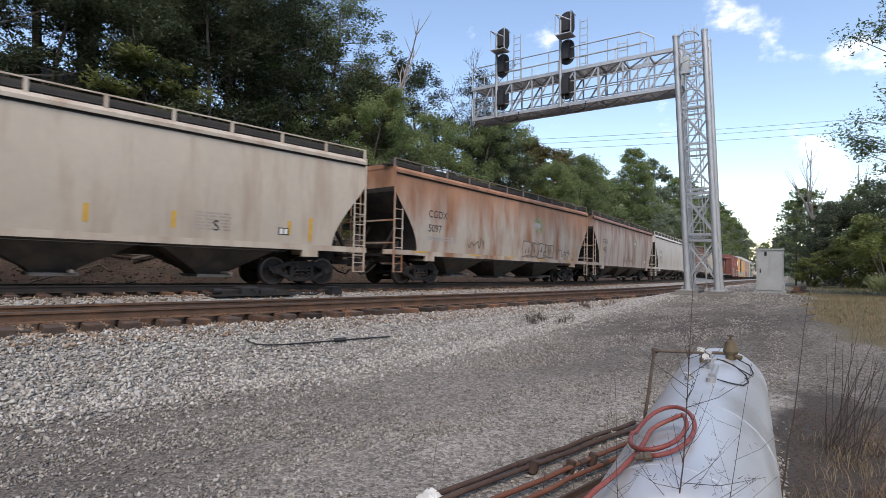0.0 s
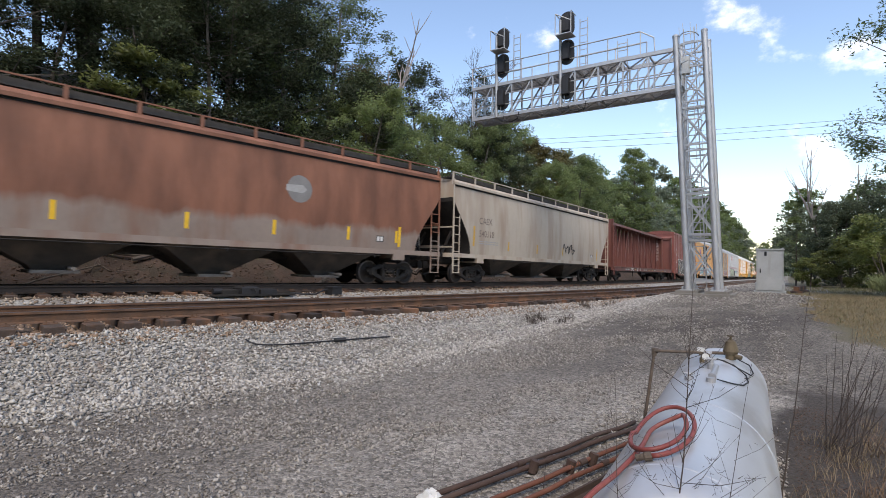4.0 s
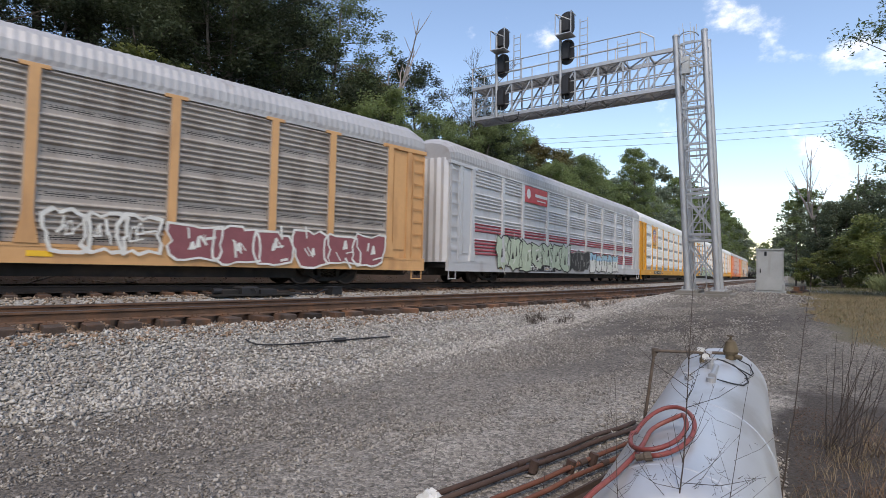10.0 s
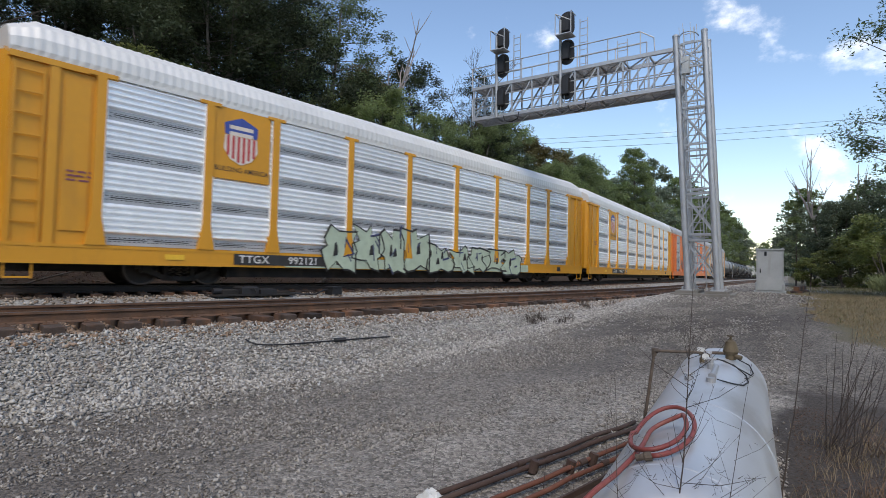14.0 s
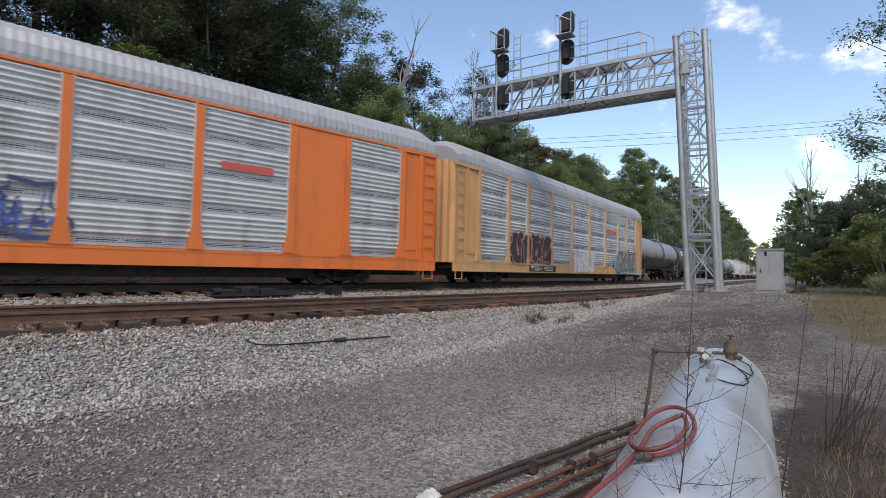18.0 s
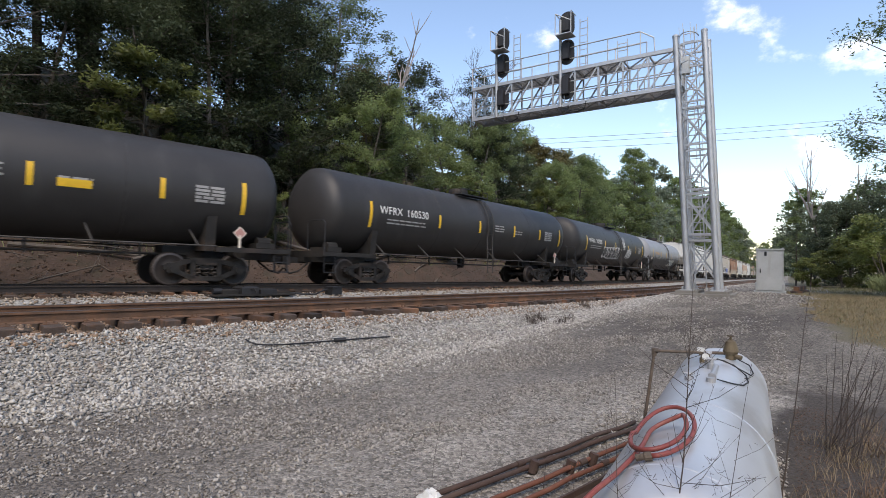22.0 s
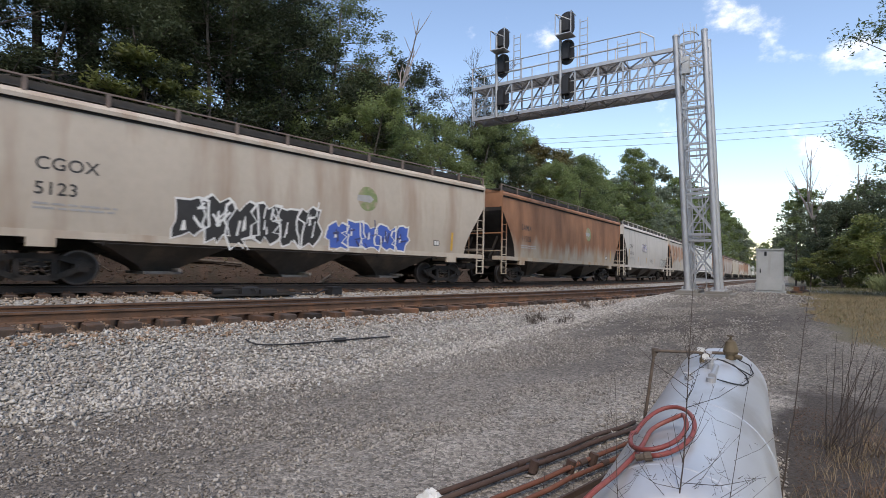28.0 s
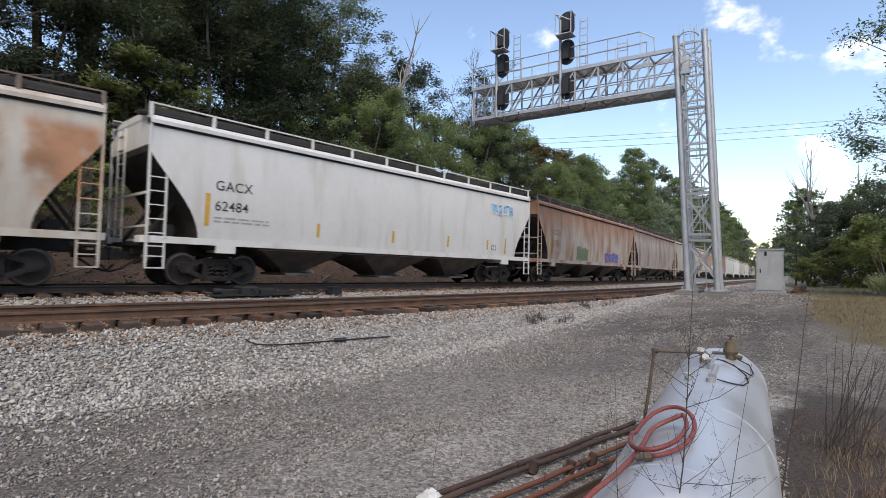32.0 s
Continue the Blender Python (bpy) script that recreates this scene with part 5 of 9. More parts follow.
# the brush on the yard's side
for x, y, k, s in ((1.9, 54, BRUSH_THIN, 0.75), (4.2, 52, BRUSH, 0.8), (6.6, 51, BRUSH, 0.86), (9.5, 49, BRUSH, 0.92), (12.5, 47, BRUSH, 0.95), (3.1, 53, BRUSH, 0.74), (0.6, 57, BRUSH_THIN, 0.7), (5.6, 55, BRUSH_THIN, 1.0), (8.6, 53, BRUSH_THIN, 1.1), (11, 52, BRUSH_THIN, 1.25), (13.5, 50, BRUSH, 1.2), (4, 62, BRUSH, 0.95), (9, 60, BRUSH, 1.0), (15, 56, FAR, 1.0), (1.5, 76, FAR, 0.95), (7, 74, FAR_DARK, 1.0), (-1, 112, FAR, 0.95), (-4, 150, FAR_DARK, 0.9), (-8, 205, FAR, 1.0), (-11, 260, FAR_DARK, 1.0), (-14, 320, FAR, 1.0), (1.4, 49, BUSH_PALE, 0.9), (3.2, 46, BUSH_PALE, 1.0), (5, 44.5, BUSH_PALE, 1.2), (5.2, 42.5, BUSH_PALE, 1.5), (7.5, 44, BUSH_PALE, 1.3), (9.6, 43, BUSH, 1.2), (12, 42, BUSH, 1.1), (6.5, 47, PALE, 0.8), (2.4, 66, FAR_DARK, 0.9), (18, 50, FAR, 1.1), (22, 44, FAR_DARK, 1.1)):
    plant(k, x, y, s)
# unseen woods added behind and beside the camera to darken reflections and ambient
for k in range(20):
    a = radians(70 + 10.5 * k)
    d = random.uniform(17, 26)
    plant(random.choice((FAR, FAR_DARK)), 4 + d * math.sin(a), -4 + d * math.cos(a), random.uniform(1.0, 1.35))


# ---- single trees that stand out ----
def bare_tree(name, base, top, limbs, seed, material, label, r0=0.14, twigs=5, reach=0.3, rise=0.1, depth_end=3):
    """A leafless tree of tapering, forking limbs."""
    r = random.Random(seed)
    t = tagged(new(name), label, "tree")
    bm = bm_new()
    base, top = Vector(base), Vector(top)
    h = (top - base).length

    def grow(p, d, ln, rad, depth):
        pts, q = [p], p
        for k in range(4):
            d = (d + Vector((r.uniform(-0.16, 0.16), r.uniform(-0.16, 0.16), r.uniform(-0.02, 0.14)))).normalized()
            q = q + d * (ln / 4)
            pts.append(q)
        tube(bm, pts, [rad * (1 - 0.17 * k) for k in range(5)], 6 if depth < 2 else 4, False)
        if depth < depth_end:
            for k in range(twigs if depth else limbs):
                s = pts[r.choice((1, 2, 3, 3))] if depth else pts[r.choice((2, 3, 3, 4))]
                side = Vector((r.uniform(-1, 1), r.uniform(-1, 1), r.uniform(rise, rise + 0.8))).normalized()
                grow(s, (d * 0.6 + side).normalized(), ln * r.uniform(reach, reach + 0.25), rad * 0.45, depth + 1)
    grow(base, (top - base).normalized(), h * 0.8, r0, 0)
    part("limb_frame", bm, material, t)
    return t


bare_tree("dead_tree", (-25.8, 29.0, 8.0), (-23.4, 31.8, 18.6), 7, 3, M_DEADWOOD, "bare grey dead tree above the woods", 0.2, 3, 0.34, 0.7, 2)
bare_tree("thin_tree", (-24.2, 40.5, 5.0), (-23.6, 39.5, 18.6), 9, 8, M_BARK, "thin nearly leafless tree behind the signals", 0.11, 7, 0.26)
bare_tree("dead_tree", (2.6, 56.0, 0.6), (2.2, 56.0, 9.6), 6, 12, M_DEADWOOD, "bare grey dead tree rising from the brush", 0.15, 3, 0.38, 0.9, 2)
bare_tree("dead_tree", (4.4, 57.0, 0.6), (5.0, 57.5, 9.4), 5, 15, M_DEADWOOD, "bare grey dead tree rising from the brush", 0.14, 3, 0.36, 0.9, 2)
OVERHANG = tree("tree", 17, 4.8, 61, M_LEAF_MID, "tree overhanging the yard with dense dark leaves", lumps=240, per=130, size=0.082, low=0.10, lump=0.6)
OVERHANG.matrix_basis = Matrix.Translation((7.4, 26.6, -0.6)) @ Matrix.Rotation(1.0, 4, "Z")
SPARSE = tree("tree", 15.5, 2.9, 62, M_LEAF_SHADED, "tree with a thin open crown", lumps=60, per=60, size=0.085, low=0.35)
SPARSE.matrix_basis = Matrix.Translation((-25.0, 41.5, 4.5))
POPLAR = tree("tree", 20, 3.7, 63, M_LEAF, "tall green tree standing above its neighbours", lumps=84, per=120, size=0.16, low=0.16)
x_, y_ = at_line(-22.5, 97)
POPLAR.matrix_basis = Matrix.Translation((x_, y_, float(gz(x_, y_))))


# ---- weeds, dry grass, stalks ----
M_STALK = mat("dark_dry_stalk", (0.055, 0.042, 0.035), 0.85, var=0.3, scale=20, bump=0.2)
M_STRAW = mat("dry_straw", (0.22, 0.17, 0.11), 0.85, var=0.3, scale=6, bump=0.0)
M_TANGRASS = mat("tan_grass", (0.225, 0.175, 0.10), 0.85, var=0.35, scale=1.5, bump=0.0)
M_REDSTRAW = mat("russet_dry_grass", (0.17, 0.11, 0.07), 0.85, var=0.3, scale=6, bump=0.0)


def weed(base, top, twigs, seed, r0=0.005, spread=0.35, label="tall thin dark weed stalk with bare twigs", material=None):
    r = random.Random(seed)
    base, top = Vector(base), Vector(top)
    bm = bm_new()
    n = 8
    pts = [base.lerp(top, k / n) + Vector((r.uniform(-0.008, 0.008), r.uniform(-0.008, 0.008), 0)) for k in range(n + 1)]
    tube(bm, pts, [r0 * (1 - 0.8 * k / n) for k in range(n + 1)], 5, False)
    w = tagged(part("weed", bm, material or M_STALK), label, "weed", "weeds")
    bm = bm_new()
    for k in range(twigs):
        f = r.uniform(0.12, 0.9)
        p = base.lerp(top, f)
        a = r.uniform(0, 6.28)
        ln = spread * r.uniform(0.4, 1.0) * (1.1 - f * 0.7)
        d = Vector((math.cos(a), math.sin(a), r.uniform(0.4, 1.3))).normalized()
        mid, q = p + d * ln * 0.5 + Vector((0, 0, -0.02)), p + d * ln
        tube(bm, [p, mid, q], [r0 * 0.28, r0 * 0.2, 0.0005], 4, False)
        for j in range(4):
            s = p.lerp(q, r.uniform(0.3, 1.0))
            e = s + Vector((r.uniform(-1, 1), r.uniform(-1, 1), r.uniform(-0.4, 1))) * 0.02
            tube(bm, [s, e], [r0 * 0.2, r0 * 0.16], 4, False)
    part("twig_spray", bm, material or M_STALK, w)
    return w


weed((-0.39, 1.98, 0.0), (-0.33, 2.43, 1.96), 44, 1, 0.0055, 0.55)
weed((-0.50, 2.05, 0.0), (-0.62, 2.25, 1.55), 22, 2, 0.003, 0.45)
weed((-0.33, 2.1, 0.2), (-0.12, 2.35, 1.62), 20, 3, 0.003, 0.45)
weed((-0.05, 5.3, 0.03), (0.17, 5.6, 1.86), 18, 4, 0.007, 0.35)
weed((-1.0, 3.0, 0.0), (-1.12, 3.1, 1.0), 8, 5, 0.003, 0.25)
for k, (x, y, h) in enumerate(((-1.62, 4.7, 0.9), (-1.35, 4.6, 1.15), (-1.15, 5.0, 1.1), (-1.75, 4.2, 0.7), (-2.75, 4.0, 0.65), (-2.65, 4.3, 0.5), (-1.3, 6.2, 0.9))):
    weed((x, y, 0.02), (x + 0.05, y + 0.1, h), 6, 20 + k, 0.0025, 0.22)
rw = random.Random(9)
for k in range(22):
    x, y = 0.42 + rw.uniform(-0.12, 0.2), 6.7 + rw.uniform(-0.3, 0.5)
    weed((x, y, 0.03), (x + rw.uniform(0.0, 0.55), y + rw.uniform(-0.1, 0.3), rw.uniform(0.8, 1.35)), 3, 40 + k, 0.0075, 0.22)


def grass(name, n, area, h, material, label, seed, w=0.006):
    """Dry blades over a stretch of ground."""
    rs = np.random.RandomState(seed)
    x, y = area(rs, n)
    z = ground_z(x, y)
    hh = h * rs.uniform(0.4, 1.2, n)
    a = rs.uniform(0, 6.28, n)
    lean = rs.normal(0, 0.55, (n, 2)) * hh[:, None]
    b0 = np.stack([x + np.cos(a) * w, y + np.sin(a) * w, z - 0.02], 1)
    b1 = np.stack([x - np.cos(a) * w, y - np.sin(a) * w, z - 0.02], 1)
    m0 = np.stack([x + lean[:, 0] * 0.4 + np.cos(a) * w * 0.8, y + lean[:, 1] * 0.4 + np.sin(a) * w * 0.8, z + hh * 0.6], 1)
    m1 = np.stack([x + lean[:, 0] * 0.4 - np.cos(a) * w * 0.8, y + lean[:, 1] * 0.4 - np.sin(a) * w * 0.8, z + hh * 0.6], 1)
    t = np.stack([x + lean[:, 0], y + lean[:, 1], z + hh], 1)
    v = np.stack([b0, b1, m0, m1, t], 1).reshape(-1, 3)
    o = (np.arange(n) * 5)[:, None]
    f = np.concatenate([o + np.array([[0, 1, 3]]), o + np.array([[0, 3, 2]]), o + np.array([[2, 3, 4]])])
    me = bpy.data.meshes.new(name)
    me.vertices.add(len(v))
    me.vertices.foreach_set("co", v.ravel())
    me.loops.add(len(f) * 3)
    me.loops.foreach_set("vertex_index", f.ravel())
    me.polygons.add(len(f))
    me.polygons.foreach_set("loop_start", np.arange(0, len(f) * 3, 3))
    me.update()
    me.validate()
    me.materials.append(material)
    return tagged(new(name, me), label, "grass", kind="stuff")


def patch_area(x0, x1, y0, y1, clumps, sig):
    def f(rs, n):
        cx, cy = rs.uniform(x0, x1, clumps), rs.uniform(y0, y1, clumps)
        i = rs.randint(0, clumps, n)
        return cx[i] + rs.normal(0, sig, n), cy[i] + rs.normal(0, sig, n)
    return f


M_OLIVE = mat("olive_grass", (0.145, 0.135, 0.065), 0.85, var=0.3, scale=3, bump=0.0)
M_GREENGRASS = mat("green_grass", (0.17, 0.19, 0.075), 0.85, var=0.3, scale=3, bump=0.0)
def ragged_side(y0, y1, wide):
    """Grass whose edge towards the yard is ragged and runs aslant."""
    def f(rs, n):
        y = y0 + (y1 - y0) * rs.uniform(0, 1, n) ** 0.8 + rs.normal(0, 0.5, n)
        edge = 0.1 + 0.07 * np.clip(29 - y, 0, 20) + ripple(y, y * 0.3, 0.9, 0.9, 15)
        return edge + np.abs(rs.normal(0, 0.2, n)) + rs.uniform(0, 1, n) ** 1.3 * wide, y
    return f


grass("dry_grass", 52000, ragged_side(14.2, 29.5, 7.0), 0.085, M_TANGRASS, "dry tan grass beside the yard", 71, 0.005)
grass("olive_grass", 12000, ragged_side(16.0, 44.0, 10.0), 0.11, M_OLIVE, "olive and tan grass beside the yard", 72, 0.008)
grass("rank_grass", 12000, lambda rs, n: (4.2 + rs.uniform(0, 1, n) * 9, 33 + rs.uniform(0, 1, n) * 9), 0.9, M_GREENGRASS, "tall green grass before the brush", 73, 0.012)
grass("dead_tufts", 1100, patch_area(0.2, 1.7, 4.4, 8.0, 30, 0.10), 0.14, M_STRAW, "dry straw tufts on dark soil", 74, 0.003)
grass("russet_tufts", 1100, patch_area(0.5, 1.6, 5.0, 8.0, 16, 0.13), 0.18, M_REDSTRAW, "russet dry grass tufts by the tank", 75, 0.003)
grass("bank_grass", 5000, lambda rs, n: (lambda e, y: (e - lat(y), y))(-22.5 + rs.uniform(0, 1, n) * 4.5, -6 + rs.uniform(0, 1, n) * 60), 0.3, M_GREENGRASS, "rank grass and vines on the bank", 76, 0.012)
grass("track_weeds", 500, lambda rs, n: (lambda c: (c[0], c[1]))((np.array([-5.13, -5.95, -6.1])[rs.randint(0, 3, n)] + rs.normal(0, 0.1, n), np.array([18.2, 14.2, 13.6])[rs.randint(0, 3, n)] + rs.normal(0, 0.12, n))), 0.3, M_STALK, "dark dead weeds in the ballast", 77, 0.004)


# ---- fallen wood at the foot of the bank ----
rl = random.Random(17)
for k in range(16):
    y = rl.uniform(3, 30)
    x, _ = at_line(rl.uniform(-19.5, -15.8), y)
    a = rl.uniform(-0.5, 0.5) + 1.57
    ln = rl.uniform(1.2, 4.2)
    d = Vector((math.cos(a), math.sin(a), 0)) * ln / 2
    p0, p1 = Vector((x, y, 0)) - d, Vector((x, y, 0)) + d
    p0.z, p1.z = float(gz(p0.x, p0.y)) + 0.08, float(gz(p1.x, p1.y)) + 0.12
    bm = bm_new()
    r0 = rl.uniform(0.035, 0.1)
    tube(bm, [p0, p0.lerp(p1, 0.5) + Vector((0, 0, 0.05)), p1], [r0, r0 * 0.85, r0 * 0.6], 8)
    for j in range(3):
        s = p0.lerp(p1, rl.uniform(0.2, 0.95))
        tube(bm, [s, s + Vector((rl.uniform(-0.5, 0.5), rl.uniform(-0.6, 0.6), rl.uniform(0.1, 0.6)))], [r0 * 0.3, 0.01], 5)
    tagged(part("fallen_log", bm, M_LOG), "fallen grey log at the foot of the bank", "log", "fallen logs")
bm = bm_new()
for k in range(420):
    y = rl.uniform(0, 34)
    x, _ = at_line(rl.uniform(-19.5, -15.4), y)
    z = float(gz(x, y)) + 0.03
    a = rl.uniform(0, 6.28)
    ln = rl.uniform(0.25, 1.1)
    tube(bm, [(x, y, z), (x + math.cos(a) * ln, y + math.sin(a) * ln, z + rl.uniform(0.0, 0.35))], [0.018, 0.006], 4, False)
tagged(part("twig_litter", bm, M_LOG), "dead twigs strewn over the bank", "twigs", kind="stuff")


# ---- rolling stock: x across (the yard's side is +x), y along (the leading end is -y), z up from the rail head ----
M_WHITE = mat("white_car_paint", (0.60, 0.585, 0.55), 0.55, var=0.07, scale=0.6, bump=0.04, stain=(0.50, 0.46, 0.40), stain_at=(0.52, 0.78), stain_map=(1, 1.2, 0.22))
M_OFFWHITE = mat("grey_white_car_paint", (0.51, 0.47, 0.42), 0.6, var=0.08, scale=0.6, bump=0.04, stain=(0.36, 0.32, 0.27), stain_at=(0.52, 0.8), stain_map=(1, 1.0, 0.2))
M_TAN = mat("dirty_tan_car_paint", (0.44, 0.38, 0.308), 0.65, var=0.1, scale=0.5, bump=0.05, stain=(0.31, 0.225, 0.16), stain_at=(0.46, 0.76), stain_map=(1, 0.9, 0.16))
M_TANRUST = mat("rusting_pale_car_paint", (0.42, 0.36, 0.30), 0.7, var=0.12, scale=0.5, bump=0.08, stain=(0.27, 0.125, 0.065), stain_at=(0.44, 0.66), stain_map=(1, 0.8, 0.22), band=((0.30, 0.15, 0.085), 3.3, 1.5, 2.2, 1))
M_MAUVE = mat("rust_stained_mauve_paint", (0.37, 0.315, 0.27), 0.7, var=0.12, scale=0.5, bump=0.08, stain=(0.205, 0.10, 0.065), stain_at=(0.47, 0.70), stain_map=(1, 0.9, 0.15), band=((0.23, 0.125, 0.085), 3.9, 0.8, 2.0, 1))
M_BROWN = mat("brown_rusted_paint", (0.255, 0.20, 0.165), 0.75, var=0.15, scale=0.6, bump=0.1, stain=(0.19, 0.085, 0.05), stain_at=(0.5, 0.8), stain_map=(1, 0.8, 0.2), band=((0.20, 0.085, 0.05), 2.05, 0.25, 0.8, 1))
M_RUSTTOP = mat("heavily_rusted_paint", (0.35, 0.30, 0.235), 0.75, var=0.14, scale=0.6, bump=0.1, stain=(0.33, 0.20, 0.10), stain_at=(0.5, 0.75), stain_map=(1, 1.3, 0.2), band=((0.25, 0.118, 0.06), 1.95, 0.7, 1.9, 1))
M_PATCH = mat("patchily_rusted_paint", (0.50, 0.46, 0.40), 0.7, var=0.12, scale=0.6, bump=0.08, stain=(0.30, 0.15, 0.075), stain_at=(0.45, 0.58), stain_map=(1, 0.75, 0.6), stain_scale=0.7)
M_PANELS = mat("tan_paint_with_rusted_panels", (0.46, 0.42, 0.36), 0.7, var=0.1, scale=0.6, bump=0.08, stain=(0.34, 0.26, 0.19), stain_at=(0.5, 0.78), stain_map=(1, 1, 0.2))
rust_panels(M_PANELS, 1.9, 0.3, 1.9, 4.05, (0.34, 0.17, 0.09))
rust_panels(M_PATCH, 1.9, 0.3, 1.9, 4.05, (0.34, 0.17, 0.09))
P_EMBLEM = mat("faded_green_emblem", (0.19, 0.235, 0.10), 0.7, var=0.3, scale=2.5, bump=0.0, stain=(0.34, 0.27, 0.19), stain_at=(0.48, 0.62), stain_scale=2.5)
M_BAY = mat("grimy_brown_bay_steel", (0.060, 0.050, 0.043), 0.85, var=0.4, scale=2, bump=0.2, stain=(0.11, 0.085, 0.065), stain_at=(0.5, 0.72))
M_GATE = mat("dusty_grey_gate_steel", (0.17, 0.155, 0.14), 0.8, var=0.3, scale=3, bump=0.2)
M_GRATING = mat("dark_roof_grating", (0.055, 0.05, 0.046), 0.8, 0.2, var=0.3, scale=3, bump=0.2)
M_CBRED = mat("faded_red_oxide_paint", (0.155, 0.054, 0.042), 0.6, var=0.15, scale=1.2, bump=0.08, stain=(0.11, 0.05, 0.038), stain_at=(0.52, 0.76), stain_map=(1, 1, 0.4))
M_BOXRED = mat("brown_red_box_paint", (0.215, 0.068, 0.054), 0.55, var=0.1, scale=0.7, bump=0.04, stain=(0.12, 0.05, 0.042), stain_at=(0.52, 0.8), stain_map=(1, 1, 0.3))
M_BOXYEL = mat("faded_yellow_box_paint", (0.56, 0.31, 0.125), 0.55, var=0.08, scale=0.7, bump=0.04, stain=(0.46, 0.23, 0.085), stain_at=(0.53, 0.8), stain_map=(1, 1, 0.3))
M_YELLOW = mat("bright_yellow_rack_paint", (0.62, 0.285, 0.016), 0.5, var=0.07, scale=0.7, bump=0.03, stain=(0.46, 0.22, 0.025), stain_at=(0.54, 0.82), stain_map=(1, 1, 0.3))
M_PEACH = mat("faded_tan_rack_paint", (0.56, 0.315, 0.135), 0.6, var=0.09, scale=0.7, bump=0.04, stain=(0.36, 0.19, 0.085), stain_at=(0.52, 0.8), stain_map=(1, 1, 0.3))
M_ORANGE = mat("orange_rack_paint", (0.68, 0.165, 0.032), 0.55, var=0.08, scale=0.7, bump=0.04, stain=(0.42, 0.12, 0.04), stain_at=(0.55, 0.8), stain_map=(1, 1, 0.3))
M_SILVER = mat("silver_grey_rack_paint", (0.55, 0.55, 0.555), 0.5, 0.3, var=0.07, scale=0.7, bump=0.03, stain=(0.40, 0.38, 0.37), stain_at=(0.54, 0.82), stain_map=(1, 1, 0.3))
M_GALV = mat("bright_galvanised_sheet", (0.90, 0.905, 0.91), 0.34, 0.45, var=0.06, scale=2.5, bump=0.0)
M_GALVDULL = mat("dull_galvanised_sheet", (0.58, 0.58, 0.565), 0.5, 0.3, var=0.1, scale=1.2, bump=0.06, bscale=12, stain=(0.36, 0.33, 0.31), stain_at=(0.52, 0.8), stain_map=(1, 1, 0.35))
M_GALVGRIME = mat("grimy_galvanised_sheet", (0.36, 0.325, 0.29), 0.6, 0.2, var=0.14, scale=0.8, bump=0.06, bscale=12, stain=(0.24, 0.205, 0.175), stain_at=(0.48, 0.75), stain_map=(1, 1, 0.4))
M_GALVFLAT = mat("dull_perforated_sheet", (0.46, 0.465, 0.47), 0.5, 0.3, var=0.1, scale=1.5, bump=0.05, bscale=12, stain=(0.29, 0.28, 0.27), stain_at=(0.5, 0.8), stain_map=(1, 1, 0.4))
M_ROOFW = mat("white_rack_roof", (0.68, 0.66, 0.62), 0.5, 0.2, var=0.08, scale=0.8, bump=0.03)
M_ROOFG = mat("weathered_grey_roof", (0.42, 0.41, 0.405), 0.55, 0.3, var=0.1, scale=0.8, bump=0.03, stain=(0.30, 0.27, 0.25), stain_at=(0.55, 0.8))
M_TANKBLK = mat("satin_black_tank_paint", (0.030, 0.028, 0.027), 0.52, spec=0.4, var=0.18, scale=1.2, bump=0.02, stain=(0.05, 0.047, 0.045), stain_at=(0.55, 0.85), stain_map=(1, 1, 0.3))
M_TANKGRY = mat("grey_over_black_tank_paint", (0.215, 0.216, 0.222), 0.5, var=0.07, scale=0.8, bump=0.02, stain=(0.18, 0.18, 0.182), stain_at=(0.55, 0.8), band=((0.02, 0.02, 0.021), 2.28, 0.16, 1.2, -1, (1.0, 8.0, 0.22)))
M_MARK_Y = mat("yellow_reflective_tape", (0.75, 0.45, 0.03), 0.4, var=0.12, scale=6, bump=0.0)
M_MARK_YO = mat("weathered_yellow_tape", (0.55, 0.32, 0.05), 0.6, var=0.15, scale=6, bump=0.0)
M_INK = mat("black_lettering", (0.03, 0.028, 0.027), 0.6, var=0.2, scale=5, bump=0.0)
M_FADED = mat("faded_dark_lettering", (0.16, 0.12, 0.10), 0.7, var=0.3, scale=4, bump=0.0)
M_CHALK = mat("white_lettering", (0.68, 0.67, 0.64), 0.6, var=0.1, scale=5, bump=0.0)
M_GREYTXT = mat("grey_stencil", (0.34, 0.33, 0.315), 0.6, var=0.15, scale=5, bump=0.0)
M_OCHRE = mat("ochre_lettering", (0.55, 0.27, 0.04), 0.6, var=0.25, scale=4, bump=0.0)


P_GREEN, P_BLUE, P_NAVY, P_SKY = paint("green_spray", (0.13, 0.20, 0.075)), paint("blue_spray", (0.06, 0.12, 0.42)), paint("navy_spray", (0.05, 0.055, 0.13)), paint("sky_blue_spray", (0.26, 0.44, 0.56))
P_TEAL, P_PINK, P_RED, P_LILAC = paint("teal_spray", (0.12, 0.31, 0.34)), paint("pink_spray", (0.46, 0.23, 0.20)), paint("red_spray", (0.55, 0.09, 0.07)), paint("lilac_spray", (0.56, 0.50, 0.52))
P_MINT, P_MAROON, P_SILVER, P_GREY = paint("mint_spray", (0.40, 0.47, 0.35)), paint("maroon_spray", (0.22, 0.07, 0.08)), paint("pale_spray", (0.62, 0.62, 0.58)), paint("grey_spray", (0.20, 0.19, 0.18))
P_MAROONSTRIPE = paint("maroon_stripe", (0.34, 0.075, 0.09))
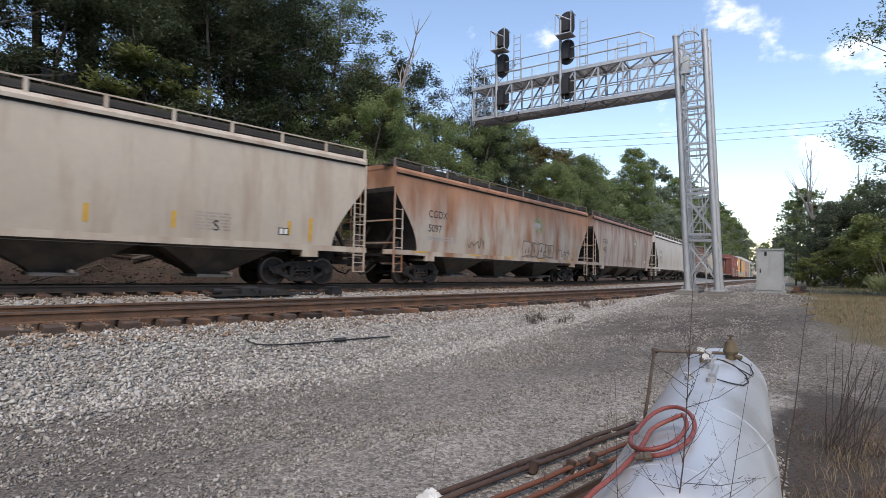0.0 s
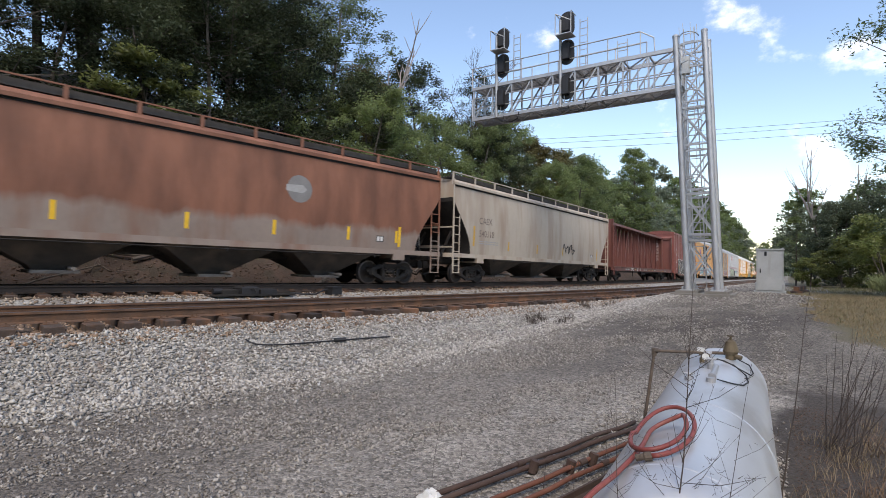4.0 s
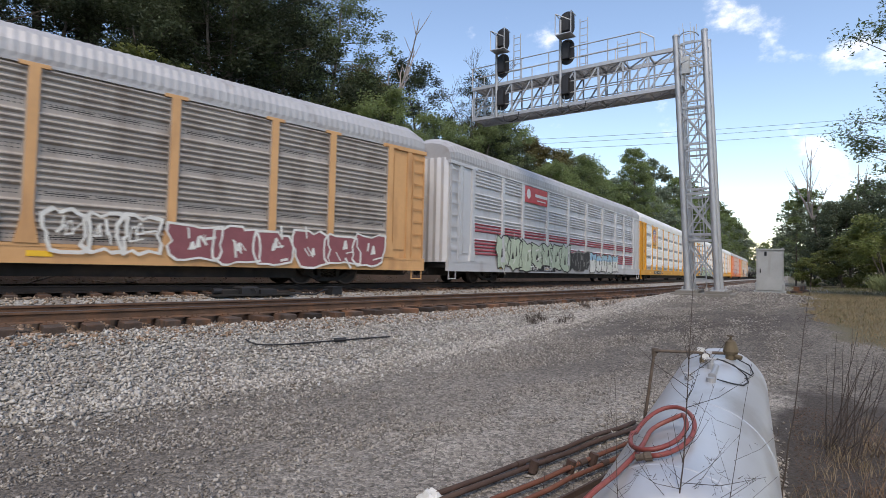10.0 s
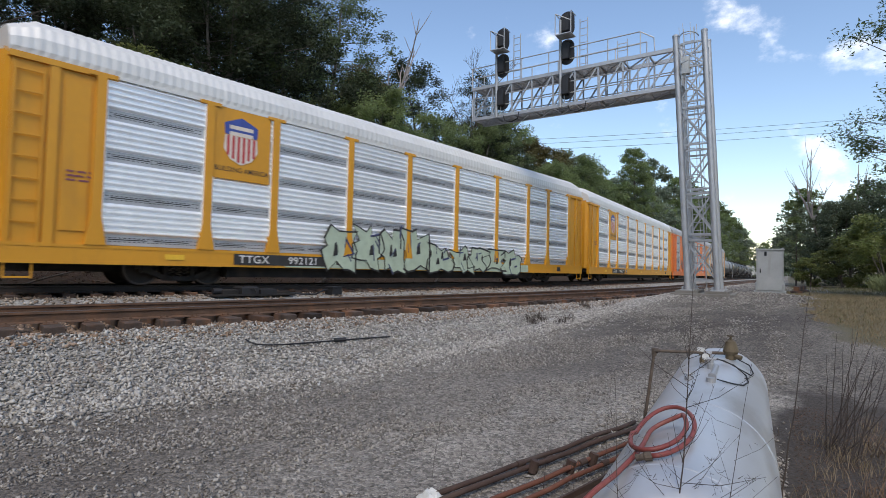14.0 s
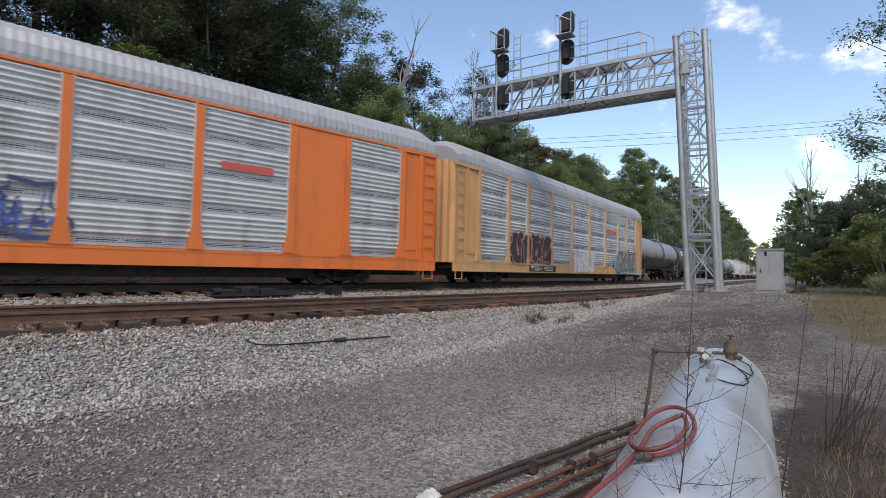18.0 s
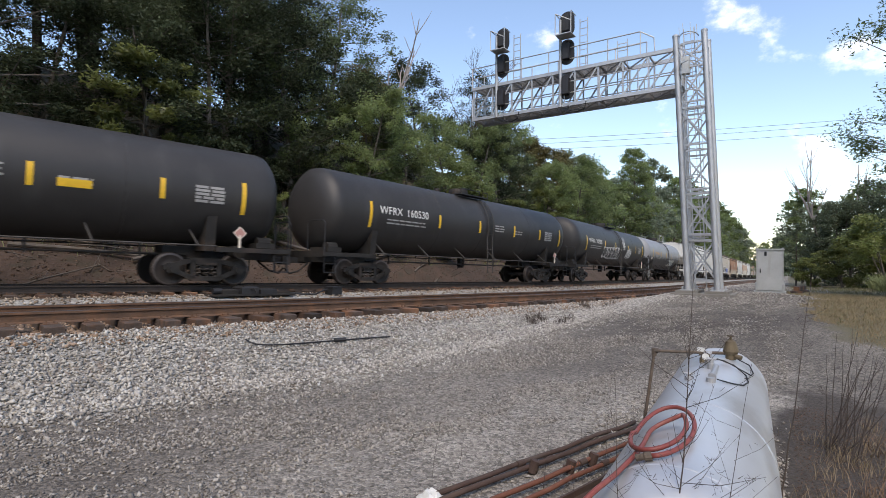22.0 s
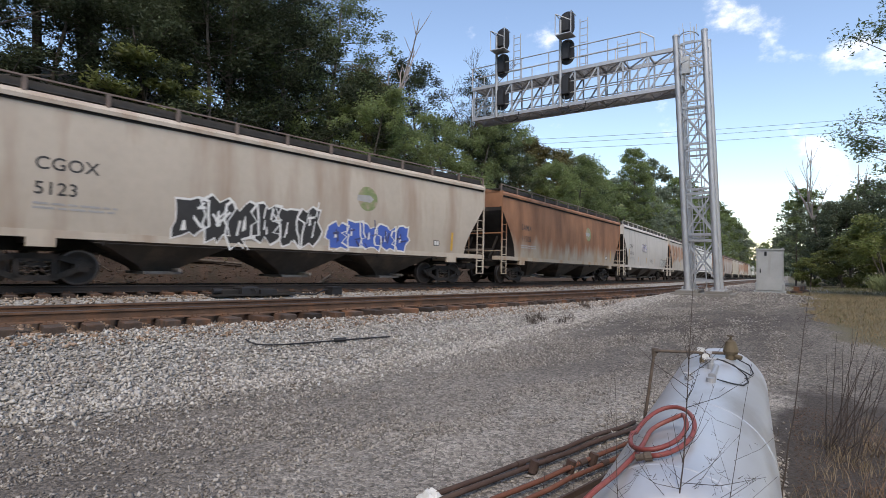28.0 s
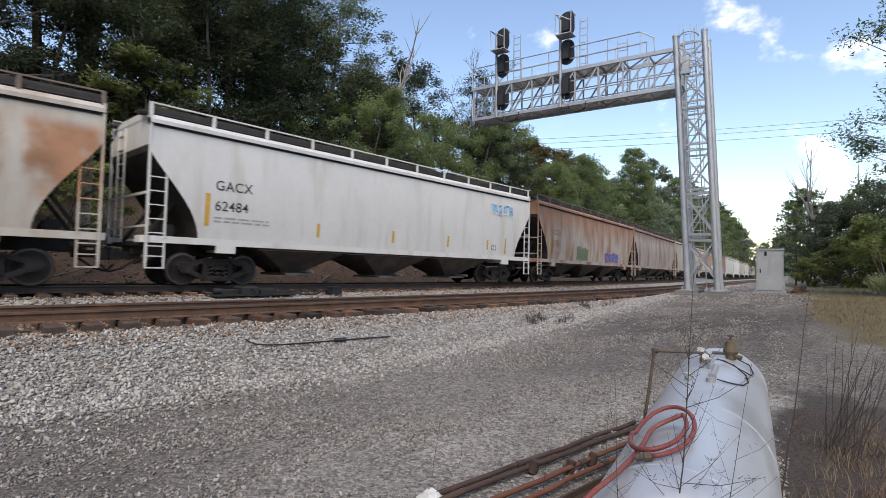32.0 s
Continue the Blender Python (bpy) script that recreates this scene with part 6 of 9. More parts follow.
P_LOGORED, P_LOGOBLUE, P_CREAM = paint("logo_red", (0.50, 0.05, 0.05)), paint("logo_blue", (0.045, 0.075, 0.30)), paint("cream", (0.68, 0.60, 0.50))

MESHES = {}


def shared(key, make, material, smooth=False):
    """A mesh built once and used by all like parts."""
    if key not in MESHES:
        bm = bm_new()
        make(bm)
        me = bpy.data.meshes.new(key.split("|")[0])
        shut(bm).to_mesh(me)
        bm.free()
        if smooth:
            me.polygons.foreach_set("use_smooth", [True] * len(me.polygons))
        me.materials.append(material)
        MESHES[key] = me
    return MESHES[key]


def put(name, me, parent, loc=(0, 0, 0), rz=0.0, label=""):
    ob = new(name, me)
    ob.parent = parent
    ob.matrix_basis = Matrix.Translation(loc) @ Matrix.Rotation(rz, 4, "Z")
    if label:
        ob["label"] = label
    return ob


def make_wheel(bm):
    prof = [(0.0, 0.10), (0.10, 0.10), (0.12, 0.04), (0.30, 0.015), (0.37, 0.05), (0.455, 0.06), (0.457, -0.05), (0.48, -0.06), (0.48, -0.085), (0.37, -0.07), (0.30, -0.03), (0.12, -0.06), (0.0, -0.06)]
    n = 22
    rings = [[(x, r * math.cos(2 * math.pi * k / n), 0.457 + r * math.sin(2 * math.pi * k / n)) for k in range(n)] for r, x in prof if r > 0]
    loft(bm, rings)


def make_rim(bm):
    n = 22
    rings = [[(x, r * math.cos(2 * math.pi * k / n), 0.457 + r * math.sin(2 * math.pi * k / n)) for k in range(n)] for r, x in ((0.40, 0.061), (0.45, 0.063), (0.4575, 0.055), (0.4575, 0.03))]
    loft(bm, rings, False, False)


def make_frame_side(bm):
    # arms and chords as solid bars so that the spring opening stays open
    for a, b in (((-1.15, 0.5), (-0.45, 0.70)), ((-0.45, 0.72), (0.45, 0.72)), ((0.45, 0.70), (1.15, 0.5)), ((-0.95, 0.46), (-0.40, 0.22)), ((-0.42, 0.2), (0.42, 0.2)), ((0.40, 0.22), (0.95, 0.46)), ((-0.36, 0.2), (-0.36, 0.72)), ((0.36, 0.2), (0.36, 0.72))):
        bar(bm, (0, a[0], a[1]), (0, b[0], b[1]), 0.13, 0.13)
    for y in (-0.9, 0.9):
        prism(bm, [(y - 0.17, 0.40), (y - 0.13, 0.62), (y + 0.13, 0.62), (y + 0.17, 0.40), (y + 0.1, 0.34), (y - 0.1, 0.34)], "x", -0.09, 0.09)
        tube(bm, [(0.02, y, 0.457), (0.13, y, 0.457)], 0.10, 12)


def make_spring(bm):
    pts = [(0.075 * math.cos(a), 0.075 * math.sin(a), 0.26 + 0.017 * a) for a in np.arange(0, 6.28 * 3.2, 1.0)]
    tube(bm, pts, 0.019, 5)


def make_spring_seat(bm):
    box(bm, -0.1, 0.1, -0.31, 0.31, 0.60, 0.66)


def make_bolster(bm):
    box(bm, -1.05, 1.05, -0.2, 0.2, 0.45, 0.72)
    tube(bm, [(0, 0, 0.7), (0, 0, 0.86)], 0.2, 14)


def make_axle(bm):
    tube(bm, [(-0.72, 0, 0.457), (0.72, 0, 0.457)], 0.085, 10)


def truck(car, y):
    """A four-wheel truck with its frames, springs and wheels."""
    t = put("truck", shared("truck_bolster", make_bolster, M_UNDER), car, (0, y, 0))
    for s in (-1, 1):
        put("side_frame", shared("side_frame", make_frame_side, M_UNDER), t, (s * 1.0, 0, 0), 0 if s > 0 else math.pi)
        put("spring_seat", shared("spring_seat", make_spring_seat, M_UNDER), t, (s * 1.0, 0, 0))
        for y_ in (-0.21, 0.0, 0.21):
            put("spring", shared("spring", make_spring, M_BAY), t, (s * 1.0, y_, 0))
        for w in (-0.9, 0.9):
            put("wheel", shared("wheel", make_wheel, M_WHEEL, True), t, (s * 0.76, w, 0), 0 if s > 0 else math.pi)
            put("rim", shared("rim", make_rim, M_RAILTOP, True), t, (s * 0.76, w, 0), 0 if s > 0 else math.pi)
    for w in (-0.9, 0.9):
        put("axle", shared("axle", make_axle, M_UNDER), t, (0, w, 0))


def make_coupler(bm):
    box(bm, -0.09, 0.09, -0.5, 0.45, 0.72, 0.92)
    box(bm, -0.17, 0.17, -0.62, -0.40, 0.66, 0.98)
    tube(bm, [(0.35, 0.3, 0.75), (0.33, -0.1, 0.45), (0.25, -0.4, 0.36), (0.2, -0.55, 0.55)], 0.035, 6)


def running_gear(car, half, inset):
    for s in (-1, 1):
        truck(car, s * (half - inset))
        put("coupler", shared("coupler", make_coupler, M_UNDER), car, (0, s * (half + 0.05), 0), 0 if s < 0 else math.pi)


def ladder(name, car, x, y0, y1, z0, z1, material, step=0.38, label=""):
    bm = bm_new()
    for y in (y0, y1):
        bar(bm, (x, y, z0), (x, y, z1), 0.05, 0.03)
    z = z0 + 0.12
    while z < z1 - 0.05:
        bar(bm, (x, y0, z), (x, y1, z), 0.028)
        z += step
    return part(name, bm, material, car, label)


def letters(car, text, y, z, size, material, xf, spread=1.0, name="lettering", slant=0.0, wide=1.0, bold=0.012, off=0.006):
    """Raised paint lettering on the yard's side, reading towards the rear."""
    cu = bpy.data.curves.new("text", "FONT")
    cu.body, cu.size, cu.space_character, cu.shear = text, size * 1.38, spread, slant
    cu.offset = size * bold
    tmp = bpy.data.objects.new("text", cu)
    me = bpy.data.meshes.new_from_object(tmp)
    bpy.data.objects.remove(tmp)
    bpy.data.curves.remove(cu)
    co = np.zeros(len(me.vertices) * 3)
    me.vertices.foreach_get("co", co)
    co = co.reshape(-1, 3)
    out = np.stack([[xf(z + c[1]) + off for c in co], y + co[:, 0] * wide, z + co[:, 1]], 1) if len(co) else co
    me.vertices.foreach_set("co", out.ravel())
    me.name = name
    me.materials.clear()
    me.materials.append(material)
    ob = new(name, me)
    ob.parent = car
    return ob


def patch(bm, pts, xf, off):
    """A flat shape of paint that follows the side; pts are (y, z)."""
    c = (sum(p[0] for p in pts) / len(pts), sum(p[1] for p in pts) / len(pts))
    cv = bm.verts.new((xf(c[1]) + off, c[0], c[1]))
    vs = [bm.verts.new((xf(p[1]) + off, p[0], p[1])) for p in pts]
    for i in range(len(vs)):
        bm.faces.new((cv, vs[i], vs[(i + 1) % len(vs)]))


def marks(car, rects, material, xf, name="marking", off=0.006, label=""):
    """Each rectangle (y0, y1, z0, z1) of paint or tape, one part."""
    for y0, y1, z0, z1 in rects:
        bm = bm_new()
        zs = np.linspace(z0, z1, 9)
        vs = [[bm.verts.new((xf(z) + off, y, z)) for y in (y0, y1)] for z in zs]
        for a, b in zip(vs, vs[1:]):
            bm.faces.new((a[0], a[1], b[1], b[0]))
        part(name, bm, material, car, label)


def small_print(car, y, z, w, rows, material, xf, h=0.05, gap=0.1, seed=1):
    """Unreadable lines of stencilling as plain bars."""
    r = random.Random(seed)
    bm = bm_new()
    for k in range(rows):
        a = y
        while a < y + w:
            b = min(a + r.uniform(0.15, 0.45), y + w)
            zz = z - k * gap
            patch(bm, [(a, zz), (b, zz), (b, zz + h), (a, zz + h)], xf, 0.006)
            a = b + 0.06
    part("stencilling", bm, material, car)["kind"] = "stuff"


def ring(bm, pts, cy, cz, ww, hh, t, xf, off):
    """An outline of paint t wide round a shape."""
    big = [(cy + (p[0] - cy) * (1 + t / ww), cz + (p[1] - cz) * (1 + t / hh)) for p in pts]
    a = [bm.verts.new((xf(p[1]) + off, p[0], p[1])) for p in pts]
    b = [bm.verts.new((xf(p[1]) + off, p[0], p[1])) for p in big]
    for k in range(len(a)):
        q = (k + 1) % len(a)
        bm.faces.new((a[k], b[k], b[q], a[q]))


def graffiti(car, y0, y1, z0, z1, n, fill, edge, xf, seed, third=None, jag=0.5, label="spray-painted graffiti", hollow=False, top=None, rim=0.06):
    """Blocky sprayed shapes with dark or pale outlines, gaps and a few strokes."""
    r = random.Random(seed)
    w = (y1 - y0) / n
    for i in range(n):
        outline, inner, strokes = bm_new(), bm_new(), bm_new()
        cy, cz = y0 + (i + 0.5) * w + r.uniform(-0.06, 0.06) * w, (z0 + z1) / 2 + r.uniform(-0.05, 0.05) * (z1 - z0)
        hh, ww = (z1 - z0) / 2 * r.uniform(0.82, 1.0), w * r.uniform(0.5, 0.6)
        k = 17
        pts = []
        for j in range(k):
            a = 2 * math.pi * j / k + r.uniform(-0.14, 0.14)
            c, s = math.cos(a), math.sin(a)
            q = 1 / max(abs(c), abs(s), 0.72) * (1 + jag * r.choice((-0.3, -0.12, 0.05, 0.12, 0.2)))
            pts.append((cy + ww * c * q, cz + hh * s * q * 0.95))
        ring(outline, pts, cy, cz, ww, hh, rim if not hollow else 0.085, xf, 0.020 + 0.0014 * (i % 3))
        if not hollow:
            patch(inner, pts, xf, 0.014 + 0.0014 * (i % 3))
        # gaps in the shape, outlined like the rest
        for q in range(r.choice((1, 1, 2))):
            gy, gw, gh = cy + r.uniform(-0.35, 0.35) * ww, ww * r.uniform(0.10, 0.2), hh * r.uniform(0.2, 0.4)
            gzc = cz + r.uniform(-0.35, 0.45) * hh
            hole = [(gy - gw, gzc - gh), (gy + gw * 0.8, gzc - gh * 0.8), (gy + gw * 0.3, gzc + gh), (gy - gw * 0.4, gzc + gh * 0.8)]
            if hollow:
                ring(outline, hole, gy, gzc, gw, gh, 0.05, xf, 0.0255 + 0.001 * q)
            else:
                patch(outline, hole, xf, 0.0255 + 0.001 * q)
        for q in range(r.choice((2, 3, 3, 4))):
            a = (cy + r.uniform(-0.6, 0.6) * ww, cz + r.uniform(-0.75, 0.75) * hh)
            ang, ln = r.choice((1.4, 1.7, 0.2, -0.9, 0.8)), hh * r.uniform(0.4, 1.0)
            d = (math.cos(ang), math.sin(ang))
            t = r.choice((0.018, 0.025, 0.035))
            b = (a[0] + d[0] * ln, a[1] + d[1] * ln)
            patch(strokes, [(a[0] - d[1] * t, a[1] + d[0] * t), (a[0] + d[1] * t, a[1] - d[0] * t), (b[0] + d[1] * t, b[1] - d[0] * t), (b[0] - d[1] * t, b[1] + d[0] * t)], xf, 0.0285 + 0.001 * q)
        g = part("graffiti", outline, edge, car, label)
        if hollow:
            inner.free()
        else:
            part("fill", inner, fill, g)
        if top:
            cap = bm_new()
            up = [(cy + (p[0] - cy) * 0.9, max(p[1], cz + 0.3 * hh)) for p in pts if p[1] > cz - 0.1 * hh]
            patch(cap, up, xf, 0.0175 + 0.0014 * (i % 3))
            part("highlight", cap, top, g)
        part("stroke", strokes, third or edge, g)["kind"] = "stuff"


def scrawl(car, y0, z0, w, h, material, xf, seed, thick=0.03):
    """A thin sprayed tag."""
    r = random.Random(seed)
    bm = bm_new()
    y = y0
    p = (y, z0 + h * r.random())
    while y < y0 + w:
        y += r.uniform(0.05, 0.2)
        q = (y + r.uniform(-0.12, 0.06), z0 + h * r.random())
        d = Vector((q[0] - p[0], q[1] - p[1]))
        if d.length > 0.02:
            d.normalize()
            n = (-d.y * thick, d.x * thick)
            patch(bm, [(p[0] + n[0], p[1] + n[1]), (p[0] - n[0], p[1] - n[1]), (q[0] - n[0], q[1] - n[1]), (q[0] + n[0], q[1] + n[1])], xf, 0.014)
        p = q
    return part("graffiti", bm, material, car, "thin sprayed scrawl")


TRAIN = []


def heighten(car, low, new_low, k):
    """Sets the height of a car's body: all but its running gear."""
    done = set()
    for ob in bpy.data.objects:
        p, chain = ob, []
        while p is not None:
            chain.append(p.name.split(".")[0])
            top_, p = p, p.parent
        if top_ is not car or ob is car or ob.type != "MESH" or "truck" in chain or "coupler" in chain or ob.data.name in done:
            continue
        done.add(ob.data.name)
        if ob.data.users > 1:
            ob.data = ob.data.copy()
        n = len(ob.data.vertices)
        co = np.zeros(n * 3)
        ob.data.vertices.foreach_get("co", co)
        co[2::3] = new_low + (co[2::3] - low) * k
        ob.data.vertices.foreach_set("co", co)
        ob.data.update()


def car_base(kind, label, a, b, inset, group):
    car = tagged(new(kind), label, "freight car", group)
    half = (b - a) / 2
    TRAIN.append((car, (a + b) / 2, half - inset))
    running_gear(car, half, inset)
    return car, half


# ---- covered hoppers ----
def hop_x(z):
    return 1.50 + 0.085 * math.sin(math.pi * min(1, max(0, (z - 1.0) / 3.2)))


HOP_TOP = 4.27


def hopper(label, a, b, paint_m, seed, angular=False, bright_rail=True, bays=3):
    car, half = car_base("covered_hopper_car", label, a, b, 2.15, "covered hopper cars")
    key = "%.1f|%d" % (half, angular)
    # shell: rings up the side; the ends run in below
    def cut(z):
        if angular:
            return 0.02 + 1.75 * min(1, max(0, (2.75 - z) / 0.95)) if z < 2.75 else 0.02
        f = min(1, max(0, (3.45 - z) / 2.3))
        return 0.02 + 1.32 * math.sin(f * math.pi / 2) ** 1.25
    def shell(bm):
        rings = []
        for z in list(np.linspace(1.18, 3.6, 15)) + [3.9, 4.08, HOP_TOP]:
            x, y = hop_x(z), half - cut(z)
            rings.append([(-x, -y, z), (x, -y, z), (x, y, z), (-x, y, z)])
        rings.append([(-1.42, -half, HOP_TOP + 0.06), (1.42, -half, HOP_TOP + 0.06), (1.42, half, HOP_TOP + 0.06), (-1.42, half, HOP_TOP + 0.06)])
        rings.append([(-0.6, -half, HOP_TOP + 0.22), (0.6, -half, HOP_TOP + 0.22), (0.6, half, HOP_TOP + 0.22), (-0.6, half, HOP_TOP + 0.22)])
        loft(bm, rings)
    bm = bm_new()
    shell(bm)
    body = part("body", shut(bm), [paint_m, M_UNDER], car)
    # end slopes go black: shade under the overhang is put into their colour
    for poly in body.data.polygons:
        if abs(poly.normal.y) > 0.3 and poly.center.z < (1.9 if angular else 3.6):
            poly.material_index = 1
    def eave(bm):
        for s in (-1, 1):
            box(bm, s * 1.53 - 0.045, s * 1.53 + 0.045, -half, half, HOP_TOP - 0.14, HOP_TOP - 0.02)
            box(bm, s * 1.515 - 0.02, s * 1.515 + 0.02, -half, half, HOP_TOP - 0.19, HOP_TOP - 0.145)
    hang("eave_rail", shared("eave|" + key, eave, M_UNDER), None, car)
    bm = bm_new()
    for s in (-1, 1):
        prism(bm, [(s * 1.42, HOP_TOP - 0.13), (s * 1.585, HOP_TOP - 0.13), (s * 1.585, HOP_TOP - 0.03), (s * 1.44, HOP_TOP + 0.10), (s * 1.40, HOP_TOP + 0.10)], "y", -half, half)
    part("roof_edge", shut(bm), paint_m, car)
    # side sill with bolster plates
    for s in (-1, 1):
        bm = bm_new()
        x0, x1 = sorted((s * 1.44, s * 1.53))
        box(bm, x0, x1, -half + 0.1, half - 0.1, 1.07, 1.25)
        for q in (-1, 1):
            yc = q * (half - 2.15)
            box(bm, x0 - 0.01, x1 + 0.012, yc - 0.28, yc + 0.28, 0.86, 1.1)
            box(bm, *sorted((s * 0.5, s * 1.5)), yc - 0.12, yc + 0.12, 0.88, 1.07)
            box(bm, *sorted((s * 1.1, s * 1.5)), q * half - 0.12, q * half + 0.12, 1.07, 1.25)
        part("side_sill", shut(bm), paint_m, car)
    n = bays
    step = (2 * half - 5.9) / n
    def bay(bm):
        loft(bm, [[(-0.5, -0.42, 0.30), (0.5, -0.42, 0.30), (0.5, 0.42, 0.30), (-0.5, 0.42, 0.30)], [(-0.62, -0.55, 0.45), (0.62, -0.55, 0.45), (0.62, 0.55, 0.45), (-0.62, 0.55, 0.45)], [(-1.42, -step * 0.47, 1.2), (1.42, -step * 0.47, 1.2), (1.42, step * 0.47, 1.2), (-1.42, step * 0.47, 1.2)]])
    def gate(bm):
        box(bm, -0.75, 0.85, -0.5, 0.5, 0.24, 0.32)
        tube(bm, [(0.5, 0.3, 0.36), (1.25, 0.3, 0.36)], 0.05, 8)
    for k in range(n):
        b_ = put("discharge_bay", shared("bay|%.2f" % step, bay, M_BAY), car, (0, -half + 2.95 + step * (k + 0.5), 0))
        put("gate", shared("gate", gate, M_GATE), b_)
    def spine(bm):
        box(bm, -0.35, 0.35, -half + 0.1, half - 0.1, 0.78, 1.12)
    hang("centre_sill", shared("spine|" + key, spine, M_UNDER), None, car)
    def endwork(bm):
        loft(bm, [[(-1.3, 2.3, 0.95), (1.3, 2.3, 0.95), (1.3, 1.85, 0.95), (-1.3, 1.85, 0.95)], [(-1.4, 1.95, 1.5), (1.4, 1.95, 1.5), (1.4, 1.7, 1.5), (-1.4, 1.7, 1.5)]])
        box(bm, -1.45, 1.45, 0.0, 0.5, 1.0, 1.1)
        tube(bm, [(-0.8, 0.9, 1.45), (0.6, 0.9, 1.45)], 0.2, 10)
        box(bm, 0.65, 0.95, 0.6, 0.9, 1.1, 1.6)
        for x in (-0.75, 0.75):
            bar(bm, (x, 0.15, 1.1), (x, 1.2, 2.6), 0.09)
    for q in (-1, 1):
        put("end_frame", shared("endwork", endwork, M_UNDER), car, (0, q * half, 0), 0 if q < 0 else math.pi)
    def rod(bm):
        for s in (1,):
            tube(bm, [(1.5, -half + 3.2, 1.0), (1.5, half - 3.0, 1.0)], 0.016, 5)
            for y in np.linspace(-half + 3.4, half - 3.3, 5):
                bar(bm, (1.5, y, 0.93), (1.5, y, 1.08), 0.03)
    hang("brake_rod", shared("rod|" + key, rod, M_UNDER), None, car)
    # running board: grating, posts and rail
    def board(bm):
        for k in range(3):
            box(bm, 0.98 + 0.14 * k, 1.08 + 0.14 * k, -half - 0.15, half + 0.15, HOP_TOP + 0.16, HOP_TOP + 0.20)
            box(bm, -1.08 - 0.14 * k, -0.98 - 0.14 * k, -half - 0.15, half + 0.15, HOP_TOP + 0.16, HOP_TOP + 0.20)
        for s_ in (-1, 1):
            box(bm, s_ * 1.30 - 0.012, s_ * 1.30 + 0.012, -half, half, HOP_TOP + 0.20, HOP_TOP + 0.36)
        for y in np.arange(-half + 0.7, half - 0.3, 1.15):
            tube(bm, [(0, y, HOP_TOP + 0.2), (0, y, HOP_TOP + 0.36)], 0.36, 12)
    hang("running_board", shared("board|" + key, board, M_GRATING), None, car)
    def rails(bm):
        ys = np.linspace(-half + 0.04, half - 0.04, 12)
        for s in (-1, 1):
            for y in ys:
                box(bm, s * 1.46 - 0.02, s * 1.46 + 0.02, y - 0.05, y + 0.05, HOP_TOP + 0.04, HOP_TOP + 0.40)
            box(bm, s * 1.46 - 0.022, s * 1.46 + 0.022, -half, half, HOP_TOP + 0.385, HOP_TOP + 0.425)
    bm = bm_new()
    rails(bm)
    part("hand_rail", bm, paint_m if bright_rail else M_FADED, car)
    for q in (-1, 1):
        y = q * (half - 0.02)
        ladder("ladder", car, 1.54, y, y - q * 0.44, 1.2, 3.05, paint_m, 0.36)
        bm = bm_new()
        bar(bm, (-1.54, y, 0.9), (-1.54, y, HOP_TOP + 0.1), 0.06, 0.05)
        part("corner_post", bm, paint_m, car)
        bm = bm_new()
        bar(bm, (1.54, y, 0.55), (1.54, y, HOP_TOP + 0.1), 0.06, 0.05)
        for z in (0.42, 0.72, 0.98):
            bar(bm, (1.54, y, z), (1.54, y - q * 0.44, z), 0.03)
        bar(bm, (1.54, y, 0.40), (1.54, y, 1.1), 0.04)
        bar(bm, (1.54, y - q * 0.44, 0.40), (1.54, y - q * 0.44, 1.1), 0.04)
        part("corner_post", bm, paint_m, car)
        bm = bm_new()
        for x in (-0.9, -0.35):
            bar(bm, (x, y + q * 0.02, 1.1), (x, y + q * 0.02, HOP_TOP), 0.045)
        for z in np.arange(1.3, HOP_TOP, 0.4):
            bar(bm, (-0.9, y + q * 0.02, z), (-0.35, y + q * 0.02, z), 0.025)
        bar(bm, (-1.5, y, 2.35), (1.5, y, 2.35), 0.06)
        bar(bm, (-1.5, y, 1.5), (1.5, y, 1.5), 0.05)
        part("end_ladder", bm, paint_m, car)
    return car, half


def dress_hopper(car, half, mark, num, ink, tapes, tape_m, size=0.30, seed=3, roundel=None, mark_y=1.95):
    letters(car, mark, -half + mark_y, 2.62, size, ink, hop_x, 1.06, "reporting_mark")
    letters(car, num, -half + mark_y, 2.05, size, ink, hop_x, 1.06, "car_number")
    small_print(car, -half + mark_y, 1.82, 1.7, 2, M_GREYTXT, hop_x, seed=seed)
    marks(car, [(-half + 1.48, -half + 1.62, 1.6, 2.5)] if tapes else [], tape_m, hop_x, "reflective_tape")
    marks(car, [(y, y + 0.12, 1.5, 1.95) for y in (np.array(tapes) - half)], tape_m, hop_x, "reflective_tape")
    marks(car, [(half - 2.25, half - 2.12, 1.35, 2.1)], tape_m, hop_x, "reflective_tape")
    marks(car, [(half - 3.3, half - 2.95, 1.5, 1.72)], M_INK, hop_x, "data_panel")
    marks(car, [(half - 3.26, half - 3.14, 1.53, 1.69), (half - 3.11, half - 2.99, 1.53, 1.69)], M_CHALK, hop_x, "data_square", 0.011)
    if roundel:
        bm = bm_new()
        c = (half * 0.26, 3.0)
        patch(bm, [(c[0] + 0.44 * math.cos(t) * (1 if math.cos(t) < 0.5 else 1.05), c[1] + 0.44 * math.sin(t)) for t in np.arange(0, 6.28, 0.35)], hop_x, 0.006)
        o = part("emblem", bm, roundel, car, "round green emblem")
        bm = bm_new()
        patch(bm, [(c[0] - 0.48, c[1] - 0.1), (c[0] + 0.12, c[1] - 0.13), (c[0] + 0.28, c[1]), (c[0] + 0.12, c[1] + 0.13), (c[0] - 0.48, c[1] + 0.1)], hop_x, 0.011)
        part("emblem_bar", bm, M_GREYTXT, o)


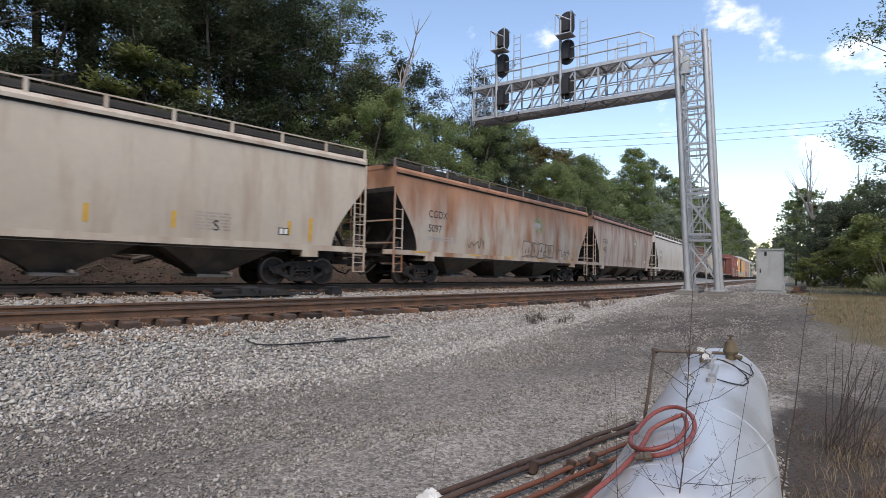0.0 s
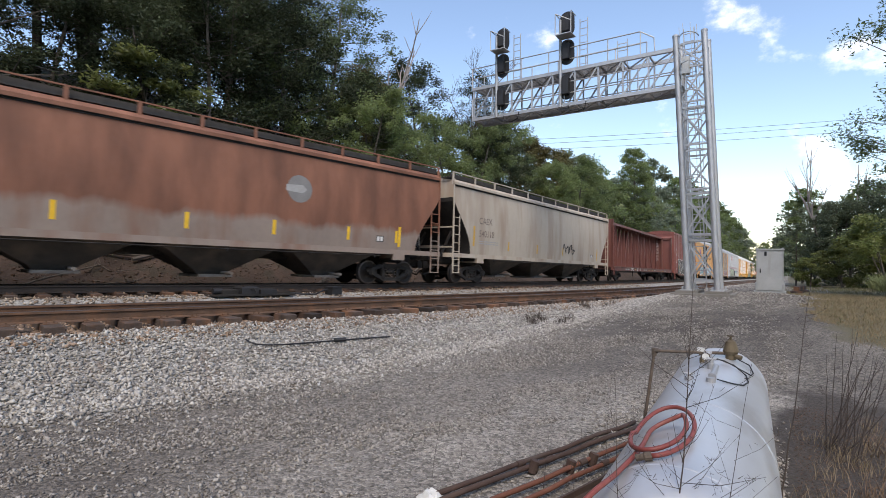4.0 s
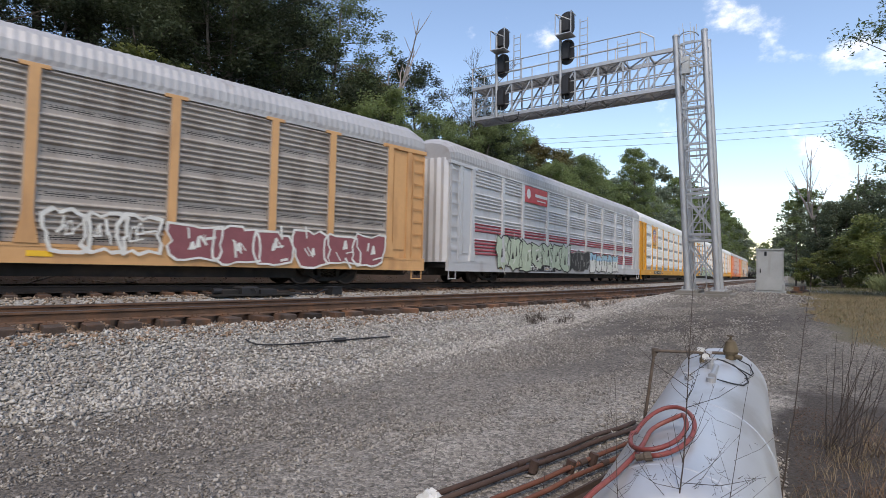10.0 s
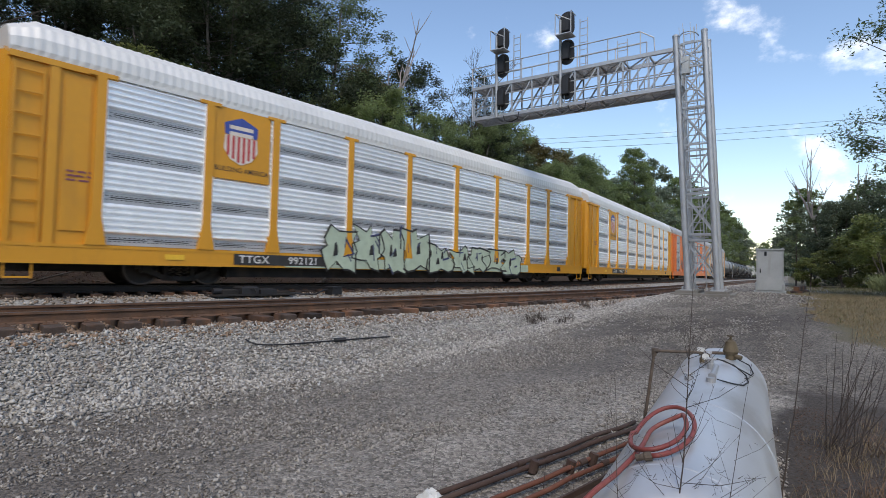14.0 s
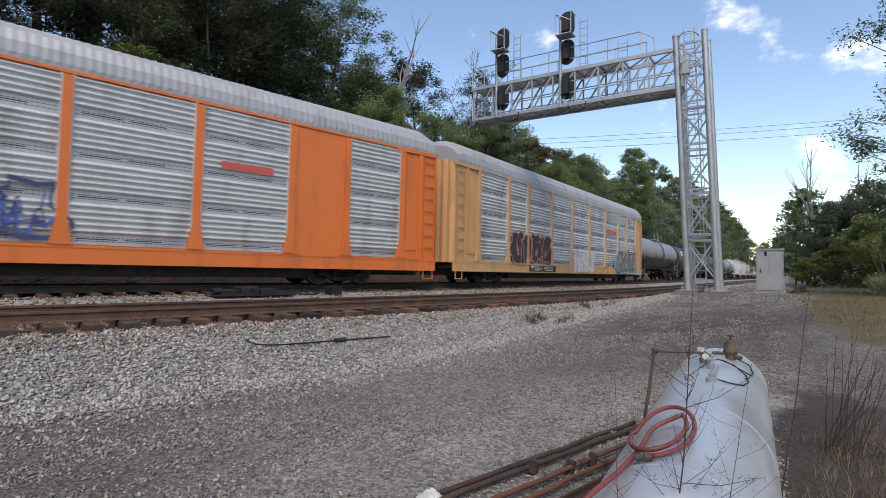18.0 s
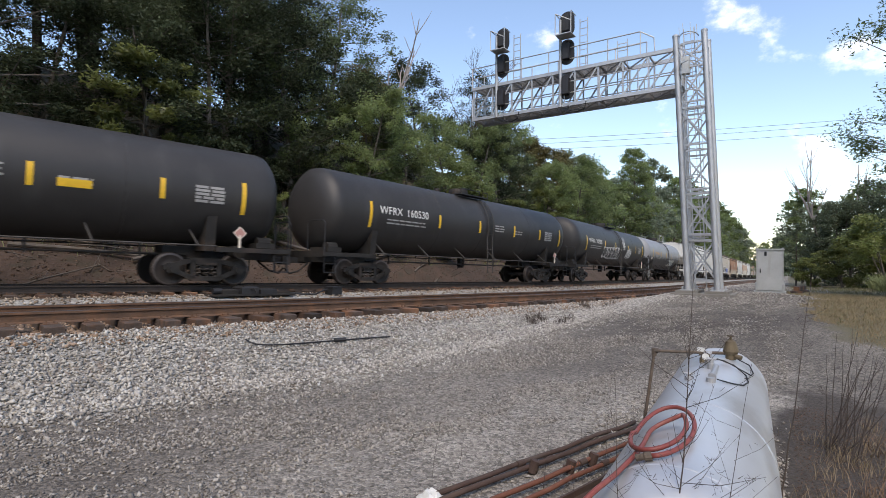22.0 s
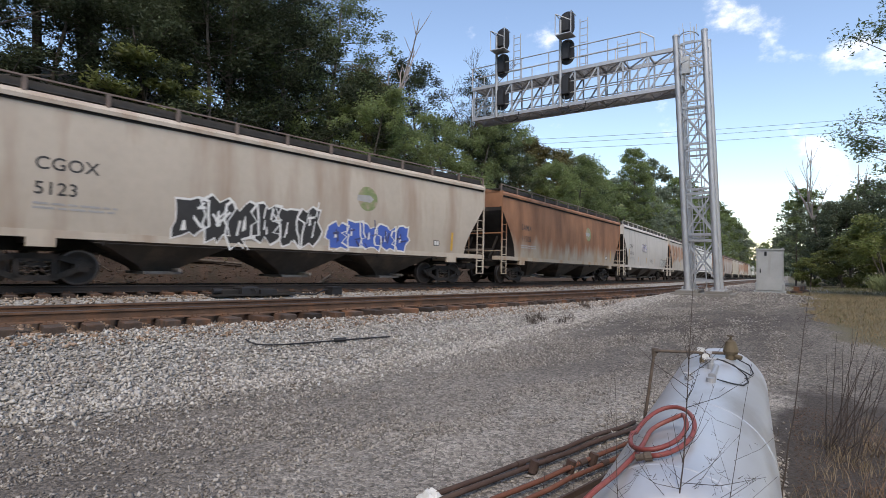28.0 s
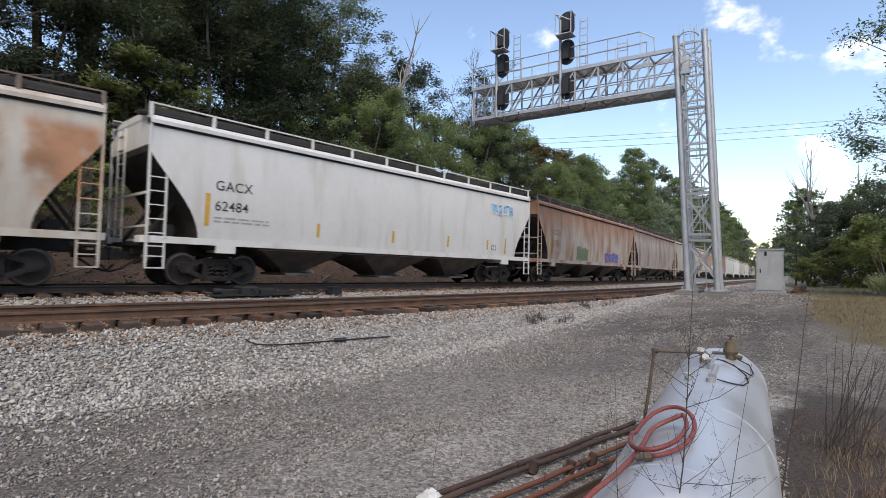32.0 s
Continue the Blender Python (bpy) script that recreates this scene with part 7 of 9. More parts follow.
# ---- auto racks ----
RACK_POSTS = (1.8, 4.5, 6.6, 9.6, 12.6, 15.6, 18.7, 21.6, 23.7, 26.2)
RACK_EAVE = 4.80


def rack_x(z):
    return 1.562


def rib_profile(z0, z1, sheets=4, ribs=5):
    """(x, z) up a corrugated side: ribs, then a flat band, sheet by sheet."""
    out = []
    h = (z1 - z0) / sheets
    for s in range(sheets):
        z = z0 + s * h
        out += [(1.49, z), (1.49, z + h * 0.25)]
        p = h * 0.75 / ribs
        for r in range(ribs):
            a = z + h * 0.25 + r * p
            out += [(1.495, a + p * 0.10), (1.53, a + p * 0.26), (1.555, a + p * 0.42), (1.555, a + p * 0.56), (1.53, a + p * 0.70), (1.495, a + p * 0.84)]
    out.append((1.49, z1))
    return out


def panel_mesh(bm, y0, y1, prof, s):
    v = [[bm.verts.new((s * x, y, z)) for y in (y0, y1)] for x, z in prof]
    for a, b in zip(v, v[1:]):
        bm.faces.new((a[0], a[1], b[1], b[0]) if s > 0 else (a[0], b[0], b[1], a[1]))


def rack(label, a, b, paint_m, sheet_m, roof_m, style="column", solid=(), stripe=None, band_gap=True):
    car, half = car_base("auto_rack_car", label, a, b, 4.0, "auto rack cars")
    prof = rib_profile(1.14, 4.74)
    L = 2 * half
    posts = [p * L / 28.0 for p in RACK_POSTS]
    # deck and sill
    for s in (-1, 1):
        bm = bm_new()
        prism(bm, [(s * 1.40, 0.72), (s * 1.56, 0.72), (s * 1.56, 1.06), (s * 1.572, 1.06), (s * 1.572, 1.13), (s * 1.40, 1.13)], "y", -half, half)
        part("side_sill", shut(bm), paint_m, car)
    bm = bm_new()
    box(bm, -1.4, 1.4, -half + 0.1, half - 0.1, 0.85, 1.0)
    box(bm, -0.4, 0.4, -half + 0.1, half - 0.1, 0.55, 0.9)
    box(bm, -1.2, 1.2, -half + 5.3, half - 5.3, 0.45, 0.75)
    part("deck", bm, M_UNDER, car, "grimy black underframe")
    # panels between the columns
    for k, (p0, p1) in enumerate(zip(posts, posts[1:])):
        for s in (-1, 1):
            bm = bm_new()
            if k in solid:
                box(bm, *sorted((s * 1.47, s * 1.53)), p0 - half, p1 - half, 1.13, 4.75)
                part("solid_panel", bm, paint_m, car)
            else:
                panel_mesh(bm, p0 - half, p1 - half, prof, s)
                for yy in (p0 - half + 0.105, p1 - half - 0.145):
                    box(bm, *sorted((s * 1.48, s * 1.559)), yy, yy + 0.04, 1.14, 4.74)
                o = part("side_panel", bm, sheet_m, car)
                if sheet_m is not M_SILVER and sheet_m is not M_GALVGRIME:
                    o.data.materials.append(M_GALVFLAT)
                    for poly in o.data.polygons:
                        if abs(poly.center.x) < 1.4905:
                            poly.material_index = 1
                if s > 0 and style != "silver":
                    holes = bm_new()
                    for sh in range(4):
                        zb = 1.14 + 0.9 * sh
                        for row in (0.07, 0.15):
                            for y in np.arange(p0 - half + 0.2, p1 - half - 0.2, 0.11):
                                quad = [holes.verts.new((1.4935, yy, zz)) for yy, zz in ((y, zb + row), (y + 0.055, zb + row), (y + 0.055, zb + row + 0.022), (y, zb + row + 0.022))]
                                holes.faces.new(quad)
                        for y in np.arange(p0 - half + 0.3, p1 - half - 0.9, 1.05):
                            slot = [holes.verts.new((1.4935, yy, zz)) for yy, zz in ((y, zb + 0.112), (y + 0.9, zb + 0.112), (y + 0.9, zb + 0.134), (y, zb + 0.134))]
                            holes.faces.new(slot)
                    part("perforated_band", holes, M_INK, o)["kind"] = "stuff"
                if stripe:
                    o.data.materials.append(stripe)
                    for poly in o.data.polygons:
                        zc = poly.center.z
                        if (1.36 < zc < 1.99 or 2.26 < zc < 2.62) and abs(poly.center.x) > 1.497:
                            poly.material_index = 1
    # columns with flared feet and caps
    for i, p in enumerate(posts):
        y = p - half
        wd = 0.11
        for s in (-1, 1):
            bm = bm_new()
            x0, x1 = s * 1.46, s * 1.60
            out = [(y - wd, 1.75), (y - wd, 4.70), (y + wd, 4.70), (y + wd, 1.75), (y + wd * 2.1, 1.13), (y - wd * 2.1, 1.13)]
            if style == "column":
                out = [(y - wd, 1.75), (y - wd, 4.70), (y - 0.3, 4.70), (y - 0.3, 4.78), (y + 0.3, 4.78), (y + 0.3, 4.70), (y + wd, 4.70), (y + wd, 1.75), (y + wd * 2.1, 1.13), (y - wd * 2.1, 1.13)]
            prism(bm, out, "x", *sorted((x0, x1)))
            part("column", shut(bm), paint_m, car)
    # end sections: solid corner, door edge, ladder
    for q in (-1, 1):
        ye, yi = q * half, (posts[0] - half if q < 0 else posts[-1] - half)
        for s in (-1, 1):
            for nm, xs_, ys_, zs_ in (("end_corner", (1.42, 1.50), (ye - q * 0.05, yi), (1.13, 4.74)), ("corner_post", (1.42, 1.56), (ye - q * 0.75, ye - q * 0.95), (1.13, 4.78)), ("header", (1.42, 1.57), (ye, yi - q * 0.35), (4.68, 4.80)), ("door_sheet", (1.50, 1.53), (ye - q * 1.05, yi + q * 0.2), (1.4, 4.5))):
                bm = bm_new()
                box(bm, *sorted((s * xs_[0], s * xs_[1])), *sorted(ys_), *zs_)
                part(nm, bm, paint_m, car)
        bm = bm_new()
        ring = [(x, ye + q * (0.18 * (1 - (x / 1.42) ** 2) - (0.05 if k % 2 else 0.0))) for k, x in enumerate(np.linspace(-1.42, 1.42, 18))]
        prism(bm, ring + [(1.42, ye - q * 0.3), (-1.42, ye - q * 0.3)], "z", 1.05, 4.9)
        part("end_door", shut(bm), paint_m, car)
        ladder("ladder", car, 1.56, ye - q * 0.12, ye - q * 0.66, 1.0, 4.6, paint_m, 0.42)
        bm = bm_new()
        for z in (0.45, 0.75):
            bar(bm, (1.5, ye - q * 0.1, z), (1.5, ye - q * 0.6, z), 0.035)
        for y in (ye - q * 0.1, ye - q * 0.6):
            bar(bm, (1.5, y, 0.42), (1.5, y, 1.0), 0.035)
        part("step", bm, paint_m, car)
    # ribbed roof
    def roof(bm):
        rings = []
        k = 0
        for y in np.arange(-half, half + 0.01, 0.11):
            o = 0.014 if k % 2 else 0.0
            k += 1
            xs = [(1.52, 4.80), (1.535 + o, 4.92), (1.52 + o, 5.16), (1.36 + o, 5.42), (1.02, 5.62 + o), (0.5, 5.75 + o), (0, 5.79 + o)]
            ring = xs + [(-x, z) for x, z in xs[-2::-1]]
            hood = 0.74 + 0.26 * min(1.0, (half - abs(y)) / 0.55)
            rings.append([(x, y, 4.8 + (z - 4.8) * hood) for x, z in ring])
        loft(bm, rings)
    hang("roof", shared("roof|%.2f|%s" % (half, roof_m.name), roof, roof_m), None, car)
    for s in (-1, 1):
        bm = bm_new()
        box(bm, *sorted((s * 1.46, s * 1.565)), -half + 0.3, half - 0.3, 4.735, 4.80)
        part("top_chord", bm, paint_m if style == "plain" else sheet_m if style == "silver" else roof_m, car)
    return car, half


def shield(car, y, z, s, panel_m=None, w=1.0):
    """A plain shield emblem: blue head, red and cream bars."""
    if panel_m:
        bm = bm_new()
        box(bm, 1.49, 1.56, y - w, y + w, z - 0.95 * s / 0.75, 4.74)
        part("emblem_panel", bm, panel_m, car)
    xf = rack_x
    bm = bm_new()
    patch(bm, [(y - 0.62 * s, z + 0.15 * s), (y - 0.66 * s, z + 0.5 * s), (y - 0.35 * s, z + 0.62 * s), (y, z + 0.75 * s), (y + 0.35 * s, z + 0.62 * s), (y + 0.66 * s, z + 0.5 * s), (y + 0.62 * s, z + 0.15 * s)], xf, 0.012)
    e = part("emblem", bm, P_LOGOBLUE, car, "shield emblem in red, cream and blue")
    bm = bm_new()
    patch(bm, [(y - 0.62 * s, z + 0.13 * s), (y + 0.62 * s, z + 0.13 * s), (y + 0.66 * s, z - 0.3 * s), (y + 0.42 * s, z - 0.62 * s), (y, z - 0.78 * s), (y - 0.42 * s, z - 0.62 * s), (y - 0.66 * s, z - 0.3 * s)], xf, 0.012)
    part("emblem_field", bm, P_CREAM, e)
    for k in range(6):
        bm = bm_new()
        yy = y + (-0.5 + 0.2 * k) * s
        lo = z - (0.75 - 0.5 * abs(-0.5 + 0.2 * k)) * s
        patch(bm, [(yy - 0.05 * s, z + 0.12 * s), (yy + 0.05 * s, z + 0.12 * s), (yy + 0.05 * s, lo), (yy - 0.05 * s, lo)], xf, 0.018)
        part("emblem_bar", bm, P_LOGORED, e)
    bm = bm_new()
    for zz in (0.46, 0.26):
        patch(bm, [(y - 0.46 * s, z + zz * s), (y + 0.46 * s, z + zz * s), (y + 0.46 * s, z + (zz - 0.12) * s), (y - 0.46 * s, z + (zz - 0.12) * s)], xf, 0.018)
    part("emblem_bar", bm, P_CREAM, e)


def number_board(car, half, y, mark, num):
    sx = lambda z: 1.573
    marks(car, [(y - half, y - half + 3.4, 0.78, 1.06)], M_INK, sx, "number_board")
    xg = lambda z: 1.604
    letters(car, mark, y - half + 0.15, 0.83, 0.2, M_CHALK, xg, 1.1, "reporting_mark", wide=1.25)
    letters(car, num, y - half + 1.8, 0.83, 0.2, M_CHALK, xg, 1.1, "car_number", wide=1.25)


def sill_tapes(car, half, ys):
    marks(car, [(y - half, y - half + 0.5, 0.86, 0.98) for y in ys], M_MARK_Y, lambda z: 1.573, "reflective_tape")


# ---- box cars ----
def box_x(z):
    return 1.505


def boxcar(label, a, b, paint_m, ribs, door, door_m, roof_m, top=4.75, bottom=1.0):
    car, half = car_base("box_car", label, a, b, 2.2, "box cars")
    bm = bm_new()
    box(bm, -1.5, 1.5, -half, half, bottom + 0.12, top - 0.16)
    part("body", bm, paint_m, car)
    for s in (-1, 1):
        bm = bm_new()
        box(bm, *sorted((s * 1.46, s * 1.56)), -half, half, top - 0.22, top - 0.06)
        part("top_rail", bm, paint_m, car)
        bm = bm_new()
        out = [(-half, bottom), (-half + 2.9, bottom), (-half + 3.2, bottom - 0.18), (half - 3.2, bottom - 0.18), (half - 2.9, bottom), (half, bottom), (half, bottom + 0.14), (-half, bottom + 0.14)]
        prism(bm, out, "x", *sorted((s * 1.40, s * 1.545)))
        part("side_sill", shut(bm), paint_m, car)
    rows = (bottom + 0.14, bottom + 0.76, bottom + 1.90, bottom + 2.98, top - 0.22)
    ribs = sorted(ribs)
    for y in ribs:
        for s in (-1, 1):
            bm = bm_new()
            prism(bm, [(s * 1.49, y - half - 0.10), (s * 1.56, y - half - 0.05), (s * 1.56, y - half + 0.05), (s * 1.49, y - half + 0.10)], "z", bottom + 0.14, top - 0.22)
            part("side_post", shut(bm), paint_m, car)
    spans = [(y0, y1) for y0, y1 in zip(ribs, ribs[1:]) if not (y0 >= door[0] - 0.3 and y1 <= door[1] + 0.3)]
    for y0, y1 in spans:
        for z in rows[1:-1]:
            bm = bm_new()
            box(bm, 1.49, 1.545, y0 - half + 0.1, y1 - half - 0.1, z - 0.03, z + 0.03)
            part("side_girt", bm, paint_m, car)
    # doors on their track
    y0, y1 = door[0] - half, door[1] - half
    d = None
    for s in (-1, 1):
        bm = bm_new()
        box(bm, *sorted((s * 1.52, s * 1.575)), y0, y1, bottom + 0.12, top - 0.28)
        n = 4
        d = part("door", bm, door_m, car)
        for k in range(n + 1):
            y = y0 + 0.06 + (y1 - y0 - 0.12) * k / n
            bm = bm_new()
            box(bm, *sorted((s * 1.575, s * 1.60)), y - 0.045, y + 0.045, bottom + 0.14, top - 0.3)
            part("door_post", bm, door_m, d)
        for z in rows[1:-1]:
            bm = bm_new()
            box(bm, *sorted((s * 1.575, s * 1.594)), y0, y1, z - 0.045, z + 0.045)
            part("door_girt", bm, door_m, d)
        bm = bm_new()
        for y in (y0 + 0.35 * (y1 - y0), y0 + 0.8 * (y1 - y0)):
            tube(bm, [(s * 1.63, y, bottom + 0.2), (s * 1.63, y, top - 0.4)], 0.022, 6)
        box(bm, *sorted((s * 1.6, s * 1.66)), y0 + 0.5 * (y1 - y0) - 0.2, y0 + 0.5 * (y1 - y0) + 0.2, bottom + 0.95, bottom + 1.1)
        part("lock_rod", bm, door_m, d)
    for s in (-1, 1):
        for xa, xb_, yb, za in ((1.56, 1.66, y0 - 0.4, top - 0.27), (1.5, 1.63, y0 - 0.2, bottom + 0.05)):
            bm = bm_new()
            box(bm, *sorted((s * xa, s * xb_)), yb, min(y1 + (y1 - y0), half - 0.5), za, za + 0.08)
            part("door_track", bm, paint_m, car)
    bm = bm_new()
    rings = []
    for k, y in enumerate(np.arange(-half - 0.04, half + 0.05, 0.5)):
        o = 0.03 if k % 2 else 0.0
        rings.append([(1.54, y, top - 0.2), (1.54, y, top - 0.06), (0.8, y, top + 0.05 + o), (0, y, top + 0.10 + o), (-0.8, y, top + 0.05 + o), (-1.54, y, top - 0.06), (-1.54, y, top - 0.2)])
    loft(bm, rings)
    part("roof", shut(bm), roof_m, car)
    for q in (-1, 1):
        bm = bm_new()
        for z in np.arange(bottom + 0.3, top - 0.3, 0.36):
            prism(bm, [(q * half, z - 0.13), (q * (half + 0.09), z), (q * half, z + 0.13)], "x", -1.3, 1.3)
        part("end_corrugation", shut(bm), paint_m, car)
        ye = q * half
        ladder("ladder", car, 1.585, ye - q * 0.08, ye - q * 0.52, bottom - 0.5, bottom + 1.6 if q > 0 else bottom + 1.9, paint_m, 0.36)
    bm = bm_new()
    box(bm, -0.35, 0.35, -half + 0.1, half - 0.1, 0.62, 1.1)
    box(bm, -1.3, 1.3, -half + 5, half - 5, 0.72, 1.0)
    tube(bm, [(0.9, -1, 0.75), (0.9, 0.6, 0.75)], 0.2, 12)
    part("underframe", bm, M_UNDER, car)
    return car, half


# ---- centre-beam flat ----
def centerbeam(label, a, b):
    car, half = car_base("centre_beam_flat_car", label, a, b, 2.6, "flat cars")
    for s in (-1, 1):
        bm = bm_new()
        prism(bm, [(s * 1.36, 0.84), (s * 1.48, 0.84), (s * 1.48, 1.10), (s * 1.52, 1.10), (s * 1.52, 1.16), (s * 1.30, 1.16), (s * 1.30, 1.10), (s * 1.36, 1.10)], "y", -half, half)
        part("side_sill", shut(bm), M_CBRED, car)
    for y in np.arange(-half + 0.4, half, 1.25):
        bm = bm_new()
        prism(bm, [(-1.4, 1.14), (1.4, 1.14), (1.4, 1.08), (0.3, 0.9), (-0.3, 0.9), (-1.4, 1.08)], "y", y - 0.3, y + 0.3)
        part("deck_plank", shut(bm), M_CBRED, car)
    bm = bm_new()
    box(bm, -0.3, 0.3, -half + 0.1, half - 0.1, 0.72, 1.13)
    tube(bm, [(1.15, -2, 0.7), (1.15, -0.4, 0.7)], 0.16, 10)
    for y in (-2.0, 2.6, 5.2, -5.0):
        bar(bm, (1.3, y, 0.4), (1.3, y, 0.85), 0.05)
    part("underframe", bm, M_UNDER, car)
    bm = bm_new()
    box(bm, -0.5, 0.5, -half + 0.3, half - 0.3, 4.66, 4.76)
    part("top_chord", bm, M_CBRED, car)
    bm = bm_new()
    box(bm, -0.06, 0.06, -half + 0.3, half - 0.3, 4.54, 4.66)
    part("chord_web", bm, M_CBRED, car)
    for s in (-1, 1):
        bm = bm_new()
        box(bm, *sorted((s * 0.44, s * 0.5)), -half + 0.3, half - 0.3, 4.56, 4.66)
        part("chord_flange", bm, M_CBRED, car)
    ys = np.linspace(-half + 1.0, half - 1.0, 18)
    for i, y in enumerate(ys):
        bm = bm_new()
        loft(bm, [[(-0.24, y - 0.04, 1.14), (0.24, y - 0.04, 1.14), (0.24, y + 0.04, 1.14), (-0.24, y + 0.04, 1.14)], [(-0.12, y - 0.035, 4.66), (0.12, y - 0.035, 4.66), (0.12, y + 0.035, 4.66), (-0.12, y + 0.035, 4.66)]])
        part("post", bm, M_CBRED, car)
        if i + 1 < len(ys) and i % 2 == 0:
            y2 = ys[i + 1]
            lo, hi = (y, y2) if i < 8 else (y2, y)
            bm = bm_new()
            bar(bm, (0.1, lo, 1.25), (0.1, hi, 4.55), 0.09, 0.07)
            part("diagonal", bm, M_CBRED, car)
    for q in (-1, 1):
        bm = bm_new()
        box(bm, -1.45, 1.45, *sorted((q * half, q * (half - 0.16))), 1.12, 4.6)
        part("end_bulkhead", bm, M_CBRED, car)
        for x in (-1.4, -0.5, 0.5, 1.4):
            bm = bm_new()
            box(bm, x - 0.08, x + 0.08, *sorted((q * half, q * (half - 0.3))), 1.12, 4.65)
            part("bulkhead_rib", bm, M_CBRED, car)
        bm = bm_new()
        box(bm, -1.48, 1.48, *sorted((q * (half + 0.02), q * (half - 0.3))), 4.52, 4.66)
        part("bulkhead_cap", bm, M_CBRED, car)
        bm = bm_new()
        box(bm, 0.10, 0.14, *sorted((q * (half - 0.16), q * (half - 1.35))), 1.14, 4.4)
        part("end_web", bm, M_CBRED, car)
        ladder("ladder", car, 1.5, q * (half - 0.05), q * (half - 0.45), 0.5, 4.2, M_CBRED, 0.4)
    xs = lambda z: 1.522
    letters(car, "DWC", -half + 5.2, 0.87, 0.23, M_CHALK, xs, 1.1, "reporting_mark")
    letters(car, "627", -half + 7.1, 0.87, 0.23, M_CHALK, xs, 1.1, "car_number")
    letters(car, "072", -half + 8.2, 0.87, 0.23, M_CHALK, xs, 1.1, "car_number")
    marks(car, [(y - half, y - half + 0.55, 0.92, 1.02) for y in (3.4, 4.1, 9.6, 10.3, 14.0, 19.0)], M_GREYTXT, xs, "stencil_plate")
    marks(car, [(y - half, y - half + 0.3, 0.94, 1.0) for y in (6.5, 11.6, 13.0, 18.0)], M_MARK_YO, xs, "reflective_tape")
    xb = lambda z: 0.142
    small_print(car, half - 1.25, 4.0, 0.9, 13, M_CHALK, xb, 0.07, 0.16, 5)
    small_print(car, -half + 0.35, 4.1, 0.8, 15, M_CHALK, xb, 0.07, 0.15, 6)
    return car, half


# ---- tank cars ----
TANK_R, TANK_Z = 1.51, 2.70


def tank_x(z):
    d = min(TANK_R * 0.995, abs(z - TANK_Z))
    return math.sqrt(TANK_R ** 2 - d * d)


def tankcar(label, a, b, paint_m, rail_m, platform=True, dome=M_UNDER):
    car, half = car_base("tank_car", label, a - 0.62, b + 0.62, 2.4, "tank cars")
    L = half - 0.18
    bm = bm_new()
    prof = [(-L - 0.0, 0.0), (-L + 0.02, 0.5), (-L + 0.10, 0.95), (-L + 0.24, 1.26), (-L + 0.42, TANK_R - 0.05), (-L + 0.6, TANK_R)]
    prof = prof + [(y, TANK_R) for y in np.linspace(-L + 0.9, L - 0.9, 16)] + [(-y, r) for y, r in prof[::-1]]
    n = 36
    rings = []
    for y, r in prof:
        r = max(r, 0.02)
        rings.append([(r * math.cos(2 * math.pi * k / n), y, TANK_Z + r * math.sin(2 * math.pi * k / n)) for k in range(n)])
    loft(bm, rings)
    part("tank", shut(bm), paint_m, car, smooth=True)
    for y in (-L * 0.33, L * 0.02, L * 0.5):
        bm = bm_new()
        rings = [[((TANK_R + d) * math.cos(2 * math.pi * k / n), y + w, TANK_Z + (TANK_R + d) * math.sin(2 * math.pi * k / n)) for k in range(n)] for d, w in ((0.0, -0.035), (0.006, -0.03), (0.006, 0.03), (0.0, 0.035))]
        loft(bm, rings, False, False)
        part("weld_seam", bm, paint_m, car)
    for q in (-1, 1):
        yb = q * (half - 2.4)
        bm = bm_new()
        prism(bm, [(-1.25, 1.0), (1.25, 1.0), (1.38, 2.0), (1.2, 1.75), (0.7, 1.32), (0, 1.16), (-0.7, 1.32), (-1.2, 1.75), (-1.38, 2.0)], "y", yb - 0.14, yb + 0.14)
        box(bm, -0.4, 0.4, *sorted((q * (half - 3.4), q * (half + 0.0))), 0.78, 1.14)
        box(bm, -1.45, 1.45, *sorted((q * half, q * (half - 0.14))), 0.95, 1.15)
        for s in (-1, 1):
            box(bm, *sorted((s * 1.38, s * 1.5)), *sorted((q * half, q * (half - 2.3))), 0.98, 1.12)
        part("saddle", shut(bm), M_UNDER, car)
        y0 = q * (half - 0.08)
        for s in (-1, 1):
            bm = bm_new()
            tube(bm, [(s * 1.45, y0, 1.1), (s * 1.45, y0, 2.1), (s * 1.35, y0, 2.2), (s * 0.6, y0, 2.2), (s * 0.5, y0, 2.1), (s * 0.5, y0, 1.1)], 0.022, 6)
            part("end_grab_rail", bm, rail_m, car)
            bm = bm_new()
            for z in (0.42, 0.72):
                bar(bm, (s * 1.45, y0, z), (s * 1.45, y0 - q * 0.45, z), 0.03)
            for y in (y0, y0 - q * 0.45):
                bar(bm, (s * 1.45, y, 0.4), (s * 1.45, y, 1.0), 0.03)
            part("sill_step", bm, rail_m, car)
        bm = bm_new()
        box(bm, 0.2, 1.2, *sorted((q * (half - 0.4), q * (half - 1.0))), 1.14, 1.3)
        tube(bm, [(0.95, q * (half - 0.9), 1.32), (0.95, q * (half - 0.5), 1.32)], 0.17, 10)
        if q > 0:
            tube(bm, [(0.3, half - 1.5, 1.0), (1.2, half - 1.5, 1.0)], 0.2, 12)
        part("brake_gear", bm, M_UNDER, car)
    bm = bm_new()
    for s in (-1, 1):
        tube(bm, [(s * 1.52, -half + 2.3, 1.14), (s * 1.52, half - 2.3, 1.14)], 0.024, 6)
        for y in np.linspace(-half + 2.8, half - 2.8, 6):
            bar(bm, (s * 1.52, y, 1.14), (s * 1.02, y - 0.1, 1.58), 0.04)
    part("hand_rail", bm, M_GRATING, car)
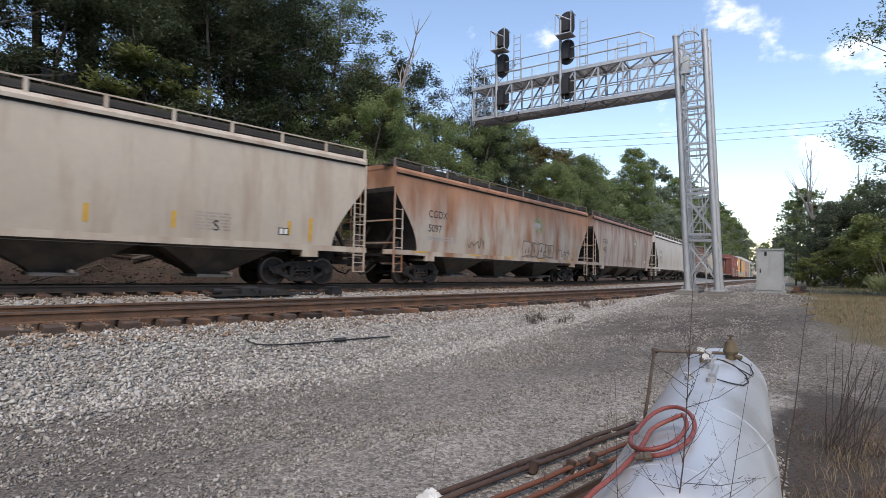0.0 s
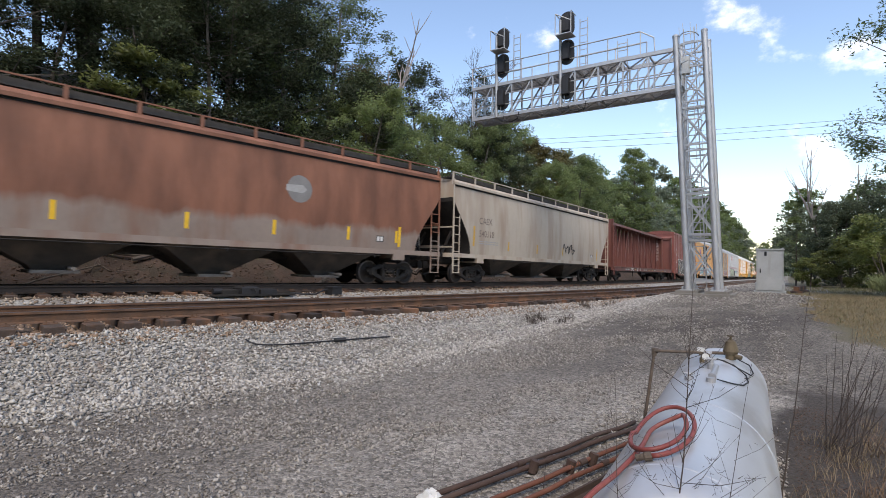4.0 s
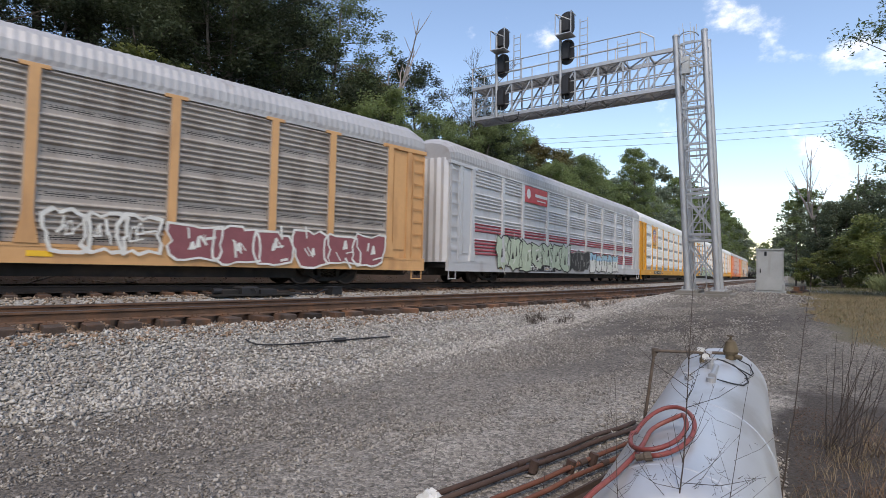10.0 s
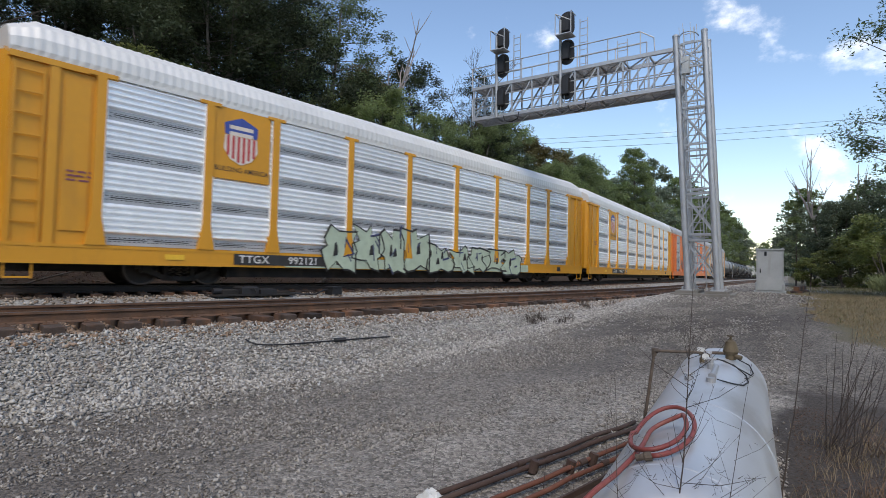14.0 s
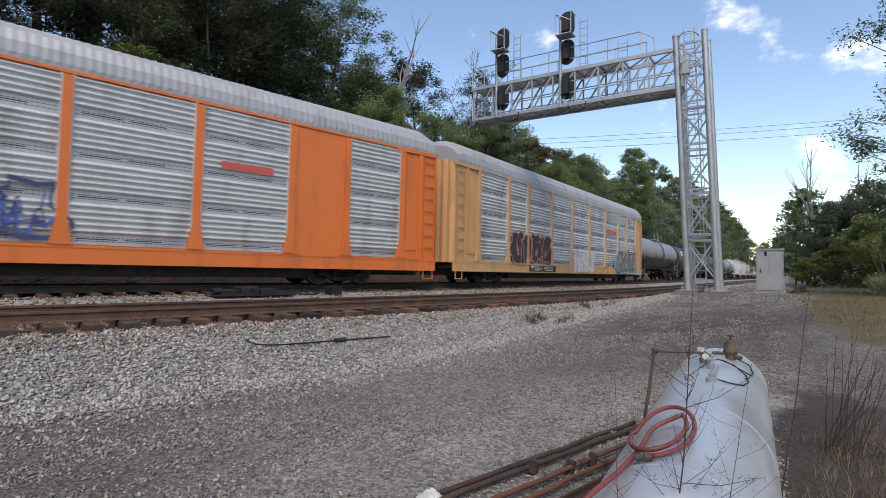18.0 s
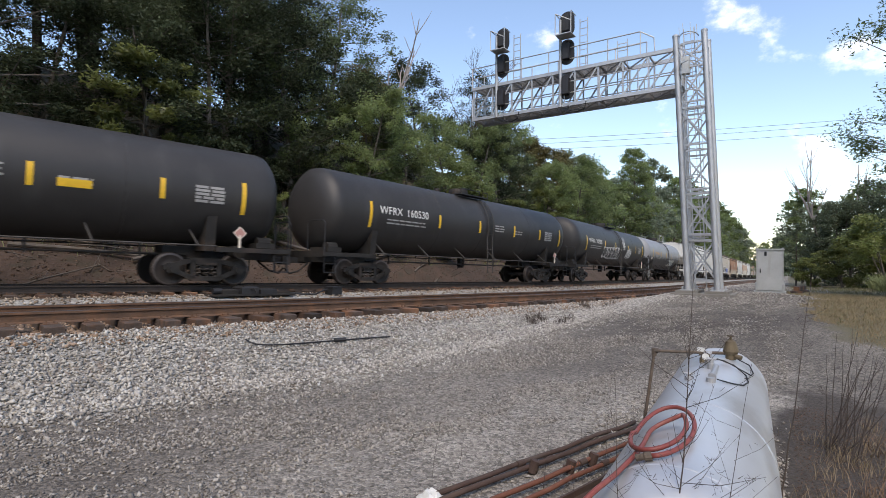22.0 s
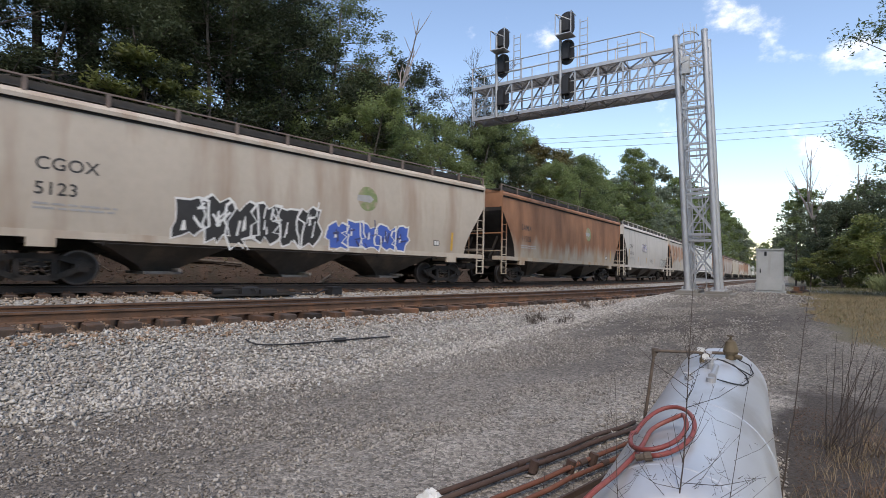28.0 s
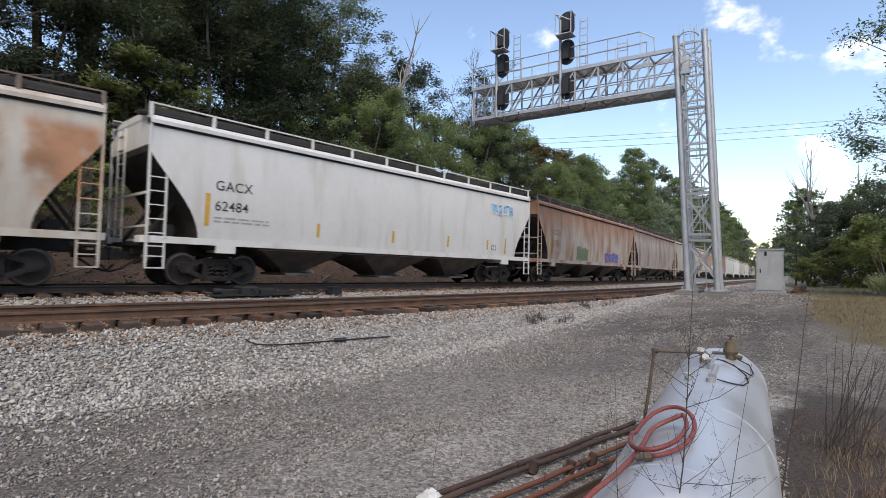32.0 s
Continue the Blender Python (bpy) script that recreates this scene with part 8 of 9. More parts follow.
    bm = bm_new()
    tube(bm, [(0.45, -half + 2.8, 0.88), (0.45, half - 2.8, 0.88)], 0.035, 6)
    for y in np.linspace(-half + 4, half - 4, 5):
        bar(bm, (0.5, y, 0.8), (0.5, y, 1.2), 0.06)
    tube(bm, [(0, 0.4, 1.2), (0, 0.4, 0.72)], 0.16, 10)
    part("brake_pipe", bm, M_UNDER, car)
    # top fittings, platform and side ladder near the middle
    zt = TANK_Z + TANK_R
    bm = bm_new()
    tube(bm, [(0, 0.1, zt - 0.06), (0, 0.1, zt + 0.16), (0, 0.1, zt + 0.30)], [0.48, 0.48, 0.44], 18)
    tube(bm, [(0.0, -1.5, zt - 0.05), (0, -1.5, zt + 0.16)], 0.12, 10)
    part("manway", bm, dome, car)
    bm = bm_new()
    for s in (-1, 1):
        box(bm, *sorted((s * 0.55, s * 0.95)), -0.9, 1.25, zt - 0.09, zt - 0.04)
    part("platform", bm, M_GALVGRIME if platform else M_BLACK, car)
    hh = 0.55 if platform else 0.18
    for s in (-1, 1):
        for y0, y1 in ((-0.9, 0.55), (0.85, 1.25)):
            bm = bm_new()
            tube(bm, [(s * 0.95, y0, zt - 0.08), (s * 0.95, y0, zt + hh), (s * 0.95, y1, zt + hh), (s * 0.95, y1, zt - 0.08)], 0.02, 6)
            part("platform_rail", bm, rail_m, car)
    bm = bm_new()
    pts = [(TANK_R + 0.07) * Vector((math.cos(a_), 0, math.sin(a_))) + Vector((0, 0, TANK_Z)) for a_ in np.linspace(radians(52), radians(-18), 9)] + [Vector((1.55, 0, 1.0)), Vector((1.55, 0, 0.5))]
    for y in (0.5, 0.92):
        for p, q in zip(pts, pts[1:]):
            bar(bm, p + Vector((0, y, 0)), q + Vector((0, y, 0)), 0.045, 0.03)
    for k in range(len(pts) - 1):
        for f in (0.0, 0.5):
            p = pts[k].lerp(pts[k + 1], f)
            bar(bm, p + Vector((0, 0.5, 0)), p + Vector((0, 0.92, 0)), 0.025)
    part("side_ladder", bm, M_GRATING, car)
    return car, half


def dress_tank(car, half_, mark, num, ink, tape_m, tapes, size=0.36, mark_y=2.3, wide=1.15, z=2.55, seed=2, placard=True):
    half = half_ - 0.62
    letters(car, mark, -half + mark_y, z, size, ink, tank_x, 1.05, "reporting_mark", wide=wide)
    letters(car, num, -half + mark_y + 0.98 * wide * size * len(mark) + 0.25, z, size, ink, tank_x, 1.05, "car_number", wide=wide)
    small_print(car, -half + mark_y + 0.4, z - 0.22, 2.2, 2, M_GREYTXT, tank_x, 0.05, 0.13, seed)
    marks(car, [(y - half, y - half + 0.13, 2.35, 2.9) for y in tapes[1:-1]], tape_m, tank_x, "reflective_tape", 0.008)
    marks(car, [(y - half, y - half + 0.13, 2.1, 3.05) for y in (tapes[0], tapes[-1])], tape_m, tank_x, "reflective_tape", 0.008)
    small_print(car, half - 5.4, 2.6, 0.7, 2, M_GREYTXT, tank_x, 0.05, 0.12, seed + 1)
    small_print(car, half - 7.2, 2.75, 0.8, 3, M_GREYTXT, tank_x, 0.05, 0.12, seed + 2)
    small_print(car, half - 2.3, 2.75, 0.8, 5, M_GREYTXT, tank_x, 0.07, 0.1, seed + 3)
    if placard:
        bm = bm_new()
        c, r = (half - 1.0, 1.55), 0.2
        patch(bm, [(c[0] - r, c[1]), (c[0], c[1] - r), (c[0] + r, c[1]), (c[0], c[1] + r)], lambda q: 1.46, 0.0)
        bar(bm, (1.45, c[0], 1.1), (1.45, c[0], 1.5), 0.05)
        p = part("placard", bm, P_CREAM, car, "diamond placard")
        bm = bm_new()
        r = 0.165
        patch(bm, [(c[0] - r, c[1]), (c[0], c[1] - r), (c[0] + r, c[1]), (c[0], c[1] + r)], lambda q: 1.464, 0.0)
        part("placard_face", bm, P_PINK, p)


# ---- the train, front to rear ----
def build_train():
    std = (4.6, 7.7, 11.0, 14.2)
    c, h = hopper("tan covered hopper car with streaked grimy sides", -223.0, -205.4, M_TAN, 1)
    dress_hopper(c, h, "CGOX", "5086", M_FADED, (9.2, 11.2, 14.6), M_MARK_YO, seed=1)
    small_print(c, 3.0, 1.95, 1.0, 6, M_MAUVE, hop_x, 0.05, 0.09, 8)
    letters(c, "S", h - 5.3, 1.5, 0.3, M_INK, hop_x)
    c, h = hopper("pale covered hopper car with broad rust streaks and green emblem", -204.0, -186.1, M_TANRUST, 2, bright_rail=False)
    dress_hopper(c, h, "CGDX", "5097", M_INK, (), M_MARK_YO, seed=2, roundel=P_EMBLEM)
    marks(c, [(y - h, y - h + 0.8, 1.18, 1.24) for y in (1.2, 5.0, 8.0, 11.2, 15.0)], M_MARK_YO, lambda z: 1.532, "reflective_tape")
    graffiti(c, 0.7, 4.0, 1.3, 2.05, 4, M_TANRUST, M_FADED, hop_x, 5)
    scrawl(c, 4.4, 1.35, 1.9, 0.6, M_FADED, hop_x, 6)
    scrawl(c, -4.2, 1.5, 1.3, 0.6, M_FADED, hop_x, 7)
    c, h = hopper("mauve-grey covered hopper car with brown rust streaks", -184.9, -167.4, M_MAUVE, 3, bright_rail=False)
    dress_hopper(c, h, "CGEX", "1865", M_INK, (6.0, 10.5), M_MARK_YO, seed=3, roundel=P_EMBLEM)
    scrawl(c, -1.4, 1.4, 3.4, 0.45, M_FADED, hop_x, 8)
    c, h = hopper("clean off-white covered hopper car", -166.0, -147.4, M_OFFWHITE, 4)
    dress_hopper(c, h, "CAEX", "540101", M_INK, std, M_MARK_YO, seed=4)
    c, h = hopper("brown rusted covered hopper car with grey lower side", -146.0, -128.4, M_BROWN, 5)
    dress_hopper(c, h, "CGEX", "1964", M_FADED, (4.6, 7.6, 10.2, 13.0, 15.2), M_MARK_Y, seed=5, roundel=P_GREY)
    c, h = hopper("dirty white covered hopper car with a black tag", -127.5, -108.8, M_TAN, 6)
    dress_hopper(c, h, "CAEX", "540118", M_FADED, (4.6, 7.7, 11.0), M_MARK_YO, seed=6)
    scrawl(c, h - 7.6, 1.55, 1.7, 0.7, M_INK, hop_x, 9, 0.04)
    centerbeam("empty red centre-beam flat car with open truss", -107.2, -84.0)
    # box cars
    c, h = boxcar("brown-red box car with black graffiti", -82.9, -66.6, M_BOXRED, (0.12, 1.2, 2.3, 3.4, 4.5, 5.6, 6.6, 7.4, 10.6, 11.6, 12.7, 13.8, 14.9, 16.18), (7.4, 10.6), M_BOXRED, M_BOXRED)
    letters(c, "DW", -h + 1.38, 3.06, 0.26, M_CHALK, box_x, 1.05, "reporting_mark", wide=1.1)
    letters(c, "C", -h + 2.5, 3.06, 0.26, M_CHALK, box_x, 1.05, "reporting_mark", wide=1.1)
    letters(c, "409", -h + 1.3, 2.57, 0.27, M_CHALK, box_x, 1.05, "car_number", wide=1.1)
    letters(c, "621", -h + 2.36, 2.57, 0.27, M_CHALK, box_x, 1.05, "car_number", wide=1.1)
    small_print(c, -h + 1.3, 2.12, 1.0, 2, M_CHALK, box_x, 0.05, 0.14, 3)
    small_print(c, -h + 1.3, 1.45, 0.7, 2, M_CHALK, box_x, 0.06, 0.12, 4)
    small_print(c, 0.1, 3.2, 0.7, 3, M_CHALK, lambda z: 1.60, 0.05, 0.11, 5)
    small_print(c, 0.9, 2.15, 0.5, 4, M_CHALK, lambda z: 1.60, 0.05, 0.11, 6)
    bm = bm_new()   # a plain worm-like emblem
    pts = [(13.4, 3.75), (13.0, 3.75), (12.86, 3.5), (12.95, 3.3), (13.5, 3.3), (13.62, 3.4), (13.62, 3.75), (13.78, 3.78), (14.25, 3.3), (14.42, 3.32), (14.42, 3.78)]
    pts = [(y - 0.75, z) for y, z in pts]
    pts = [(14.6 + (y - 12.89), 3.42 + 1.75 * (z - 3.54)) for y, z in pts]
    for p, q in zip(pts, pts[1:]):
        bar(bm, (1.563, p[0] - h, p[1]), (1.563, q[0] - h, q[1]), 0.008, 0.14)
    part("emblem", bm, M_CHALK, c, "white looped emblem")
    small_print(c, 13.9 - h, 2.72, 1.5, 1, M_CHALK, box_x, 0.1, 0.2, 7)
    graffiti(c, -h + 2.3, -h + 7.6, 0.93, 2.33, 6, M_INK, M_CHALK, lambda z: 1.575, 11, jag=0.12, rim=0.045, label="black graffiti with white outlines")
    graffiti(c, 2.5, 6.7, 0.95, 2.1, 5, M_INK, M_CHALK, lambda z: 1.575, 12, jag=0.2, rim=0.045, label="black graffiti with white outlines")
    marks(c, [(y - h, y - h + 0.12, 1.35, 1.75) for y in (3.1, 6.0, 9.0, 11.4, 13.1)], M_MARK_Y, lambda z: 1.61, "reflective_tape")
    c, h = boxcar("faded yellow box car with a black door and bright graffiti", -65.0, -48.6, M_BOXYEL, (0.12, 1.3, 2.3, 3.25, 4.2, 5.2, 6.2, 10.4, 11.4, 12.4, 13.4, 14.4, 15.4, 16.28), (6.2, 10.4), M_BLACK, M_GALVDULL)
    letters(c, "next", -h + 1.42, 3.45, 0.24, M_INK, box_x, 1.0, "slogan", 0.25)
    letters(c, "load", -h + 1.42, 3.15, 0.24, M_INK, box_x, 1.0, "slogan", 0.25)
    letters(c, "any", -h + 4.3, 3.3, 0.24, M_INK, box_x, 1.0, "slogan", 0.25)
    letters(c, "road", -h + 4.3, 3.0, 0.24, M_INK, box_x, 1.0, "slogan", 0.25)
    for k, (m_, a_, b_) in enumerate(((P_RED, (2.45, 3.9), (3.2, 3.4)), (P_RED, (3.2, 3.4), (2.45, 2.85)), (P_RED, (3.5, 3.35), (4.0, 3.75)), (P_RED, (3.45, 3.3), (4.0, 2.9)), (P_LOGOBLUE, (2.7, 3.95), (3.35, 3.5)), (P_LOGOBLUE, (3.35, 3.5), (4.0, 3.9)), (P_LOGOBLUE, (3.35, 3.5), (3.35, 3.15)), (P_LOGOBLUE, (3.35, 3.15), (2.5, 2.75)), (P_LOGOBLUE, (3.3, 3.1), (3.95, 2.72)))):
        bm = bm_new()
        bar(bm, (1.558 + 0.002 * k, a_[0] - h, a_[1] * 0.85 + 0.68), (1.558 + 0.002 * k, b_[0] - h, b_[1] * 0.85 + 0.68), 0.006, 0.11)
        part("emblem_stroke", bm, m_, c)
    letters(c, "FB", -h + 1.45, 2.50, 0.26, M_INK, box_x, 1.1, "reporting_mark")
    letters(c, "OX", -h + 2.42, 2.50, 0.26, M_INK, box_x, 1.1, "reporting_mark")
    letters(c, "50", -h + 1.45, 2.1, 0.26, M_INK, box_x, 1.1, "car_number")
    letters(c, "68", -h + 2.42, 2.1, 0.26, M_INK, box_x, 1.1, "car_number")
    letters(c, "61", -h + 3.38, 2.1, 0.26, M_INK, box_x, 1.1, "car_number")
    letters(c, "RAILCAR", -h + 10.75, 2.9, 0.25, M_INK, lambda z: 1.557, 1.15, "slogan")
    letters(c, "POOLING", -h + 12.5, 2.9, 0.25, M_INK, lambda z: 1.557, 1.15, "slogan")
    letters(c, "EXPERTS", -h + 14.4, 2.9, 0.25, M_INK, lambda z: 1.557, 1.15, "slogan")
    for k, t_ in enumerate(("CLOSE AND LOCK", "DOOR BEFORE", "MOVING CAR")):
        letters(c, t_, 0.55, 3.7 - 0.15 * k, 0.1, M_CHALK, lambda z: 1.602, 1.1, "door_notice")
    small_print(c, 0.6, 3.05, 1.1, 4, M_CHALK, lambda z: 1.602, 0.07, 0.14, 8)
    small_print(c, -1.9, 2.9, 0.5, 3, M_CHALK, lambda z: 1.602, 0.06, 0.12, 9)
    small_print(c, -0.4, 2.0, 1.0, 3, M_CHALK, lambda z: 1.602, 0.08, 0.18, 10)
    bm = bm_new()
    for a_, b_ in (((13.2, 3.75), (14.1, 3.75)), ((13.65, 3.75), (13.65, 3.25)), ((14.2, 3.75), (14.9, 3.25)), ((14.9, 3.75), (14.2, 3.25))):
        bar(bm, (1.508, a_[0] - h, a_[1]), (1.508, b_[0] - h, b_[1]), 0.006, 0.14)
    part("emblem", bm, P_PINK, c, "faded red painted emblem")
    graffiti(c, -h + 2.4, -h + 3.4, 0.95, 1.75, 1, P_PINK, P_CREAM, lambda z: 1.575, 13, jag=0.6)
    graffiti(c, -h + 3.0, -h + 6.2, 0.95, 1.9, 4, P_TEAL, M_CHALK, lambda z: 1.58, 14, P_GREY, jag=0.7, label="teal graffiti with white outlines")
    graffiti(c, -h + 6.2, -h + 8.4, 0.95, 1.7, 2, P_PINK, P_GREY, lambda z: 1.605, 15, P_TEAL, jag=0.7)
    graffiti(c, 2.3, 6.9, 0.92, 1.85, 5, P_SKY, M_CHALK, lambda z: 1.575, 16, P_NAVY, jag=0.7, label="sky-blue graffiti with white outlines")
    marks(c, [(0.3 - h, 0.9 - h, 1.15, 1.3)], M_MARK_Y, lambda z: 1.58, "reflective_tape")
    scrawl(c, h - 1.6, 2.0, 0.8, 1.0, M_INK, box_x, 17, 0.015)
    # auto racks
    c, h = rack("faded tan auto rack car with grimy grey panels and graffiti", -47.6, -19.8, M_PEACH, M_GALVGRIME, M_ROOFG)
    shield(c, 5.5 - h, 3.9, 0.92, M_PEACH)
    number_board(c, h, 7.0, "TTGX", "995023")
    sill_tapes(c, h, (2.2, 4.0, 6.2, 9.8, 15.5))
    graffiti(c, -h + 2.6, -h + 7.6, 0.95, 2.1, 5, P_PINK, P_SILVER, lambda z: 1.58, 21, P_MAROON, jag=0.4)
    graffiti(c, -h + 9.7, -h + 15.0, 0.8, 2.0, 5, M_INK, P_GREY, lambda z: 1.58, 22, P_SILVER, jag=0.25)
    graffiti(c, 1.9, 4.3, 0.95, 1.8, 3, P_GREY, P_SILVER, lambda z: 1.605, 23, jag=0.5, hollow=True)
    graffiti(c, 4.7, 11.8, 0.78, 1.75, 6, P_MAROON, P_SILVER, lambda z: 1.605, 24, jag=0.45)
    c, h = rack("silver-grey auto rack car with maroon stripes and green graffiti", -18.4, 9.6, M_SILVER, M_SILVER, M_ROOFG, style="silver", stripe=P_MAROONSTRIPE)
    marks(c, [(6.75 - h, 9.75 - h, 3.95, 4.70)], P_LOGORED, lambda z: 1.56, "sign_panel", label="red name panel")
    marks(c, [(7.95 - h, 9.5 - h, 4.28, 4.42), (8.2 - h, 9.3 - h, 4.1, 4.15)], M_CHALK, lambda z: 1.57, "sign_bar")
    bm = bm_new()
    patch(bm, [(7.2 - h + 0.23 * math.cos(t), 4.35 + 0.23 * math.sin(t)) for t in np.arange(0, 6.28, 0.5)], lambda z: 1.57, 0.0)
    part("sign_disc", bm, M_CHALK, c)
    number_board(c, h, 7.3, "TTGX", "706664")
    graffiti(c, -h + 3.9, -h + 12.6, 0.80, 2.15, 7, P_MINT, M_INK, lambda z: 1.585, 25, P_SILVER, jag=0.7, label="pale green graffiti with black shadows")
    graffiti(c, -h + 12.6, -h + 16.0, 0.85, 2.0, 2, M_INK, P_GREY, lambda z: 1.585, 26, jag=0.6)
    graffiti(c, -h + 16.2, -h + 22.0, 0.80, 1.9, 5, P_SILVER, M_INK, lambda z: 1.585, 27, P_MINT, jag=0.5, top=P_SKY, label="pale graffiti letters with black outlines and blue tops")
    sill_tapes(c, h, (4.2, 9.4, 14.0))
    for k, (a_, b_, num, painted) in enumerate(((10.8, 38.8, "973141", 0), (40.4, 68.2, "992121", 1), (69.9, 98.0, "974317", 0))):
        c, h = rack("yellow auto rack car with shiny ribbed panels" + (" and mint graffiti" if painted else ""), a_, b_, M_YELLOW, M_GALV, M_ROOFW)
        shield(c, 5.4 - h, 3.95, 0.8, M_YELLOW, 0.95)
        letters(c, "BUILDING AMERICA", 4.62 - h, 3.13, 0.13, M_INK, rack_x, 1.05, "slogan")
        number_board(c, h, 5.3, "TTGX", num)
        marks(c, [(9.0 - h, 9.35 - h, 0.84, 1.02)], M_INK, lambda z: 1.574, "stencil_plate")
        letters(c, "R1", 9.04 - h, 0.86, 0.16, M_CHALK, lambda z: 1.576, 1.0, "stencil")
        small_print(c, -h + 1.15, 2.6, 0.5, 3, P_MAROON, lambda z: 1.535, 0.04, 0.09, 30 + k)
        sill_tapes(c, h, (3.4, 14.0, 20.0))
        marks(c, [(24.6 - h, 25.0 - h, 0.82, 1.02)], M_INK, lambda z: 1.574, "stencil_plate")
        if painted:
            graffiti(c, -h + 8.6, -h + 13.4, 0.74, 2.05, 4, P_MINT, M_INK, lambda z: 1.585, 28, P_NAVY, jag=1.2, label="mint-green graffiti with dark outlines")
            graffiti(c, -h + 13.8, -h + 20.5, 0.74, 1.65, 5, P_MINT, M_INK, lambda z: 1.585, 29, P_NAVY, jag=1.2, label="mint-green graffiti with dark outlines")
            marks(c, [(7.0 - h, 21.5 - h, 0.74, 1.05)], P_MINT, lambda z: 1.5725, "painted_sill")
    c, h = rack("orange auto rack car with grey ribbed panels and blue graffiti", 99.2, 127.0, M_ORANGE, M_GALVDULL, M_ROOFG, style="plain", solid=(1, 7))
    number_board(c, h, 8.0, "TTGX", "693740")
    graffiti(c, -h + 2.3, -h + 4.6, 1.2, 2.6, 2, P_GREY, P_GREY, lambda z: 1.575, 31, P_NAVY, jag=1.2, hollow=True)
    graffiti(c, -h + 6.7, -h + 15.5, 1.2, 2.3, 7, P_SKY, P_NAVY, lambda z: 1.575, 32, P_BLUE, jag=1.3, label="thin blue graffiti", hollow=True)
    scrawl(c, -h + 6.9, 1.25, 8.4, 0.8, P_BLUE, lambda z: 1.572, 38, 0.035)
    scrawl(c, -h + 4.7, 1.3, 2.0, 1.1, P_GREY, lambda z: 1.57, 33, 0.06)
    marks(c, [(19.2 - h, 20.8 - h, 3.2, 3.4)], P_RED, lambda z: 1.56, "streak")
    c, h = rack("faded tan auto rack car with dull ribbed panels and graffiti", 128.2, 156.6, M_PEACH, M_GALVDULL, M_ROOFG)
    number_board(c, h, 6.9, "TTGX", "952526")
    graffiti(c, -h + 4.9, -h + 9.4, 1.1, 2.5, 4, M_INK, P_PINK, lambda z: 1.58, 34, P_RED, jag=0.7, label="black and pink graffiti")
    graffiti(c, -h + 13.0, -h + 16.6, 0.78, 1.9, 4, P_LILAC, P_SILVER, lambda z: 1.58, 35, P_GREY, jag=0.6, label="lilac graffiti")
    graffiti(c, -h + 21.2, -h + 26.5, 0.78, 1.6, 3, P_TEAL, P_SKY, lambda z: 1.575, 36, jag=0.6)
    graffiti(c, -h + 21.6, -h + 26.3, 0.9, 2.25, 5, P_GREY, M_INK, lambda z: 1.605, 37, P_SILVER, jag=0.7)
    marks(c, [(18.9 - h, 21.4 - h, 3.35, 3.52), (18.9 - h, 21.3 - h, 3.28, 3.34)], P_RED, lambda z: 1.56, "streak")
    sill_tapes(c, h, (8.0, 14.5, 21.0))
    # tank cars
    c, h = tankcar("grey tank car with ragged black spill-stained belly", 157.6, 175.0, M_TANKGRY, M_STEEL)
    dress_tank(c, h, "NATX", "301507", M_OCHRE, M_MARK_YO, (1.4, 5.3, 7.6, 10.8, 16.4), 0.28, 2.6, 0.95, 2.6, 1)
    c, h = tankcar("black tank car with large white name bars", 176.2, 193.0, M_TANKBLK, M_BLACK, False)
    for k in range(6):
        y = -h + 2.35 + 0.66 * k
        marks(c, [(y, y + 0.55, 3.28, 3.46), (y, y + 0.55, 3.0, 3.2)], M_CHALK, tank_x, "name_bar", 0.008)
    dress_tank(c, h, "PROX", "45649", M_CHALK, M_MARK_Y, (1.3, 5.3, 8.0, 10.8, 13.6, 15.8), 0.27, 2.1, 0.95, 2.5, 2)
    marks(c, [(12.0 - h, 12.7 - h, 2.4, 2.6)], M_MARK_Y, tank_x, "notice_plate", 0.008)
    c, h = tankcar("black tank car with white marks", 195.5, 212.2, M_TANKBLK, M_BLACK, False)
    dress_tank(c, h, "WFRX", "160530", M_CHALK, M_MARK_Y, (1.4, 5.3, 8.2, 11.2, 13.8, 16.1), 0.30, 1.9, 1.0, 2.65, 3)
    c, h = tankcar("black tank car with white graffiti", 214.6, 231.7, M_TANKBLK, M_BLACK, False)
    dress_tank(c, h, "WFRX", "160585", M_CHALK, M_MARK_Y, (1.4, 5.3, 7.9, 11.4, 13.8, 16.2), 0.30, 1.9, 1.0, 2.65, 4)
    graffiti(c, -h + 5.9, -h + 10.0, 1.75, 2.55, 6, M_INK, M_CHALK, tank_x, 41, jag=0.5, label="black graffiti with white outlines")
    scrawl(c, -h + 10.6, 2.4, 0.6, 1.15, M_CHALK, tank_x, 42, 0.032)
    graffiti(c, -h + 11.8, -h + 13.0, 1.9, 2.5, 3, M_GREYTXT, M_CHALK, tank_x, 43, jag=0.6)
    c, h = tankcar("grey tank car with black lower half and a white tag", 233.9, 250.1, M_TANKGRY, M_STEEL)
    dress_tank(c, h, "UTLX", "201161", M_OCHRE, M_MARK_YO, (1.4, 5.2, 7.8, 10.8, 15.4), 0.27, 2.4, 0.95, 2.55, 5)
    tag = letters(c, "TOOKS", 1.5, 1.62, 0.56, M_CHALK, tank_x, 1.2, "graffiti", 0.0, 0.98, 0.15, 0.012)
    tag["label"] = "pale bubble-letter graffiti with black outlines"
    for nm, m_, bd, of in (("outline", M_INK, 0.115, 0.018), ("fill", P_SILVER, 0.08, 0.024)):
        letters(c, "TOOKS", 1.5, 1.62, 0.56, m_, tank_x, 1.2, nm, 0.0, 0.98, bd, of).parent = tag
